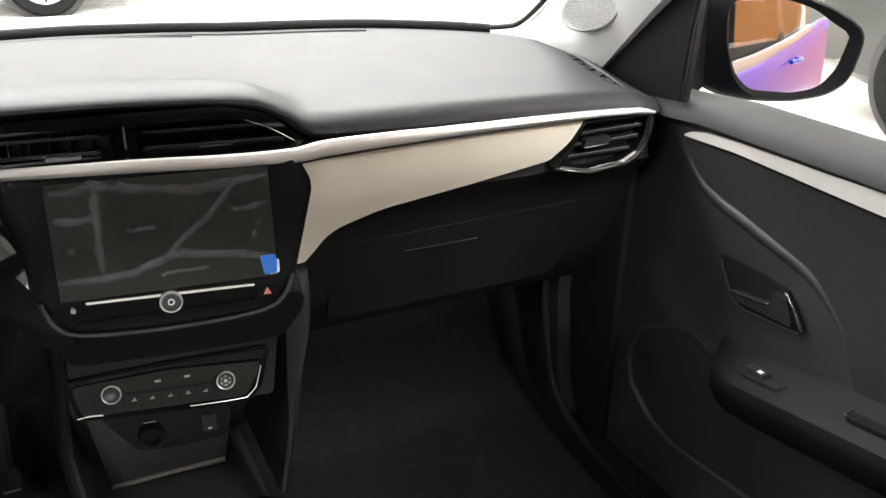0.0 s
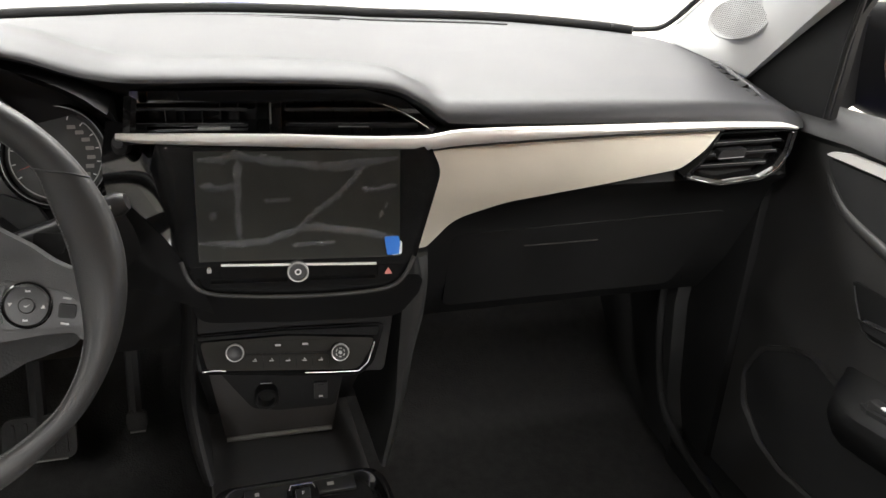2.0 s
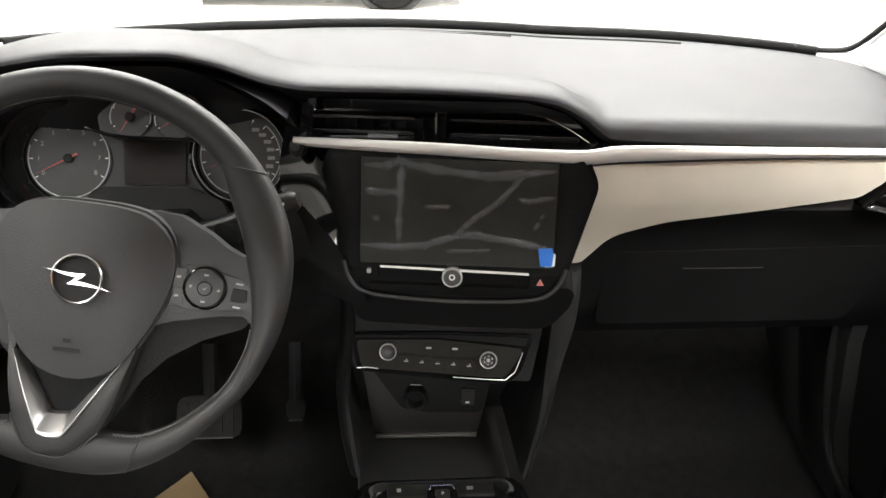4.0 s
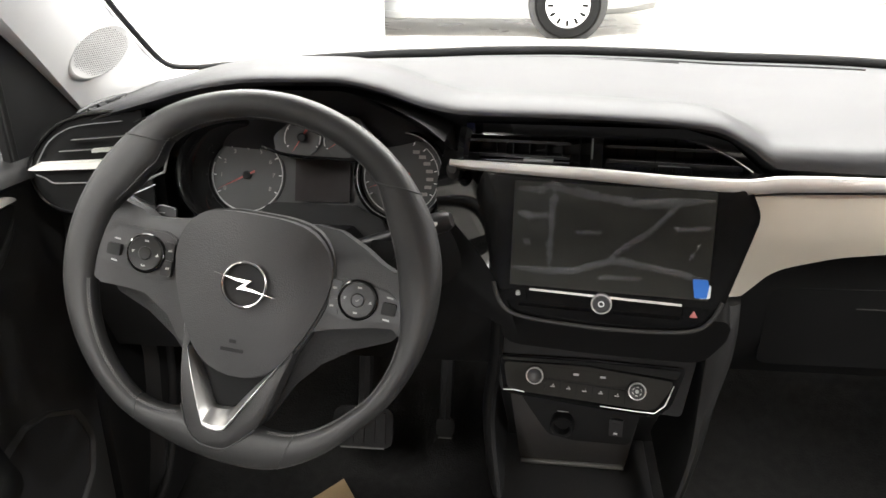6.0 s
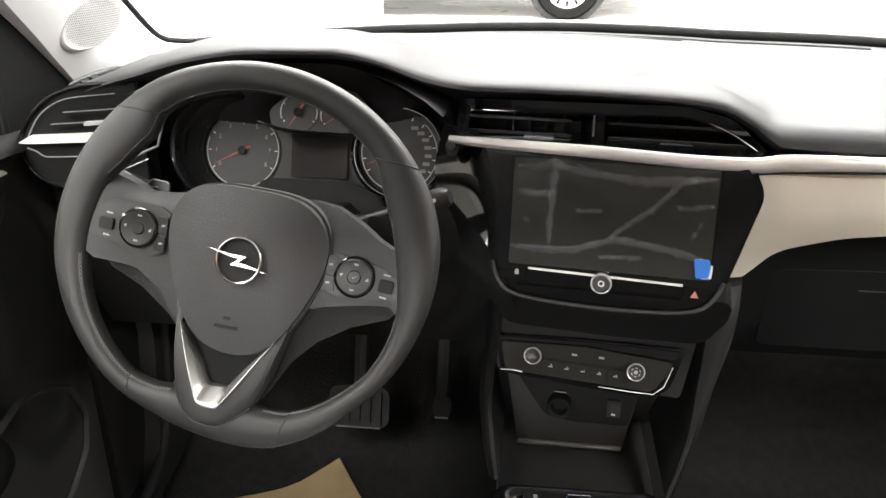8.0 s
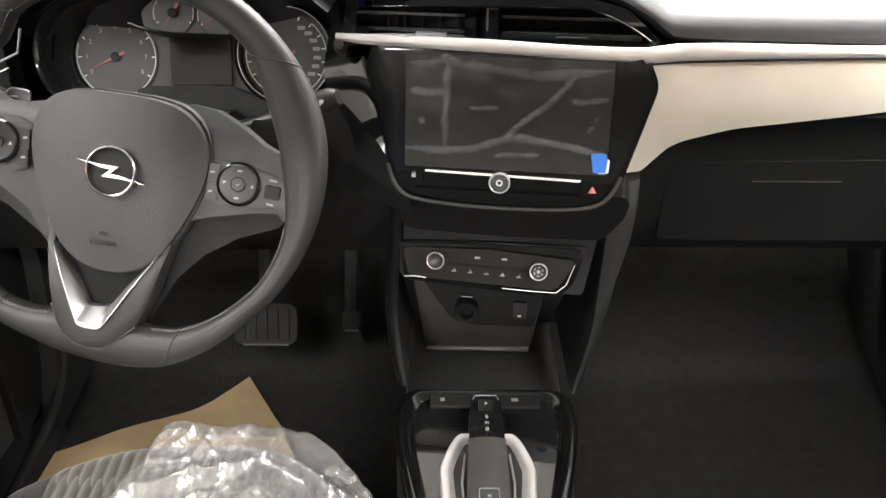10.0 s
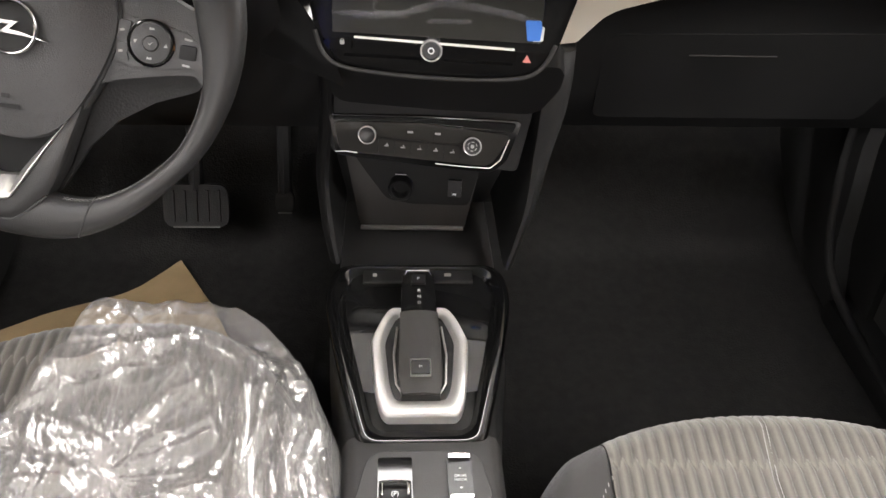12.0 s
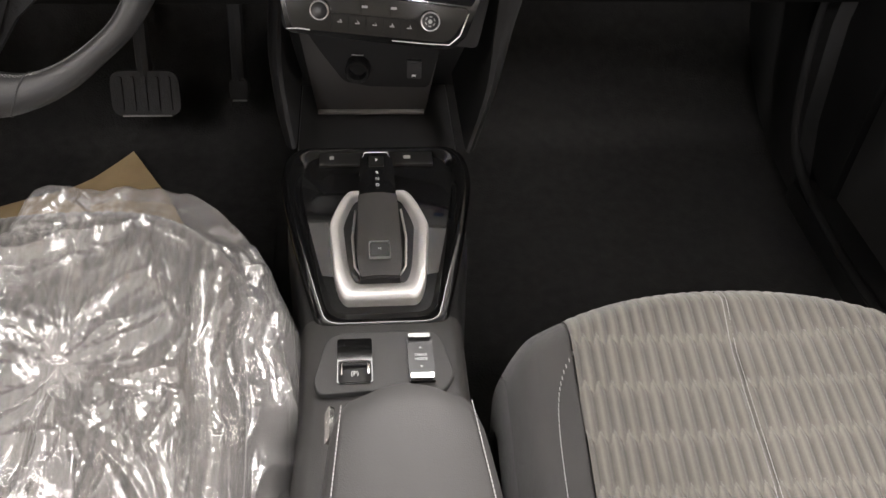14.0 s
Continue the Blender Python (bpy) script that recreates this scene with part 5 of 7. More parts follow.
stalk("wiper_stalk", (-0.31, -0.02, 0.800), (-0.172, -0.035, 0.850), 0.0105, "black wiper stalk with white printed marks")
stalk("light_stalk", (-0.43, -0.03, 0.800), (-0.556, -0.052, 0.8735), 0.0095, "black light stalk with white printed marks")
for sx, x, z in ((1, -0.250, 0.832), (-1, -0.480, 0.866)):
    p = thing("shift_paddle", x, -0.09, z, "black plastic gear shift paddle behind the wheel", "shift paddle", "shift paddles")
    outline = [(-0.004, 0.010), (0.026, 0.012), (0.022, -0.008), (-0.004, -0.012)] if sx > 0 else [(0.015, 0.0065), (-0.003, 0.0085), (-0.017, -0.006), (-0.019, -0.014), (0.015, -0.012)]
    blade = part("blade", slab(fillet(outline, 0.004), 0.004, facing(x, -0.085, z, 0, 22, -8 if sx > 0 else -3), 0.0015), M_SAIL if sx > 0 else M_BUTTON, p)
    # only the left blade has a pale upper edge
    if sx < 0:
        part("paddle_edge", tube([facing(x, -0.085, z, 0, 22, -3) @ Vector(q) for q in ((-0.0165, -0.0060, 0.0005), (-0.0045, 0.0072, 0.0005), (-0.001, 0.0080, 0.0005), (0.012, 0.0064, 0.0005), (0.0146, 0.0045, 0.0005))], 0.0007, 6), M_SATINGREY, blade, "pale edge")
        part("paddle_mark", slab(rect(-0.004, 0.003, -0.0006, 0.0006), 0.0004, facing(x, -0.085, z, 0, 22, -3) @ pose(0, 0, 0.0004)), M_GREYMARK, blade)

# ---- steering wheel ----
WHEEL = facing(-0.366, -0.147, 0.8155, 0, 20, -8)
DISCS = WHEEL @ pose(0, 0, 0, 0, 0, -2)
wheel = thing("steering_wheel", -0.369, -0.1, 0.65, "black leather steering wheel with grey stitching and metal spoke", "steering wheel")
UP = WHEEL.to_3x3() @ Vector((0, 0, 1))
# degrees from the right, then the inner and the outer radius: thumb rests above the spokes, a flattened foot
RIM = [(-30, 0.1663, 0.1873), (-17, 0.1643, 0.1888), (-10, 0.1618, 0.1903), (0, 0.1563, 0.1928), (9, 0.1528, 0.1953), (18, 0.1518, 0.1973), (27, 0.1523, 0.1978), (38, 0.1568, 0.1968), (47, 0.1643, 0.1963),
       (57, 0.1657, 0.1957), (72, 0.1660, 0.1950), (90, 0.1660, 0.1955), (105, 0.1660, 0.1963), (118, 0.1664, 0.1981), (128, 0.1646, 0.1994), (138, 0.1516, 0.1998), (150, 0.1526, 0.2000), (160, 0.1586, 0.2000),
       (172, 0.1606, 0.2000), (185, 0.1636, 0.1994), (198, 0.1656, 0.1968), (214, 0.1671, 0.1932), (231, 0.1661, 0.1901), (243, 0.1570, 0.1865), (251, 0.1470, 0.1850), (262, 0.1440, 0.1852), (272, 0.1435, 0.1872),
       (281, 0.1450, 0.1902), (288, 0.1520, 0.1915), (296, 0.1590, 0.1902), (305, 0.1620, 0.1880), (318, 0.1641, 0.1850), (330, 0.1663, 0.1873), (343, 0.1643, 0.1888)]


def rim_at(a):
    """Middle and half width of the rim at an angle from the right."""
    lo, hi = smooth_keys(RIM, math.degrees(a) % 360 if math.degrees(a) % 360 < 330 else math.degrees(a) % 360 - 360)
    return Vector(((lo + hi) / 2 * math.cos(a), (lo + hi) / 2 * math.sin(a), 0)), (hi - lo) / 2


def rim_skin(a, q, lift=0.0):
    """A point of the leather: q goes round the section from the outer side over the face."""
    c, w = rim_at(a)
    k = 2 / 2.3
    co, si = math.cos(q), math.sin(q)
    across, up = math.copysign(abs(co) ** k, co) * (w + lift), math.copysign(abs(si) ** k, si) * (0.0155 + lift)
    return WHEEL @ (c + Vector((math.cos(a), math.sin(a), 0)) * across + Vector((0, 0, up)))


def rim():
    rings = [[rim_skin(2 * math.pi * i / 180, 2 * math.pi * j / 24) for j in range(24)] for i in range(181)]
    bm = loft(rings, caps=False)
    bmesh.ops.remove_doubles(bm, verts=bm.verts[:], dist=1e-6)
    part("rim", bm, M_LEATHER, wheel, "black leather rim")
    for outer, inner in ((37, 48), (140, 128), (240, 234), (288, 297)):
        pts = []
        for i in range(25):
            q = -0.5 + 4.1 * i / 24
            a = radians(outer + (inner - outer) * (1 - math.cos(min(max(q, 0), math.pi))) / 2)
            pts.append(rim_skin(a, q, 0.0001))
        part("seam", tube(pts, 0.0009, 6, False, UP), M_VOID, wheel, "leather seam")


rim()


def rim_stitches():
    """A fine line inside the top of the wheel, open cross stitches at its sides."""
    bm = bmesh.new()
    for a0, a1, wide, q in ((20, 128, 0, 2.62), (128, 158, 0, 2.5), (188, 250, 1, 2.42), (287, 349, 1, 2.75)):
        n = int((a1 - a0) * (0.75 if wide else 0.8))
        for i in range(n):
            s0, s1 = (i + (0.0 if wide else 0.12)) / n, (i + (1.0 if wide else 0.72)) / n
            for w0, w1 in (((-1, 1), (1, -1)) if wide else ((0, 0),)):
                tube([rim_skin(radians(a0 + (a1 - a0) * s), q + (0.12 if wide else 0.0) * w, 0.0004) for s, w in ((s0, w0), (s1, w1))], 0.00048, 4, bm=bm)
    part("stitching", bm, M_RIMTHREAD, wheel, "grey cross stitching")["kind"] = "stuff"


rim_stitches()


def spoke_lift(u, v):
    """Spokes rise to meet the rim and fall away at their upper edge."""
    s = min(1.0, max(0.0, (abs(u) - 0.118) / 0.045))
    return 0.007 * s * s * (3 - 2 * s) - 0.9 * max(0.0, v - 0.040 - 0.1 * abs(abs(u) - 0.09)) * 0.6


SPOKES = {1: [(0.030, 0.066), (0.055, 0.0700), (0.080, 0.0675), (0.111, 0.0540), (0.130, 0.0430), (0.146, 0.0365), (0.152, 0.0400), (0.157, 0.0520), (0.178, 0.0450), (0.178, -0.0200), (0.160, -0.0270), (0.1525, -0.0185), (0.130, -0.0220), (0.085, -0.0323), (0.066, -0.0400), (0.030, -0.050)],
          -1: [(-0.030, 0.065), (-0.0634, 0.0572), (-0.090, 0.0515), (-0.1165, 0.0490), (-0.127, 0.0550), (-0.154, 0.0625), (-0.176, 0.0560), (-0.183, 0.0000), (-0.176, -0.0200), (-0.165, -0.0200), (-0.1550, -0.0260), (-0.130, -0.0275), (-0.1109, -0.0295), (-0.0827, -0.0477), (-0.066, -0.0720), (-0.030, -0.070)]}
PADS = {1: [(0.0845, 0.0225), (0.0950, 0.0262), (0.1440, 0.0215), (0.1570, 0.0115), (0.1660, 0.0000), (0.1600, -0.0060), (0.1300, -0.0112), (0.0960, -0.0150), (0.0845, -0.0110)],
        -1: [(-0.0830, 0.0260), (-0.0950, 0.0320), (-0.1440, 0.0305), (-0.1600, 0.0170), (-0.1745, 0.0005), (-0.1680, -0.0050), (-0.1350, -0.0120), (-0.0980, -0.0165), (-0.0845, -0.0120)]}
for sx in (-1, 1):
    part("spoke", slab(fillet(SPOKES[sx], 0.008), 0.026, WHEEL @ pose(0, 0, 0.0005), 0.006, 0.008, spoke_lift), M_SPOKE, wheel, "dark grey spoke")
    part("rear_shell", slab(fillet([(sx * u, v) for u, v in ((0.030, 0.03), (0.155, 0.02), (0.160, -0.020), (0.1500, -0.036), (0.1120, -0.052), (0.0800, -0.074), (0.0560, -0.101), (0.0400, -0.132), (0.0300, -0.150), (0.012, -0.150), (0.012, -0.05))], 0.014), 0.010, WHEEL @ pose(0, 0, -0.022), 0.006, 0.02), M_RUBBER, wheel, "black shell behind the spoke")
    outline = fillet(PADS[sx], [0.004, 0.006, 0.012, 0.02, 0.004, 0.006, 0.03, 0.006, 0.006])
    mid = (sx * 0.122, 0.006)
    part("pad_joint", slab([(mid[0] + (u - mid[0]) * 1.025, mid[1] + (v - mid[1]) * 1.06) for u, v in outline], 0.010, DISCS @ pose(0, 0, 0.0014), 0.001, 0.008, lambda u, v: 0.5 * spoke_lift(u, 0)), M_VOID, wheel, "dark joint round the button pad")
    pd = part("button_pad", slab(outline, 0.012, DISCS @ pose(0, 0, 0.0026), 0.0012, 0.008, lambda u, v: 0.5 * spoke_lift(u, 0)), M_BUTTON, wheel, "black button pad")
    cx, cy = sx * 0.1128, 0.0077
    part("pad_ring", lathe([(0.0205, -0.002), (0.0206, 0.0032), (0.0192, 0.0036), (0.0188, 0.0)], DISCS @ pose(cx, cy, 0.0020), 40), M_JET, pd)
    part("pad_disc", lathe([(0.0186, -0.002), (0.0186, 0.0036), (0.0172, 0.0050), (0.0085, 0.0040), (0.0, 0.0038)], DISCS @ pose(cx, cy, 0.0020), 40), M_KEY, pd, "round direction pad")
    part("pad_groove", ring_arc(DISCS @ pose(cx, cy, 0.0058), 0.0073, 0, 360, 0.0004, 0.0003, 32), M_VOID, pd, "dark ring round the centre key")
    part("pad_centre", lathe([(0.0068, 0.0), (0.0068, 0.0050), (0.0060, 0.0057), (0.0, 0.0054)], DISCS @ pose(cx, cy, 0.0020), 24), M_KEY, pd)
    for q in (90, 0, -90, 180):
        c = Vector((cx + 0.0128 * math.cos(radians(q)), cy + 0.0128 * math.sin(radians(q)), 0.0068))
        if q in (0, 180):
            part("pad_mark", slab([(-0.0016, -0.0016), (0.0020, -0.0012), (0.0006, 0.0020)], 0.0002, DISCS @ pose(*c, 0, 0, q)), M_GREYMARK, pd)
        else:
            part("pad_mark", slab([(-0.0022, -0.0012), (0.0024, -0.0008), (0.0018, 0.0011), (-0.0004, 0.0004), (-0.0020, 0.0012)], 0.0002, DISCS @ pose(*c)), M_GREYMARK, pd)
    if sx > 0:
        part("pad_mark", slab([(-0.0024, 0.0004), (-0.0006, -0.0018), (0.0030, 0.0020), (-0.0006, -0.0004)], 0.0002, DISCS @ pose(cx, cy, 0.0079)), M_GREYMARK, pd)
    tg = part("toggle", slab(rect(min(sx * 0.1385, sx * 0.1525), max(sx * 0.1385, sx * 0.1525), -0.0005, 0.0115, 0.002), 0.01, DISCS @ pose(0, 0, 0.010), 0.003), M_BLACK, pd, "black rocker")
    for v in (0.0165, -0.0060):
        part("pad_mark", slab(fillet([(sx * 0.1445 - 0.0036, v - 0.0006), (sx * 0.1445 + 0.0036, v - 0.0010), (sx * 0.1445 + 0.0032, v + 0.0008), (sx * 0.1445 - 0.0034, v + 0.0012)], 0.0003), 0.0002, DISCS @ pose(0, 0, 0.0058)), M_GREYMARK, pd)
    for v0, v1 in ((0.0065, 0.0235), (-0.0110, 0.0045)):
        part("side_key", slab(fillet([(sx * 0.0830, v0), (sx * 0.0955, v0), (sx * 0.0925, (v0 + v1) / 2), (sx * 0.0955, v1), (sx * 0.0840, v1)], 0.002), 0.006, DISCS @ pose(0, 0, 0.0046), 0.0010), M_KEY, pd)
        part("pad_mark", slab(fillet([(sx * 0.0875 - 0.0022, (v0 + v1) / 2 - 0.0014), (sx * 0.0875 + 0.0022, (v0 + v1) / 2 - 0.0006), (sx * 0.0875 + 0.0016, (v0 + v1) / 2 + 0.0014), (sx * 0.0875 - 0.0020, (v0 + v1) / 2 + 0.0008)], 0.0004), 0.0002, DISCS @ pose(0, 0, 0.0049)), M_DIMMARK, pd)

# lower spoke: a leather shield round an open metal v with a deep dark recess
V_OUT = soft_line([(-0.0515, -0.0725), (-0.0375, -0.1080), (-0.0245, -0.1415), (-0.0195, -0.1500), (-0.0015, -0.1512), (0.0040, -0.1465), (0.0262, -0.1090), (0.0495, -0.0695)], 1)
V_IN = soft_line([(-0.0500, -0.0740), (-0.0300, -0.1070), (-0.0195, -0.1285), (-0.0150, -0.1318), (0.0030, -0.1300), (0.0058, -0.1268), (0.0216, -0.1040), (0.0485, -0.0700)], 1)
SHIELD = soft_line([(-0.0590, -0.0660), (-0.0530, -0.1050), (-0.0450, -0.1400), (-0.0300, -0.1670), (-0.0005, -0.1712), (0.0125, -0.1640), (0.0400, -0.1360), (0.0570, -0.0640)], 1)


def lower_spoke():
    def drop(v):
        """Everything dips under the cover towards the top of the spoke."""
        return 0.010 * min(1.0, max(0.0, (v + 0.105) / 0.045))

    def line(pts, n):
        return [WHEEL @ Vector((p.x, p.y, n - drop(p.y))) for p in pts]

    def between(a, b, k, n):
        return [WHEEL @ Vector((p.x + (q.x - p.x) * k, p.y + (q.y - p.y) * k, n - drop(p.y))) for p, q in zip(a, b)]
    lip = [Vector((-0.046, -0.050, 0))] + V_OUT + [Vector((0.044, -0.046, 0))]
    out = [Vector((-0.062, -0.040, 0))] + SHIELD + [Vector((0.060, -0.040, 0))]
    part("lower_spoke", loft([line(out, -0.012), line(out, 0.0140), between(out, lip, 0.12, 0.0163), between(out, lip, 0.5, 0.0172), between(out, lip, 0.97, 0.0165), between(out, lip, 1.0, 0.010)], closed=False), M_LEATHER, wheel, "black leather lower spoke cover")
    part("spoke_joint", tube(line(SHIELD, 0.0150)[4:-3], 0.0012, 6), M_VOID, wheel, "dark joint round the spoke cover")
    part("metal_spoke", loft([line(V_OUT, 0.012), line(V_OUT, 0.0185), between(V_OUT, V_IN, 0.05, 0.0196), between(V_OUT, V_IN, 0.18, 0.0196), between(V_OUT, V_IN, 0.25, 0.0186), between(V_OUT, V_IN, 0.62, 0.0130), between(V_OUT, V_IN, 1.0, 0.0060), line(V_IN, -0.008)], closed=False), M_METAL, wheel, "satin metal v-shaped spoke trim")
    part("spoke_recess", slab([(p.x, p.y) for p in V_IN], 0.008, WHEEL @ pose(0, 0, -0.006)), M_SAIL, wheel, "dark recess inside the metal trim")


lower_spoke()
cover_half = [(0.0, 0.0712), (0.030, 0.0708), (0.055, 0.0655), (0.0725, 0.0510), (0.0815, 0.0300), (0.0818, 0.0100), (0.0768, -0.0110), (0.0672, -0.0360), (0.0530, -0.0630), (0.0420, -0.0780), (0.0250, -0.0900), (0.0, -0.0955)]
cover_poly = smooth_loop(cover_half + [(-u, v) for u, v in cover_half[-2:0:-1]], 1)


def cover_bulge(u, v):
    """A soft dome with a raised middle field whose flanks fall off along a crease."""
    side = max(0.0, abs(u) - (0.050 + 0.10 * v))
    return 0.017 * (1 - min(1, abs(u) / 0.088) ** 2.4) * (1 - 0.5 * (v / 0.11) ** 2) + 0.004 * (v / 0.1) - 0.10 * side


bag = part("airbag_cover", slab(cover_poly, 0.05, WHEEL @ pose(0.002, 0, 0.0085), 0.008, 0.006, cover_bulge), M_COVER, wheel, "dark grey airbag cover")
part("cover_joint", slab([(u * 1.03, v * 1.03) for u, v in cover_poly], 0.02, WHEEL @ pose(0.002, 0, 0.0018), 0.001), M_VOID, wheel, "dark joint round the airbag cover")
BADGE = WHEEL @ pose(0.0035, 0.0015, 0.0280)
part("badge_ring", lathe([(0.0232, -0.004), (0.0238, 0.0004), (0.0236, 0.0020), (0.0229, 0.0033), (0.0219, 0.0038), (0.0209, 0.0033), (0.0202, 0.0018), (0.0200, -0.004)], BADGE, 48), M_BADGE, bag, "plain chrome ring badge")
part("badge_well", lathe([(0.0205, -0.0016), (0.0, -0.0012)], BADGE, 40), M_BLACK, bag, "dark badge field")
for bolt in ([(-0.0325, 0.0080), (-0.010, 0.0056), (0.0075, 0.0052), (-0.001, 0.0020), (-0.008, 0.0024)], [(0.0325, -0.0080), (0.010, -0.0056), (-0.0075, -0.0052), (0.001, -0.0020), (0.008, -0.0024)], [(-0.0075, -0.0050), (-0.003, -0.0046), (0.0075, 0.0050), (0.003, 0.0046)]):
    part("badge_bar", slab(bolt, 0.005, BADGE @ pose(0, 0, 0.003, 0, 0, 0), 0.0007), M_BADGE, bag, "plain chrome bar")
for v, w in ((-0.0575, 0.0035), (-0.0665, 0.0120)):
    part("cover_mark", slab(fillet([(-w, v - 0.0018), (w, v - 0.0018), (w, v + 0.0018), (-w, v + 0.0018)], 0.0006), 0.0004, WHEEL @ pose(-0.002, 0, 0.0085 + cover_bulge(0, v) + 0.0003)), M_BLACK, bag)

# ---- pedals, mats, paper ----
def pedal(name, x0, x1, y, z0, z1, label):
    p = thing(name, (x0 + x1) / 2, y, z0, label, "pedal", "pedals")
    m = facing((x0 + x1) / 2, y, (z0 + z1) / 2, 0, 24)
    w, h = (x1 - x0) / 2, (z1 - z0) / 2 / math.cos(radians(24))
    part("pad", slab(rect(-w, w, -h, h, 0.019), 0.014, m, 0.006), M_RUBBER, p, "ribbed black rubber pad")
    for i in range(5):
        u = -w * 0.7 + 1.4 * w * i / 4
        part("rib", slab(rect(u - 0.003, u + 0.003, -h * 0.75, h * 0.75, 0.002), 0.004, m @ pose(0, 0, 0.002), 0.001), M_RUBBER, p)
    part("edge", tube([m @ Vector(q) for q in ((-w * 0.72, -h * 0.98, -0.002), (w * 0.72, -h * 0.98, -0.002))], 0.0015, 6), M_LIP, p, "grey lower edge")
    part("arm", tube([m @ Vector((0, h * 0.5, -0.012)), (((x0 + x1) / 2), y + 0.10, z1 + 0.18)], 0.012, 8), M_BLACK, p)


pedal("brake_pedal", -0.408, -0.305, 0.272, 0.325, 0.388, "wide brake pedal with ribbed rubber pad")
pedal("accelerator_pedal", -0.238, -0.206, 0.318, 0.318, 0.352, "narrow black accelerator pedal")
mat = thing("floor_mat", -0.34, 0.05, 0.225, "black rubber floor mat with ribbed heel pad", "floor mat")
part("sheet", slab(fillet([(-0.25, -0.25), (0.20, -0.25), (0.20, 0.23), (-0.25, 0.23)], 0.04), 0.004, lying(-0.36, 0.05, 0.226), 0.002), M_CARPET, mat)
for i in range(9):
    part("heel_rib", slab(rect(-0.006, 0.006, -0.014, 0.014, 0.005), 0.004, lying(-0.335 + 0.016 * i, 0.225, 0.230), 0.0015), M_RUBBER, mat)
part("heel_pad_edge", slab(rect(-0.08, 0.08, -0.004, 0.004, 0.003), 0.004, lying(-0.27, 0.25, 0.230), 0.0015), M_RUBBER, mat)
paper = thing("paper_sheet", -0.5, 0.1, 0.226, "brown kraft paper sheet lying in the footwell", "paper")


def paper_lift(u, v):
    return 0.004 * noise.noise(Vector((u * 9, v * 9, 2))) + 0.018 * max(0, (u + 0.47) / 0.08) * max(0, (v - 0.2) / 0.09) + 0.003 * math.sin(u * 40)


part("sheet", slab([(-0.685, 0.112), (-0.60, 0.158), (-0.536, 0.196), (-0.478, 0.222), (-0.452, 0.238), (-0.398, 0.290), (-0.330, 0.190), (-0.27, 0.06), (-0.33, -0.08), (-0.655, 0.030)], 0.0008, lying(0.004, -0.021, 0.236), 0.0, 0.02, paper_lift), M_PAPER, paper)

# ---- seats ----
def fold(x):
    return abs((x % 1.0) * 2 - 1)


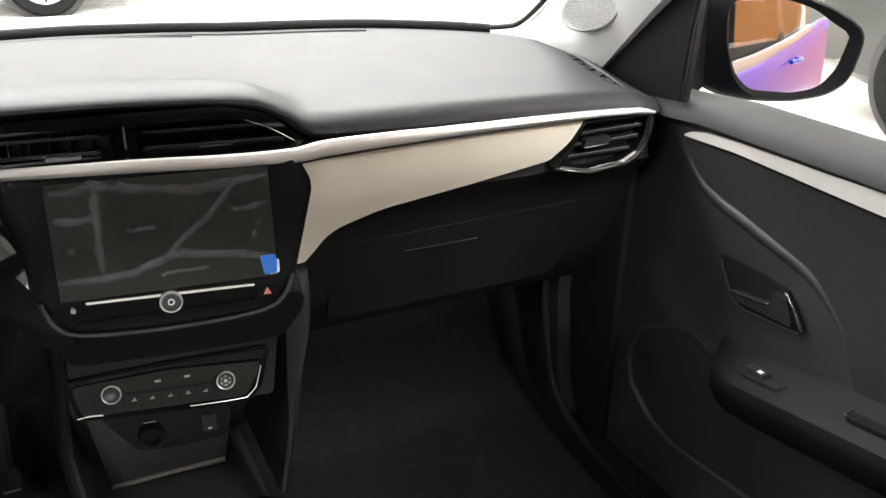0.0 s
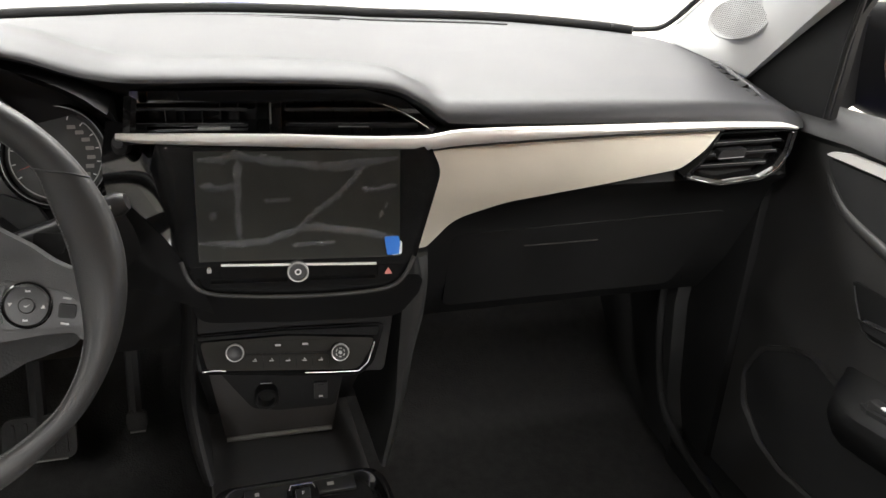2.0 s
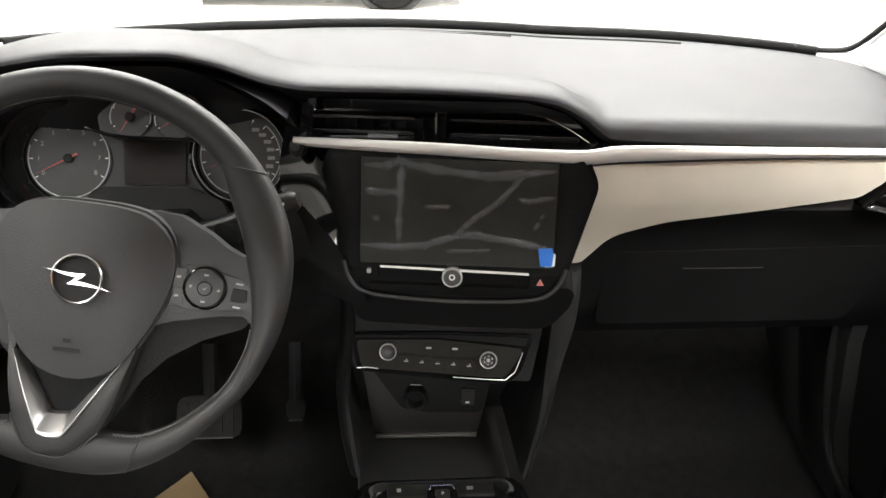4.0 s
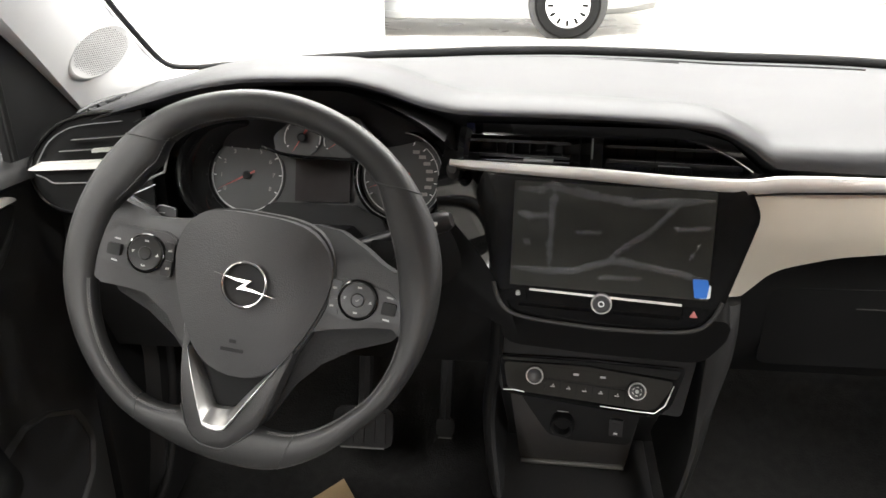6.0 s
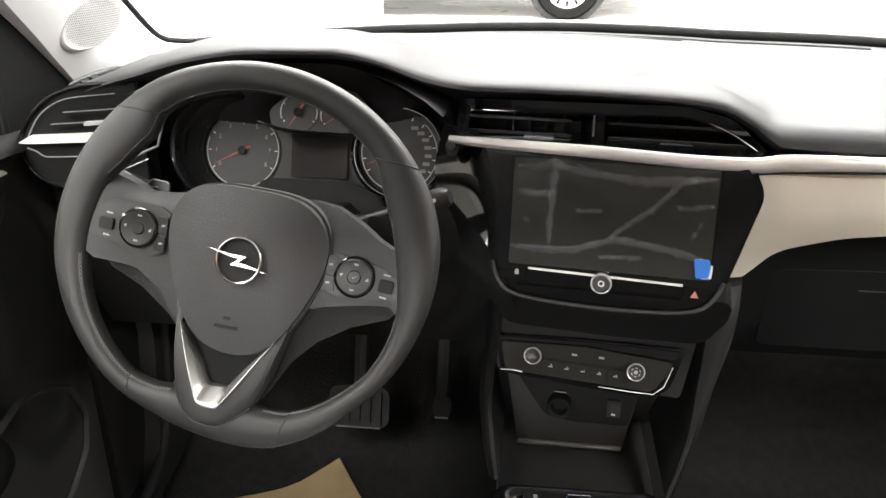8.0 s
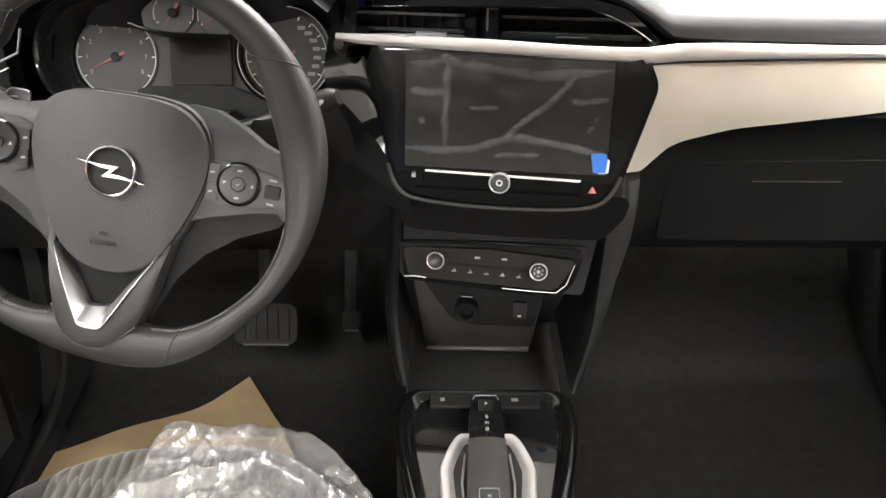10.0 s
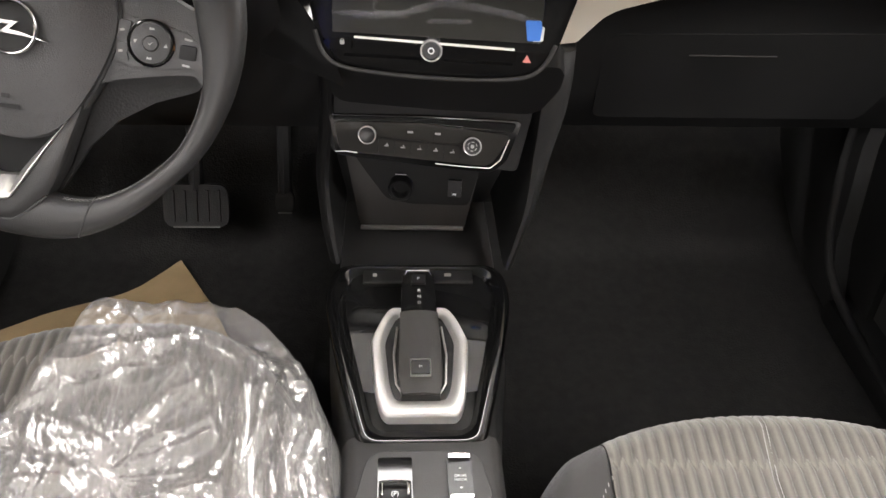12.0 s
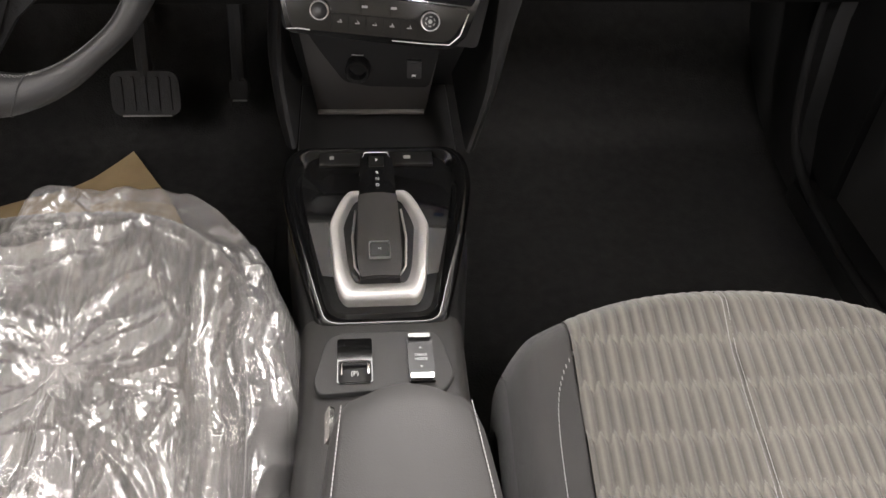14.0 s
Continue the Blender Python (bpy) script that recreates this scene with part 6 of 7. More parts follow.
def seat(name, cx, front, zt, label, sweep, power, outer=None):
    """A seat cushion: ribbed centre panel between two side bolsters."""
    s = thing(name, cx, front - 0.3, 0.24, label, "seat", "front seats")

    def swept(q):
        """How far the front edge falls back towards its corners."""
        return (outer if outer and q < 0 else sweep) * abs(q) ** power

    def top(q, t):
        """Place at q across (-1 to 1) and t metres back from the front edge."""
        y0 = front - swept(q)
        w = 0.230 + 0.010 * min(1, t / 0.3)
        roll = 0.045
        if t < roll:
            a = t / roll * math.pi / 2
            y, z = y0 - 0.04 * (1 - math.cos(a)) , zt - 0.05 * (1 - math.sin(a))
        else:
            y, z = y0 - 0.04 - (t - roll), zt - 0.20 * (t - roll)
        z += 0.030 * max(0, (abs(q) - 0.74) / 0.26) ** 1.0 * min(1, t / 0.3) - 0.035 * max(0, (abs(q) - 0.86) / 0.14) ** 2
        return Vector((cx + q * w, y, z))

    def sheet(q0, q1, nq, nt, depth, relief=None, t1=0.62):
        rows = []
        for j in range(nt + 1):
            t = t1 * j / nt
            row = []
            for i in range(nq + 1):
                q = q0 + (q1 - q0) * i / nq
                p = top(q, t)
                if relief:
                    p.z += relief(q * 0.235, t)
                row.append(p)
            rows.append(row)
        bm = loft(rows, closed=False, caps=False)
        return bm

    def weave(u, t):
        """Row and place across the rib: rows of ribs whose pointed ends interlock."""
        base = (t + swept(u / 0.235) - 0.087) / 0.0495
        j = round(base)
        tooth = 0.26 * (fold(u / 0.0135) - 0.5)
        off = base - j + (tooth if (j - 1) % 2 == 0 else -tooth)
        k = j if off >= 0 else j - 1
        x = u / 0.0135 + 0.5 * (k % 2)
        return abs(off), x - math.floor(x)

    def ribs(u, t):
        off, x = weave(u, t)
        h = 0.0030 * (1 - abs(math.cos(math.pi * x)) ** 3) * min(1, 0.1 + t / 0.06)
        seam = -0.003 * math.exp(-((u - 0.0066 + 0.0113 * min(1, t / 0.1)) / 0.003) ** 2)
        return h * (0.5 + 0.5 * min(1, 7 * off)) + seam

    def pale(u, t):
        """Share of the paler tone: more on one rib shoulder and on the teeth where two rows meet, less at the groove.
        """
        off, x = weave(u, t)
        teeth = max(0.0, 1 - off / 0.16)
        return 0.25 + 0.6 * max(0, 1 - abs(x - 0.35) / 0.30) ** 1.2 + 0.18 * teeth - 0.40 * max(0, 1 - abs(x - 0.9) / 0.16) * (1 - 0.5 * teeth)

    edge = 0.72
    panel = part("centre_panel", sheet(-edge, edge, 320, 280, 0.02, ribs), M_FABRIC, s, "pale grey ribbed woven fabric")
    tones = panel.data.attributes.new("rib_tone", "FLOAT", "POINT")
    tones.data.foreach_set("value", [pale((-edge + 2 * edge * i / 320) * 0.235, 0.62 * j / 280) for j in range(281) for i in range(321)])
    for sx in (-1, 1):
        part("bolster", sheet(sx * edge, sx * 1.0, 24, 60, 0.02, lambda u, t: -0.0015 * math.exp(-((abs(u) - edge * 0.235) / 0.003) ** 2)), M_FABRIC_DARK, s, "dark grey side bolster")
        side = []
        for j in range(41):
            p = top(sx, 0.62 * j / 40)
            side.append([p, p + Vector((sx * 0.004, 0, -0.02)), p + Vector((sx * 0.002, 0, -0.08)), Vector((p.x - sx * 0.02, p.y, 0.26))])
        part("side", loft(side, closed=False, caps=False), M_FABRIC_DARK, s)
        bm = bmesh.new()
        for i in range(110):
            t = 0.065 + 0.53 * i / 110
            q = sx * (0.835 - 0.115 * math.exp(-(t - 0.065) * 42))
            tube([top(q, t) + Vector((0, 0, 0.0006)), top(q, t + 0.0040) + Vector((0, 0, 0.0005))], 0.0005, 4, bm=bm)
        part("stitching", bm, M_THREAD, s, "pale stitching")["kind"] = "stuff"
    bm = bmesh.new()
    for dq in (-0.010, 0.010):
        for i in range(130):
            t = 0.02 + 0.58 * i / 130
            q = 0.028 - 0.048 * min(1, t / 0.1) + dq
            tube([top(q, t) + Vector((0, 0, 0.0010)), top(q, t + 0.0036) + Vector((0, 0, 0.0010))], 0.00045, 4, bm=bm)
    part("stitching", bm, M_THREAD, s, "pale double seam")["kind"] = "stuff"
    frontal = []
    for i in range(41):
        p = top(-1 + i / 20, 0)
        frontal.append([p, p + Vector((0, -0.004, -0.03)), Vector((p.x, p.y - 0.03, 0.26))])
    part("front", loft(frontal, closed=False, caps=False), M_FABRIC_DARK, s)
    return s


seat("car_seat", 0.335, -0.258, 0.462, "grey woven fabric passenger seat with stitched ribs", 0.075, 2.3)
seat("car_seat", -0.335, -0.090, 0.448, "grey fabric driver seat under clear plastic wrap", 0.24, 2.8, 0.11)


def ripple(u, v, seed):
    """Smooth gradient noise over two arrays, about -0.7 to 0.7."""
    turn = np.array([random.Random(seed * 4099 + i).uniform(0, 6.2832) for i in range(4096)]).reshape(64, 64)
    iu, iv = np.floor(u).astype(int), np.floor(v).astype(int)
    fu, fv = u - iu, v - iv

    def corner(du, dv):
        a = turn[(iu + du) % 64, (iv + dv) % 64]
        return np.cos(a) * (fu - du) + np.sin(a) * (fv - dv)
    su, sv = fu * fu * (3 - 2 * fu), fv * fv * (3 - 2 * fv)
    low = corner(0, 0) * (1 - su) + corner(1, 0) * su
    high = corner(0, 1) * (1 - su) + corner(1, 1) * su
    return low * (1 - sv) + high * sv


def creases(u, v, seed):
    """Sharp ridges along the zero lines of the noise, soft hollows between."""
    return np.maximum(0, 1 - 2.6 * np.abs(ripple(u, v, seed))) ** 1.5


def wrap():
    """Loose clear bag over the driver seat: long folds that run out from gathered spots, smooth sheets between, fine crinkle in patches."""
    w = thing("plastic_wrap", -0.30, -0.35, 0.44, "crumpled clear plastic wrap over the driver seat", "plastic wrap")
    nx, ny = 420, 480
    t = np.linspace(0, 1, ny + 1)
    y = -0.086 - 0.70 * t
    right = np.array([smooth_keys([(0.0, -0.240), (0.025, -0.222), (0.105, -0.165), (0.21, -0.115), (0.32, -0.088), (0.41, -0.084), (0.53, -0.094), (1.0, -0.10)], q)[0] for q in t])
    left = np.array([smooth_keys([(0.0, -0.345), (0.013, -0.360), (0.041, -0.392), (0.126, -0.407), (0.19, -0.418), (0.4, -0.48), (1.0, -0.56)], q)[0] for q in t])
    s = np.linspace(0, 1, nx + 1)
    x = left[:, None] + (right - left)[:, None] * s[None, :]
    y = np.repeat(y[:, None], nx + 1, 1)
    bend_x, bend_y = 0.012 * ripple(x * 16, y * 16, 11), 0.012 * ripple(x * 16, y * 16, 12)
    px, py = x + bend_x, y + bend_y

    def fan(cx, cy, lobes, seed):
        r, a = np.hypot(px - cx, py - cy) + 1e-4, np.arctan2(py - cy, px - cx)
        return creases(a * lobes + 40, r * 6, seed) * np.minimum(1, r / 0.15)
    lower, upper = fan(-0.315, -0.335, 1.6, 1), fan(-0.262, -0.175, 1.5, 2)
    near = 1 / (1 + np.exp((y + 0.25) / 0.02))
    field = lower * near + upper * (1 - near)
    fine_field = fan(-0.315, -0.335, 3.4, 3) * near + fan(-0.262, -0.175, 3.2, 4) * (1 - near)
    strip = creases(px * 22, py * 2.2, 5)
    fine_strip = creases(px * 46, py * 4.5, 6)
    edge = 1 / (1 + np.exp(-(x + 0.205) / 0.012)) * near
    h = 0.012 * (field * (1 - edge) + strip * edge) + 0.0036 * (fine_field * (1 - edge) + fine_strip * edge)
    patch = np.clip(0.50 + 1.9 * ripple(x * 11, y * 11, 7), 0, 1)
    h += patch * (0.0046 * creases(px * 30, py * 21, 8) + 0.0013 * creases(px * 80, py * 62, 9)) + 0.006 * creases(px * 15, py * 10, 13) + 0.008 * ripple(x * 9, y * 9, 10)
    # the longest folds: both ends, height, half width
    for x0, y0, x1, y1, top, half in ((-0.263, -0.183, -0.219, -0.270, 0.012, 0.007), (-0.300, -0.384, -0.224, -0.468, 0.014, 0.008), (-0.262, -0.358, -0.200, -0.466, 0.014, 0.007),
                                      (-0.420, -0.270, -0.335, -0.299, 0.012, 0.008), (-0.410, -0.320, -0.345, -0.330, 0.014, 0.009), (-0.300, -0.279, -0.255, -0.232, 0.012, 0.007),
                                      (-0.263, -0.157, -0.163, -0.226, 0.012, 0.008), (-0.196, -0.262, -0.174, -0.471, 0.016, 0.007), (-0.153, -0.255, -0.134, -0.473, 0.018, 0.008),
                                      (-0.103, -0.323, -0.092, -0.399, 0.012, 0.006), (-0.089, -0.403, -0.118, -0.474, 0.012, 0.007), (-0.400, -0.215, -0.280, -0.172, 0.014, 0.010)):
        n = math.hypot(x1 - x0, y1 - y0)
        cx, cy = (x1 - x0) / n, (y1 - y0) / n
        u = (px - (x0 + x1) / 2) * cx + (py - (y0 + y1) / 2) * cy
        v = -(px - (x0 + x1) / 2) * cy + (py - (y0 + y1) / 2) * cx
        h += top * np.exp(-np.abs(v) / (0.7 * half)) * np.exp(-((u / (0.6 * n)) ** 4))
    t2, s2 = t[:, None], s[None, :]
    e = np.maximum(0, 1 - t2 / 0.06) ** 2 * 0.050 + np.maximum(0, (s2 - 0.93) / 0.07) ** 2 * 0.060 + np.maximum(0, (0.05 - s2) / 0.05) ** 2 * 0.010
    z = 0.472 - 0.15 * np.maximum(0, -0.12 - y) + 0.010 * np.exp(-(((x + 0.14) / 0.06) ** 2)) + h - e
    rows = [[Vector((a, b, c)) for a, b, c in zip(ra, rb, rc)] for ra, rb, rc in zip(x.tolist(), y.tolist(), z.tolist())]
    part("sheet", loft(rows, closed=False, caps=False), M_WRAP, w)


wrap()

# ---- doors ----
def door(sx):
    """A front door card with belt rail, trim, handle, armrest and pocket; sx is 1 for the passenger side."""
    d = thing("front_door_card", sx * 0.74, -0.4, 0.25, "black car door lining with silver trim and chrome handle", "door lining", "front doors")
    m = Matrix(((0, 0, -sx, sx * 0.712), (1, 0, 0, 0), (0, 1, 0, 0), (0, 0, 0, 1)))
    part("card", slab(fillet([(-1.25, 0.24), (0.12, 0.24), (0.14, 0.5), (0.115, 0.80), (0.085, 0.87), (-1.25, 0.87)], 0.03), 0.06, m, 0.008, 0.025, lambda u, v: 0.012 * math.exp(-((u - 0.02) / 0.06) ** 2 - ((v - 0.59) / 0.04) ** 2)), M_DOOR, d, "black grained door card")
    rings = []
    for i in range(31):
        y = 0.10 - 1.35 * i / 30
        f = min(1, i / 3)
        z = 0.893 - 0.010 * (1 - f)
        rings.append([Vector((sx * x, y, zz)) for x, zz in ((0.80, z - 0.004), (0.770, z), (0.745, z - 0.001), (0.722, z - 0.007), (0.706, z - 0.018), (0.702, z - 0.026), (0.714, z - 0.036), (0.80, z - 0.036))])
    part("belt_rail", loft(rings), M_RAIL, d, "dark grey soft window rail")
    part("silver_trim", slab(fillet([(0.006, 0.843), (-0.006, 0.850), (-0.035, 0.8565), (-0.09, 0.8590), (-0.31, 0.8620), (-1.2, 0.864), (-1.2, 0.838), (-0.31, 0.838), (-0.09, 0.8455)], [0.004, 0.01, 0.02, 0.1, 0.1, 0, 0, 0.1, 0.1]), 0.012, m @ pose(0, 0, 0.007), 0.005), M_SILVER, d, "satin silver trim")
    part("insert", slab(fillet([(0.004, 0.838), (-0.008, 0.822), (-0.049, 0.788), (-0.147, 0.763), (-0.243, 0.738), (-0.298, 0.690), (-0.33, 0.62), (-1.2, 0.62), (-1.2, 0.834), (-0.31, 0.834), (-0.09, 0.841)], [0.004, 0.01, 0.06, 0.3, 0.08, 0.06, 0.01, 0, 0, 0.1, 0.1]), 0.012, m @ pose(0, 0, 0.003), 0.005), M_INSERT, d, "dark grey padded insert")
    ridge = [(0, 0.014, 0.842), (0.12, 0.002, 0.818), (0.28, -0.043, 0.779), (0.5, -0.142, 0.753), (0.7, -0.240, 0.727), (0.84, -0.290, 0.684), (1.0, -0.322, 0.615)]
    part("insert_ridge", tube([m @ Vector((*smooth_keys(ridge, i / 40), -0.009)) for i in range(41)], lambda s: 0.004 + 0.008 * math.sin(math.pi * s), 10), M_DOOR, d, "soft ridge round the insert")
    h = part("handle_bowl", slab(fillet([(-0.092, 0.703), (-0.104, 0.690), (-0.131, 0.650), (-0.150, 0.645), (-0.240, 0.654), (-0.248, 0.660), (-0.216, 0.700), (-0.17, 0.705)], 0.008), 0.004, m @ pose(0, 0, 0.0035)), M_SAIL, d, "dark handle recess")
    part("bowl_rim", tube([m @ Vector(p) for p in ((-0.100, 0.698, 0.005), (-0.106, 0.686, 0.005), (-0.132, 0.649, 0.006), (-0.150, 0.644, 0.006), (-0.243, 0.654, 0.006), (-0.249, 0.660, 0.007), (-0.232, 0.684, 0.008), (-0.217, 0.699, 0.008))], 0.0018, 8), M_DARK, h, "dark rim")
    part("chrome_edge", tube([m @ Vector(p) for p in ((-0.246, 0.662, 0.009), (-0.232, 0.685, 0.010), (-0.216, 0.700, 0.010))], 0.0015, 8), M_CHROME, h, "bright chrome edge")
    part("lever", slab(fillet([(-0.128, 0.665), (-0.140, 0.654), (-0.235, 0.660), (-0.222, 0.690), (-0.200, 0.694), (-0.197, 0.675)], 0.004), 0.008, m @ pose(0, 0, 0.012), 0.003), M_BUTTON, h, "door lever")
    part("lever_edge", tube([m @ Vector(p) for p in ((-0.129, 0.665, 0.0135), (-0.165, 0.6695, 0.0135), (-0.197, 0.6745, 0.0135))], 0.0013, 8), M_CHROME, h, "chrome lever edge")
    rings = []
    for i in range(31):
        s = i / 30
        y = -0.120 - 0.95 * s
        f = math.sqrt(max(0, 1 - max(0, 1 - s * 10) ** 2))
        w = 0.012 + 0.052 * f
        z = 0.560 + 0.072 * min(1, s * 2.2)
        rings.append([Vector((sx * (0.716 - q * w), y, z + dz)) for q, dz in ((-0.1, 0.030), (0.25, 0.022), (0.45, 0.012), (0.85, 0.004), (0.98, -0.004), (1.0, -0.014), (0.96, -0.026), (0.6, -0.060), (-0.1, -0.10))])
    part("armrest", loft(rings), M_DOORARM, d, "black door armrest")
    along = Matrix(((0, -sx, 0, 0), (1, 0, 0, 0), (0, 0, 1, 0), (0, 0, 0, 1)))
    sw = part("switch_panel", slab(fillet([(0.042, 0.006), (0.020, 0.015), (-0.030, 0.014), (-0.034, -0.012), (0.016, -0.012)], 0.004), 0.006, Matrix.Translation((sx * 0.680, -0.230, 0.5895)) @ pose(0, 0, 0, -9.5) @ along, 0.001), M_BUTTON, d, "window switch panel")
    part("rocker", box(sx * 0.680 - 0.008, sx * 0.680 + 0.008, -0.232, -0.202, 0.5705, 0.5950, 0.003), M_BLACK, sw)
    # the rocker's glint, painted as a small white block
    part("rocker_glint", box(sx * 0.676 - 0.003, sx * 0.676 + 0.003, -0.228, -0.221, 0.5945, 0.5965, 0.0008), M_MARK, sw, "white block painted as the switch's glint")
    part("pull_cup", slab(rect(-0.075, 0.095, -0.012, 0.020, 0.008), 0.004, Matrix.Translation((sx * 0.690, -0.445, 0.6275)) @ pose(0, 0, 0, -9.5) @ along), M_SAIL, d, "dark pull cup")
    part("cup_rim", tube([Matrix.Translation((sx * 0.690, -0.445, 0.6275)) @ pose(0, 0, 0, -9.5) @ along @ Vector(p) for p in ((0.090, 0.021, 0.001), (0.097, 0.014, 0.001), (0.098, -0.006, 0.001), (0.092, -0.0135, 0.0), (-0.07, -0.0135, 0.0))], 0.0016, 8), M_DOOR, d, "rounded edge of the pull cup")
    pk = fillet([(-0.075, 0.562), (-0.031, 0.554), (0.030, 0.520), (0.056, 0.465), (0.040, 0.415), (-0.011, 0.380), (-0.067, 0.367), (-0.185, 0.378), (-0.40, 0.40), (-0.9, 0.40), (-0.9, 0.53), (-0.3, 0.53), (-0.12, 0.55)], 0.03)
    part("pocket_rim", band([(u + (0.006 if u > -0.3 else 0), v + (0.006 if v > 0.47 else -0.006)) for u, v in pk], pk, m, 0.009, 0.005, 0.004), M_DOOR, d, "rounded pocket rim")
    part("pocket", slab(pk, 0.004, m @ pose(0, 0, 0.002), 0.0), M_INSERT, d, "dark door pocket")
    # black corner panel and window frame ahead of the side window
    m2 = Matrix(((0, 0, -sx, sx * 0.722), (1, 0, 0, 0), (0, 1, 0, 0), (0, 0, 0, 1)))
    part("corner_panel", slab([(0.030, 0.875), (0.26, 0.875), (0.235, 0.91), (0.16, 0.985), (0.05, 1.09), (-0.08, 1.19), (-0.12, 1.17), (0.0, 1.06), (0.022, 1.02)], 0.010, m2, 0.002), M_SAIL, d, "black window corner panel")
    part("window_seal", tube([(sx * 0.715, 0.030, 0.885), (sx * 0.714, 0.024, 0.98), (sx * 0.712, 0.012, 1.05)], 0.004, 8), M_SAIL, d, "black window channel")
    return d


door(1)
door(-1)

# ---- windscreen pillars with tweeter grilles ----
def pillar(sx):
    p = thing("windscreen_pillar", sx * 0.69, 0.3, 0.9, "light grey windscreen pillar trim with round tweeter grille", "pillar trim", kind="structure")
    low = [(0.0, 0.716, 0.215, 0.895), (0.25, 0.706, 0.10, 0.998), (0.5, 0.694, 0.0, 1.080), (0.75, 0.668, -0.12, 1.172), (1.0, 0.618, -0.35, 1.345)]
    high = [(0.0, 0.600, 0.438, 0.928), (0.05, 0.652, 0.436, 0.923), (0.10, 0.680, 0.420, 0.927), (0.16, 0.690, 0.390, 0.945), (0.3, 0.691, 0.31, 1.005), (0.5, 0.685, 0.19, 1.10), (0.75, 0.652, 0.05, 1.215), (1.0, 0.600, -0.15, 1.375)]
    rings = []
    for i in range(33):
        s = i / 32
        a, b = Vector(smooth_keys(low, s)), Vector(smooth_keys(high, max(s, 0.085)))
        ring = [Vector((a.x + 0.03, a.y, a.z))]
        for j in range(9):
            q = j / 8
            c = a + (b - a) * q
            c.x -= 0.010 * math.sin(math.pi * q) ** 0.8
            ring.append(c)
        ring.append(Vector((b.x + 0.03, b.y + 0.02, b.z + 0.01)))
        rings.append([Vector((sx * v.x, v.y, v.z)) for v in ring])
    part("trim", loft(rings), M_PILLAR, p, "light grey pillar cover")
    part("glass_edge", tube([(sx * (x - 0.004), y + 0.004, z + 0.004) for _, x, y, z in [(0, *smooth_keys(high, i / 48)) for i in range(49)]], 0.0045, 8), M_BLACK, p, "black windscreen edge")
    n = Vector((-sx * 0.90, -0.40, -0.08)).normalized()
    c = Vector((0.679, 0.208, 0.9868)) if sx > 0 else Vector((-0.679, 0.204, 0.9900))
    m = Matrix.Translation(c) @ n.to_track_quat("Z", "Y").to_matrix().to_4x4()
    oval = [(0.048 * math.cos(a - 0.25), 0.0315 * math.sin(a) + 0.004 * math.cos(a)) for a in (2 * math.pi * i / 40 for i in range(40))]
    mound = [[m @ Vector((u * k, v * k, n)) for u, v in oval] for k, n in ((1.26, -0.020), (1.20, -0.011), (1.13, -0.003), (1.07, 0.0020), (1.02, 0.0030), (0.99, 0.0024), (0.5, 0.0036), (0.02, 0.0042))]
    pod = part("tweeter_pod", loft(mound), M_PILLAR, p, "light grey tweeter pod")
    bm = bmesh.new()
    for i in range(-18, 19):
        for j in range(-15, 16):
            u, v = i * 0.0031 + (j % 2) * 0.00155, j * 0.0029
            if (u / 0.0450) ** 2 + ((v - 0.1 * u) / 0.0300) ** 2 < 1:
                lift = 0.0050 - 0.0018 * ((u / 0.048) ** 2 + (v / 0.034) ** 2)
                bm.faces.new([bm.verts.new(m @ Vector((u + 0.0009 * math.cos(q), v + 0.0009 * math.sin(q), lift))) for q in (math.pi * k / 3 for k in range(6))])
    part("grille_hole", bm, M_HOLE, pod, "rows of fine dark grille holes")["kind"] = "stuff"


pillar(1)
pillar(-1)

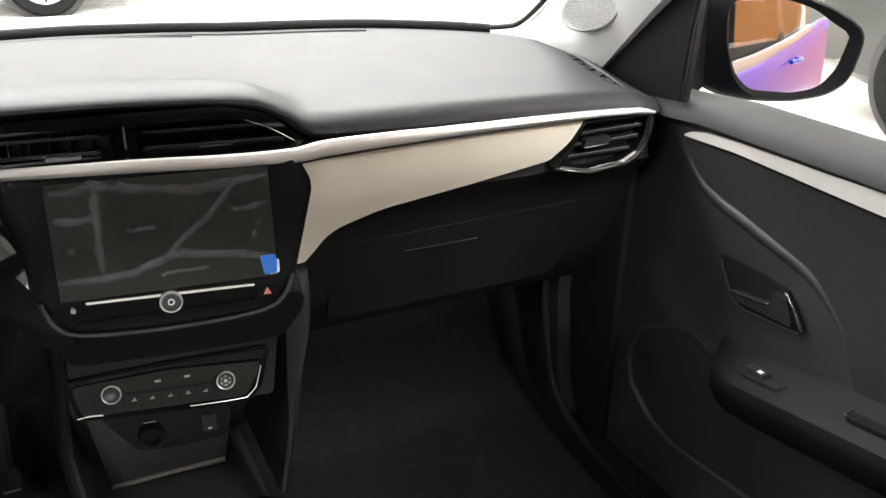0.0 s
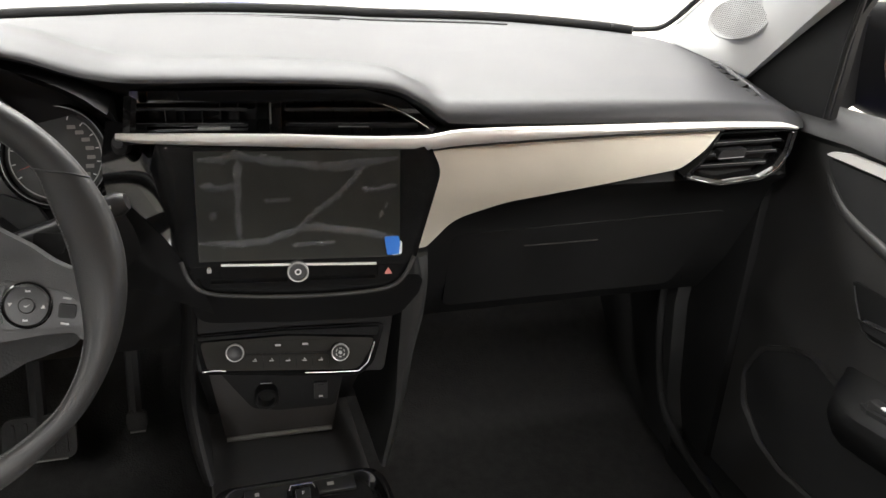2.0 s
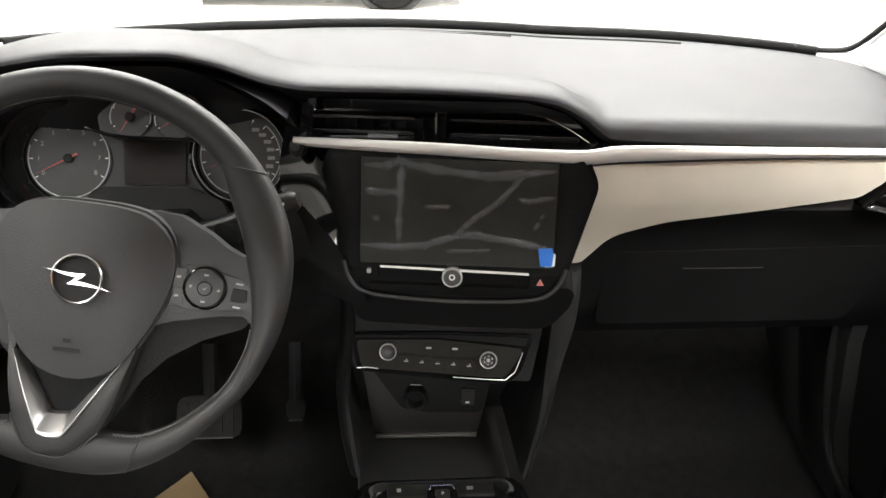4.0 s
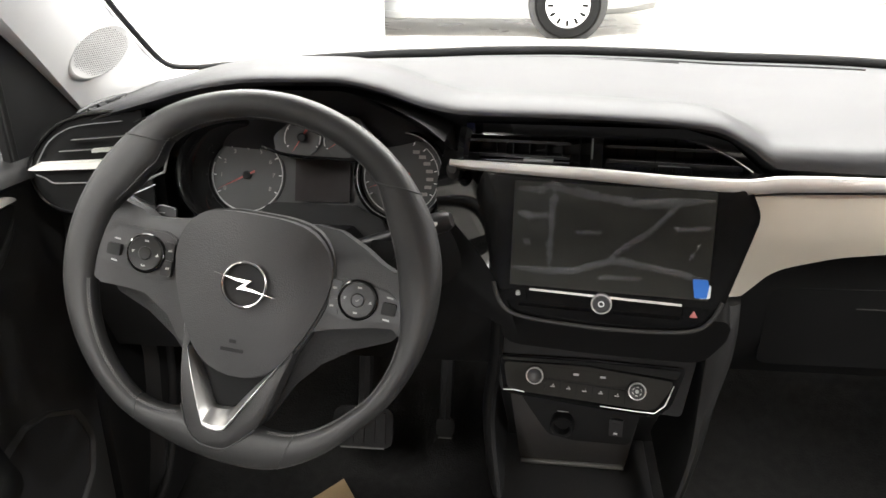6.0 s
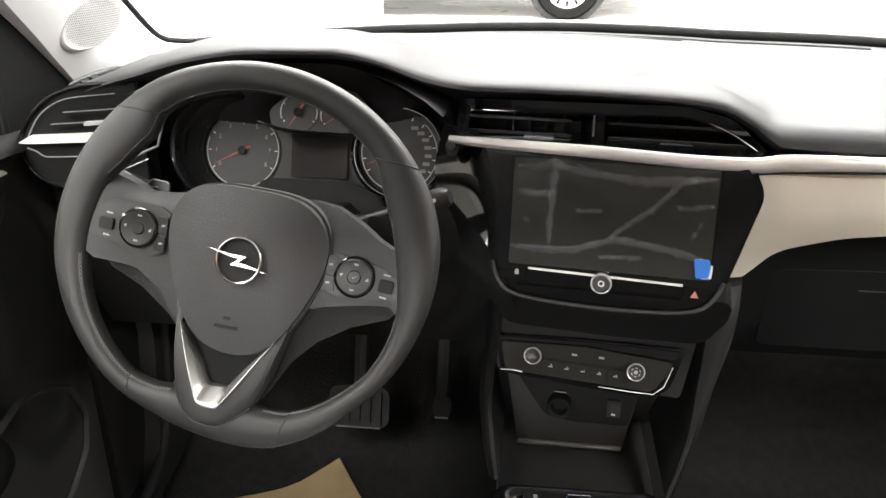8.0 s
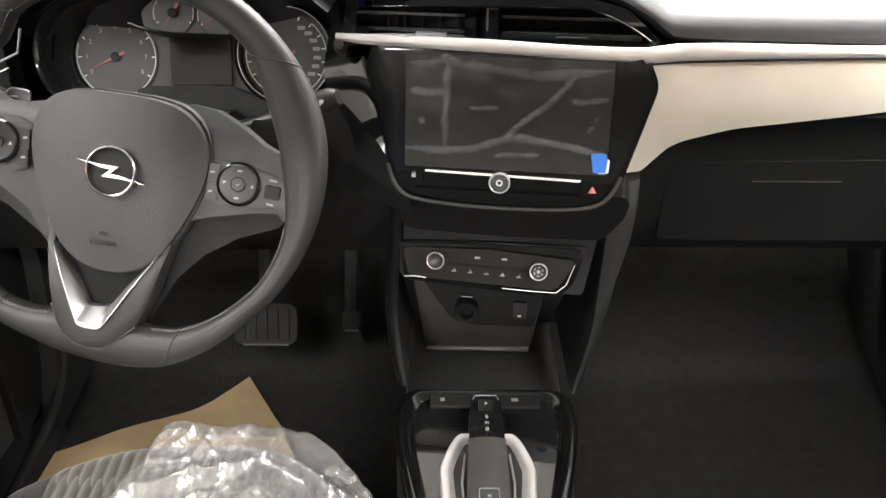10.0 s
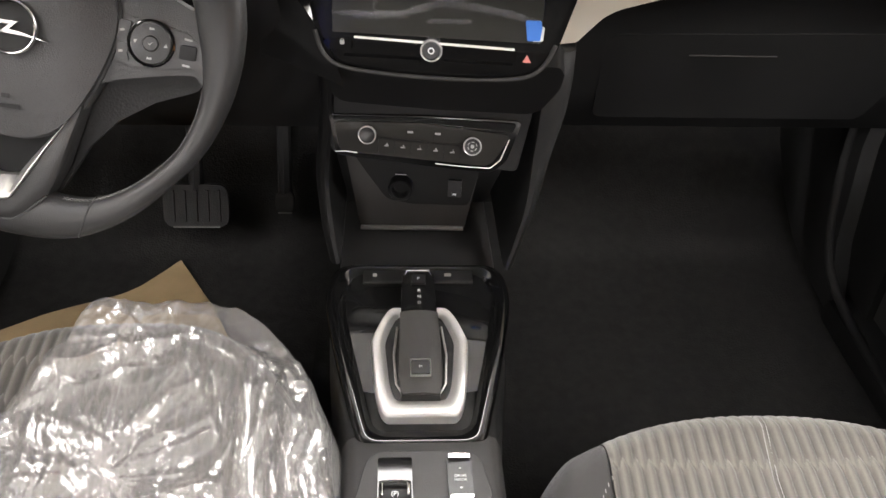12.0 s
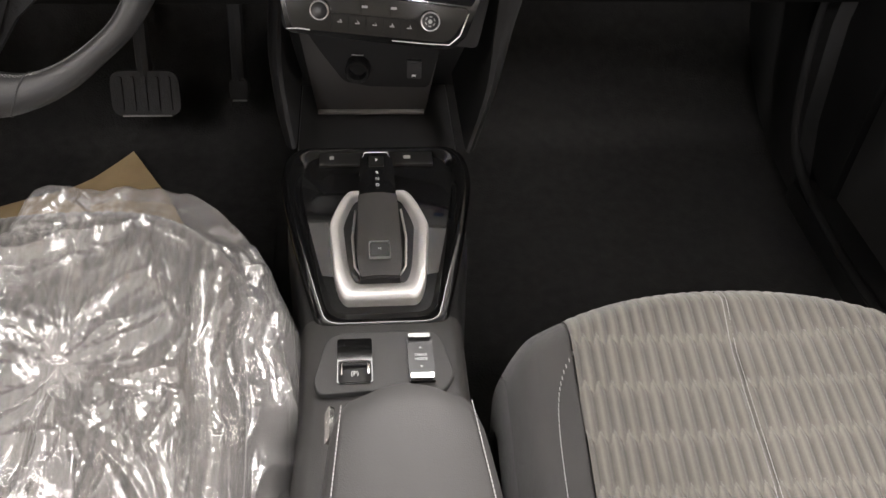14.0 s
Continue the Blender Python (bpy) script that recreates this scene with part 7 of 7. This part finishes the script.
# ---- car shell ----
shell = thing("car_body", 0, -0.6, 0.1, "blue small car body with pale roof lining", "car body", kind="structure")
part("floor_pan", box(-0.74, 0.74, -2.0, 0.62, 0.17, 0.22), M_CARPET, shell, "black carpet floor")
part("toe_board", loft([[Vector((x, y, z)) for y, z in ((-0.10, 0.2195), (0.05, 0.2215), (0.16, 0.226), (0.25, 0.238), (0.33, 0.262), (0.40, 0.305), (0.47, 0.375), (0.53, 0.475), (0.56, 0.60), (0.56, 0.84), (0.66, 0.84), (0.66, 0.2))] for x in (-0.74, 0.74)]), M_CARPET, shell, "black carpet toe board")
for sx in (-1, 1):
    part("kick_panel", loft([[Vector((sx * x, y, z)) for y, z in ((0.60, 0.20), (0.60, 0.86), (0.20, 0.86), (0.225, 0.50), (0.20, 0.34), (0.14, 0.20))] for x in (0.674, 0.70, 0.80)]), M_BLACK, shell, "black footwell side trim")
    part("post_trim", box(min(sx * 0.70, sx * 0.80), max(sx * 0.70, sx * 0.80), 0.10, 0.26, 0.22, 0.86, 0.01), M_GLOVE, shell, "black door post trim")
    part("door_seal", tube([(sx * (0.662 + 0.01 * math.sin(3.1 * i / 24)), *smooth_keys([(0, 0.262, 0.72), (0.25, 0.256, 0.50), (0.4, 0.228, 0.365), (0.5, 0.182, 0.292), (0.6, 0.085, 0.262), (0.75, -0.04, 0.256), (0.9, -0.134, 0.262), (1.0, -0.6, 0.27)], i / 24)) for i in range(25)], 0.0085, 10, flat=0.8), M_GLOVE, shell, "soft black door seal")
    part("sill", box(min(sx * 0.66, sx * 0.78), max(sx * 0.66, sx * 0.78), -2.0, 0.16, 0.2, 0.262, 0.02), M_GLOVE, shell, "black door sill")
    part("side_skin", loft([[Vector((sx * x, y, z + rise * max(0, (z - 0.6) / 0.27))) for x, z in ((0.80, 0.2), (0.84, 0.22), (0.865, 0.40), (0.875, 0.62), (0.868, 0.75), (0.848, 0.818), (0.828, 0.834), (0.80, 0.838))] for y, rise in ((-3.0, 0.16), (-2.6, 0.15), (-2.1, 0.10), (-1.6, 0.06), (-1.2, 0.035), (-0.5, 0.005), (0.3, -0.01), (0.75, -0.03))]), M_BODY_BLUE, shell, "blue painted car side")
    hd = part("door_handle", tube([(sx * 0.872, -1.01, 0.80), (sx * 0.895, -1.05, 0.803), (sx * 0.898, -1.13, 0.806), (sx * 0.872, -1.18, 0.806)], 0.011, 8, flat=0.7), M_BODY_BLUE, shell, "blue outer door handle")
    part("belt_moulding", loft([[Vector((sx * x, y, z + rise)) for x, z in ((0.805, 0.832), (0.805, 0.850), (0.812, 0.854), (0.826, 0.852), (0.836, 0.836), (0.836, 0.826))] for y, rise in ((-2.0, 0.09), (-1.6, 0.06), (-1.2, 0.035), (-0.5, 0.005), (0.11, 0.0))]), M_SILVERTRIM, shell, "grey window moulding")
    part("b_pillar", loft([[Vector((sx * (x + dx), y + dy, z)) for dx, dy in ((0, -0.05), (0.05, -0.05), (0.05, 0.05), (0, 0.05))] for x, y, z in ((0.76, -1.12, 0.86), (0.68, -1.10, 1.2), (0.60, -1.06, 1.40))]), M_BLACK, shell, "black door pillar")
    pane = part("side_window", loft([[Vector((sx * x, y, z)) for x, z in ((0.798, 0.87), (0.795, 0.95), (0.775, 1.15), (0.735, 1.36))] for y in (-2.0, -1.2, -0.6, -0.36)], closed=False, caps=False), M_SIDEPANE, shell, "clear side window glass")
    pane.visible_shadow = False
    part("roof_rail", tube([(sx * 0.60, -0.33, 1.365), (sx * 0.60, -0.8, 1.41), (sx * 0.60, -1.4, 1.41), (sx * 0.60, -2.2, 1.36)], 0.04, 8), M_HEAD, shell)
part("roof_lining", slab(rect(-0.60, 0.60, -2.3, -0.10, 0.12), 0.04, lying(0, 0, 1.44), 0.0, 0.1, lambda u, v: -0.05 * (u / 0.6) ** 2 - 0.05 * max(0, (v + 0.6) / 0.5) ** 2), M_HEAD, shell, "pale grey roof lining")
part("roof_skin", slab(rect(-0.64, 0.64, -2.36, -0.06, 0.14), 0.02, lying(0, 0, 1.475), 0.006, 0.1, lambda u, v: -0.05 * (u / 0.6) ** 2 - 0.05 * max(0, (v + 0.6) / 0.5) ** 2), M_BODY_BLUE, shell, "blue painted roof")
part("tail_panel", loft([[Vector((x, y, z)) for y, z in ((-2.96, 0.20), (-3.02, 0.24), (-3.04, 0.50), (-3.00, 0.80), (-2.94, 0.94), (-2.90, 0.90), (-2.92, 0.20))] for x in (-0.862, -0.6, 0.0, 0.6, 0.862)]), M_BODY_BLUE, shell, "blue painted tail")
# unseen; its height and dark cloth keep bright reflections off the dashboard
part("rear_wall", box(-0.74, 0.74, -2.2, -2.05, 0.2, 1.08, 0.04), M_FABRIC_DARK, shell, "unseen rear seat back, dark to dim gloss reflections")
for sx in (-1, 1):
    part("tailgate_pillar", tube([(sx * 0.70, -2.25, 0.90), (sx * 0.62, -2.28, 1.38)], 0.07, 8), M_HEAD, shell, "pale rear pillar trim")
# unseen too, added with the seat back to darken what the gloss mirrors
part("rear_bench", box(-0.62, 0.62, -2.05, -1.5, 0.22, 0.52, 0.05), M_FABRIC_DARK, shell, "unseen rear bench, dark like the seat back")
part("bonnet", loft([[Vector((x, y, 0.862 + 0.012 * math.exp(-(x / 0.16) ** 2) - 0.05 * (x / 0.75) ** 2 - dz)) for x in (-0.78, -0.6, -0.4, -0.2, -0.08, 0, 0.08, 0.2, 0.4, 0.6, 0.78)] for y, dz in ((0.70, 0.03), (0.80, 0.012), (0.95, 0.002), (1.1, 0.006), (1.4, 0.06), (1.7, 0.16), (1.75, 0.4))], closed=False, caps=False), M_BODY_BLUE, shell, "blue bonnet")


def windscreen():
    rows = []
    for j in range(9):
        t = j / 8
        row = []
        for i in range(21):
            q = -1 + i / 10
            x = q * (0.69 - 0.11 * t)
            k = smooth_keys(PAD, q * 0.68)
            row.append(Vector((x, (k[6] + 0.02) * (1 - t) + (-0.10 - 0.05 * q * q) * t, (k[7]) * (1 - t) + 1.41 * t)))
        rows.append(row)
    w = thing("windscreen", 0, 0.4, 0.92, "clear laminated car windscreen", "windscreen", kind="structure")
    ob = part("pane", loft(rows, closed=False, caps=False), M_PANE, w, "clear glass")
    ob.visible_shadow = False


windscreen()

# ---- door mirrors ----
def mirror(sx):
    d = thing("door_mirror", sx * 0.86, 0.15, 0.86, "black door mirror with clear mirror glass", "door mirror", "door mirrors")
    m = facing(1.01, 0.122, 0.930, 28.45, 3.4) if sx > 0 else facing(-1.01, 0.15, 0.93, -32, 3)

    def around(poly, n=56):
        """The outline met by n rays from its middle, so that outlines match corner by corner."""
        out = []
        poly = [(u * sx, v) for u, v in poly]
        for i in range(n):
            a = 2 * math.pi * i / n
            best = 0.0
            for (u0, v0), (u1, v1) in zip(poly, poly[1:] + poly[:1]):
                du, dv = u1 - u0, v1 - v0
                det = math.cos(a) * dv - math.sin(a) * du
                if abs(det) > 1e-9:
                    r, k = (u0 * dv - v0 * du) / det, (u0 * math.sin(a) - v0 * math.cos(a)) / det
                    if r > 0 and -1e-6 <= k <= 1 + 1e-6:
                        best = max(best, r)
            out.append((best * math.cos(a), best * math.sin(a)))
        return out
    out = around(fillet([(-0.112, 0.070), (-0.106, 0.0), (-0.085, -0.066), (-0.046, -0.0945), (0.022, -0.0935), (0.076, -0.083), (0.1095, -0.060), (0.122, 0.000), (0.1195, 0.0230), (0.096, 0.0410), (0.061, 0.0585), (0.023, 0.072), (-0.049, 0.085)], 0.08, 8))
    ins = around(fillet([(-0.100, 0.062), (-0.094, -0.006), (-0.077, -0.050), (-0.052, -0.0760), (0.020, -0.0795), (0.064, -0.0700), (0.087, -0.037), (0.100, 0.016), (0.074, 0.030), (0.036, 0.054), (-0.003, 0.066), (-0.050, 0.072)], [0.008, 0.08, 0.05, 0.04, 0.08, 0.05, 0.05, 0.012, 0.03, 0.08, 0.08, 0.05], 6))
    rings = [[m @ Vector((u * k + sx * d * max(0, 0.3 - sx * u / 0.12), v * k, n)) for u, v in out] for k, d, n in ((0.95, 0, 0.012), (1.0, -0.004, 0.004), (1.02, -0.03, -0.012), (1.02, -0.055, -0.03), (0.98, -0.066, -0.06), (0.84, -0.05, -0.10), (0.5, 0, -0.12), (0.1, 0, -0.125))]
    part("casing", loft(rings, caps=False), M_CASING, d, "black casing")
    part("rim", band([(u * 0.955, v * 0.955) for u, v in out], ins, m, 0.0125, 0.003, 0.006), M_CASING, d, "black rim")
    part("glass", slab(ins, 0.003, m @ pose(0, 0, 0.003), 0.0, 0.02, lambda u, v: -0.18 * (u * u + v * v)), M_MIRROR, d, "mirror glass")
    part("foot", loft([[Vector((sx * x, y + dy, z + dz)) for dy, dz in ((-0.03, -0.040), (0.05, -0.040), (0.05, 0.10), (-0.02, 0.10))] for x, y, z in ((0.78, 0.16, 0.885), (0.86, 0.19, 0.890), (0.93, 0.23, 0.895))]), M_CASING, d, "black mirror foot")


mirror(1)
mirror(-1)

# ---- other cars in the showroom ----
def wheel_at(parent, x, y, z, r, face):
    """A road wheel; face points out of the car."""
    m = Matrix.Translation((x, y, z)) @ Vector(face).to_track_quat("Z", "Y").to_matrix().to_4x4()
    w = part("wheel", lathe([(r * 0.66, -0.10), (r * 0.9, -0.10), (r * 0.99, -0.07), (r, -0.02), (r * 0.99, 0.03), (r * 0.92, 0.06), (r * 0.70, 0.065), (r * 0.66, 0.045)], m, 48), M_TYRE, parent, "black tyre")
    part("hubcap", lathe([(r * 0.67, 0.02), (r * 0.67, 0.052), (r * 0.60, 0.062), (r * 0.35, 0.060), (r * 0.15, 0.07), (0, 0.07)], m, 40), M_HUBCAP, w, "pale wheel cover")
    for i in range(12):
        a = 2 * math.pi * i / 12
        part("slot", slab(rect(-0.012, 0.012, -0.028, 0.028, 0.008), 0.004, m @ pose(r * 0.52 * math.cos(a), r * 0.52 * math.sin(a), 0.0665, 0, 0, math.degrees(a) - 90)), M_TYRE, w)


def parked_car(name, m, paint, label, height, wheels, length=4.2):
    """A plain parked car: its side runs along local x, facing local -y."""
    c = new(name)
    c.matrix_basis = m
    tagged(c, label, "car", "cars in the showroom")
    h = height
    sec = []
    prof = [(-0.50, 0.46, 0.62, 0.75), (-0.47, 0.24, 0.85, 0.84), (-0.40, 0.20, 0.95, 0.88), (-0.25, 0.18, h - 0.15, 0.90), (-0.15, 0.18, h, 0.90), (0.15, 0.18, h, 0.90), (0.25, 0.18, h - 0.25, 0.90), (0.33, 0.19, 0.98, 0.88), (0.42, 0.22, 0.92, 0.84), (0.48, 0.26, 0.80, 0.76), (0.50, 0.40, 0.66, 0.66)]
    for s, z0, z1, w in prof:
        x = s * length
        sec.append([m @ Vector((x, y, z)) for y, z in ((-w, z0 + 0.06), (-w - 0.01, 0.5 * (z0 + min(z1, 0.9))), (-w * 0.97, min(z1, 0.9)), (-w * 0.72, z1), (w * 0.72, z1), (w * 0.97, min(z1, 0.9)), (w, z0 + 0.06), (w * 0.9, z0), (-w * 0.9, z0))])
    part("body", loft(sec), paint, c, "painted body")
    part("sill_trim", box(-length * 0.24, length * 0.22, -0.925, -0.90, 0.18, 0.25, 0.01, m), M_SATINGREY, c, "grey sill trim")
    for s in wheels:
        part("wheel_arch", lathe([(0.0, 0.0), (0.36, 0.0), (0.37, 0.02), (0.36, 0.03), (0.0, 0.03)], m @ pose(s, -0.905, 0.32, 90), 36), M_VOID, c, "dark wheel arch")
        p = m @ Vector((s, -0.93, 0.31))
        f = m.to_3x3() @ Vector((0, -1, 0))
        wheel_at(c, p.x, p.y, p.z, 0.31, f)
    part("side_window", slab(fillet([(-0.30 * length, 0.95), (0.20 * length, 0.95), (0.13 * length, h - 0.10), (-0.20 * length, h - 0.10)], 0.05), 0.02, m @ pose(0, -0.89, 0, 78)), M_PIANO, c, "dark side window")
    return c


parked_car("silver_car", pose(-1.12, 8.23, 0.0, 0, 0, 0), M_BODY_SILVER, "silver car parked beyond the windscreen on white floor", 1.75, (-1.25, 1.285), 4.4)
parked_car("grey_car", pose(4.68, 0.36, 0.0, 0, 0, -90), M_BODY_GREY, "grey car parked beside the passenger door", 1.55, (-1.25, 1.25), 4.3)
parked_car("dark_car", pose(-3.1, 1.1, 0.0, 0, 0, 92), M_BODY_DARK, "black car parked on the driver side", 1.5, (-1.25, 1.25), 4.1)
board = thing("display_board", -3.0, 7.0, 0.0, "plain white showroom display board standing on the floor", "display board")
part("panel", box(-4.6, -1.535, 6.95, 7.03, 0.0, 2.6, 0.01), M_WALL, board)
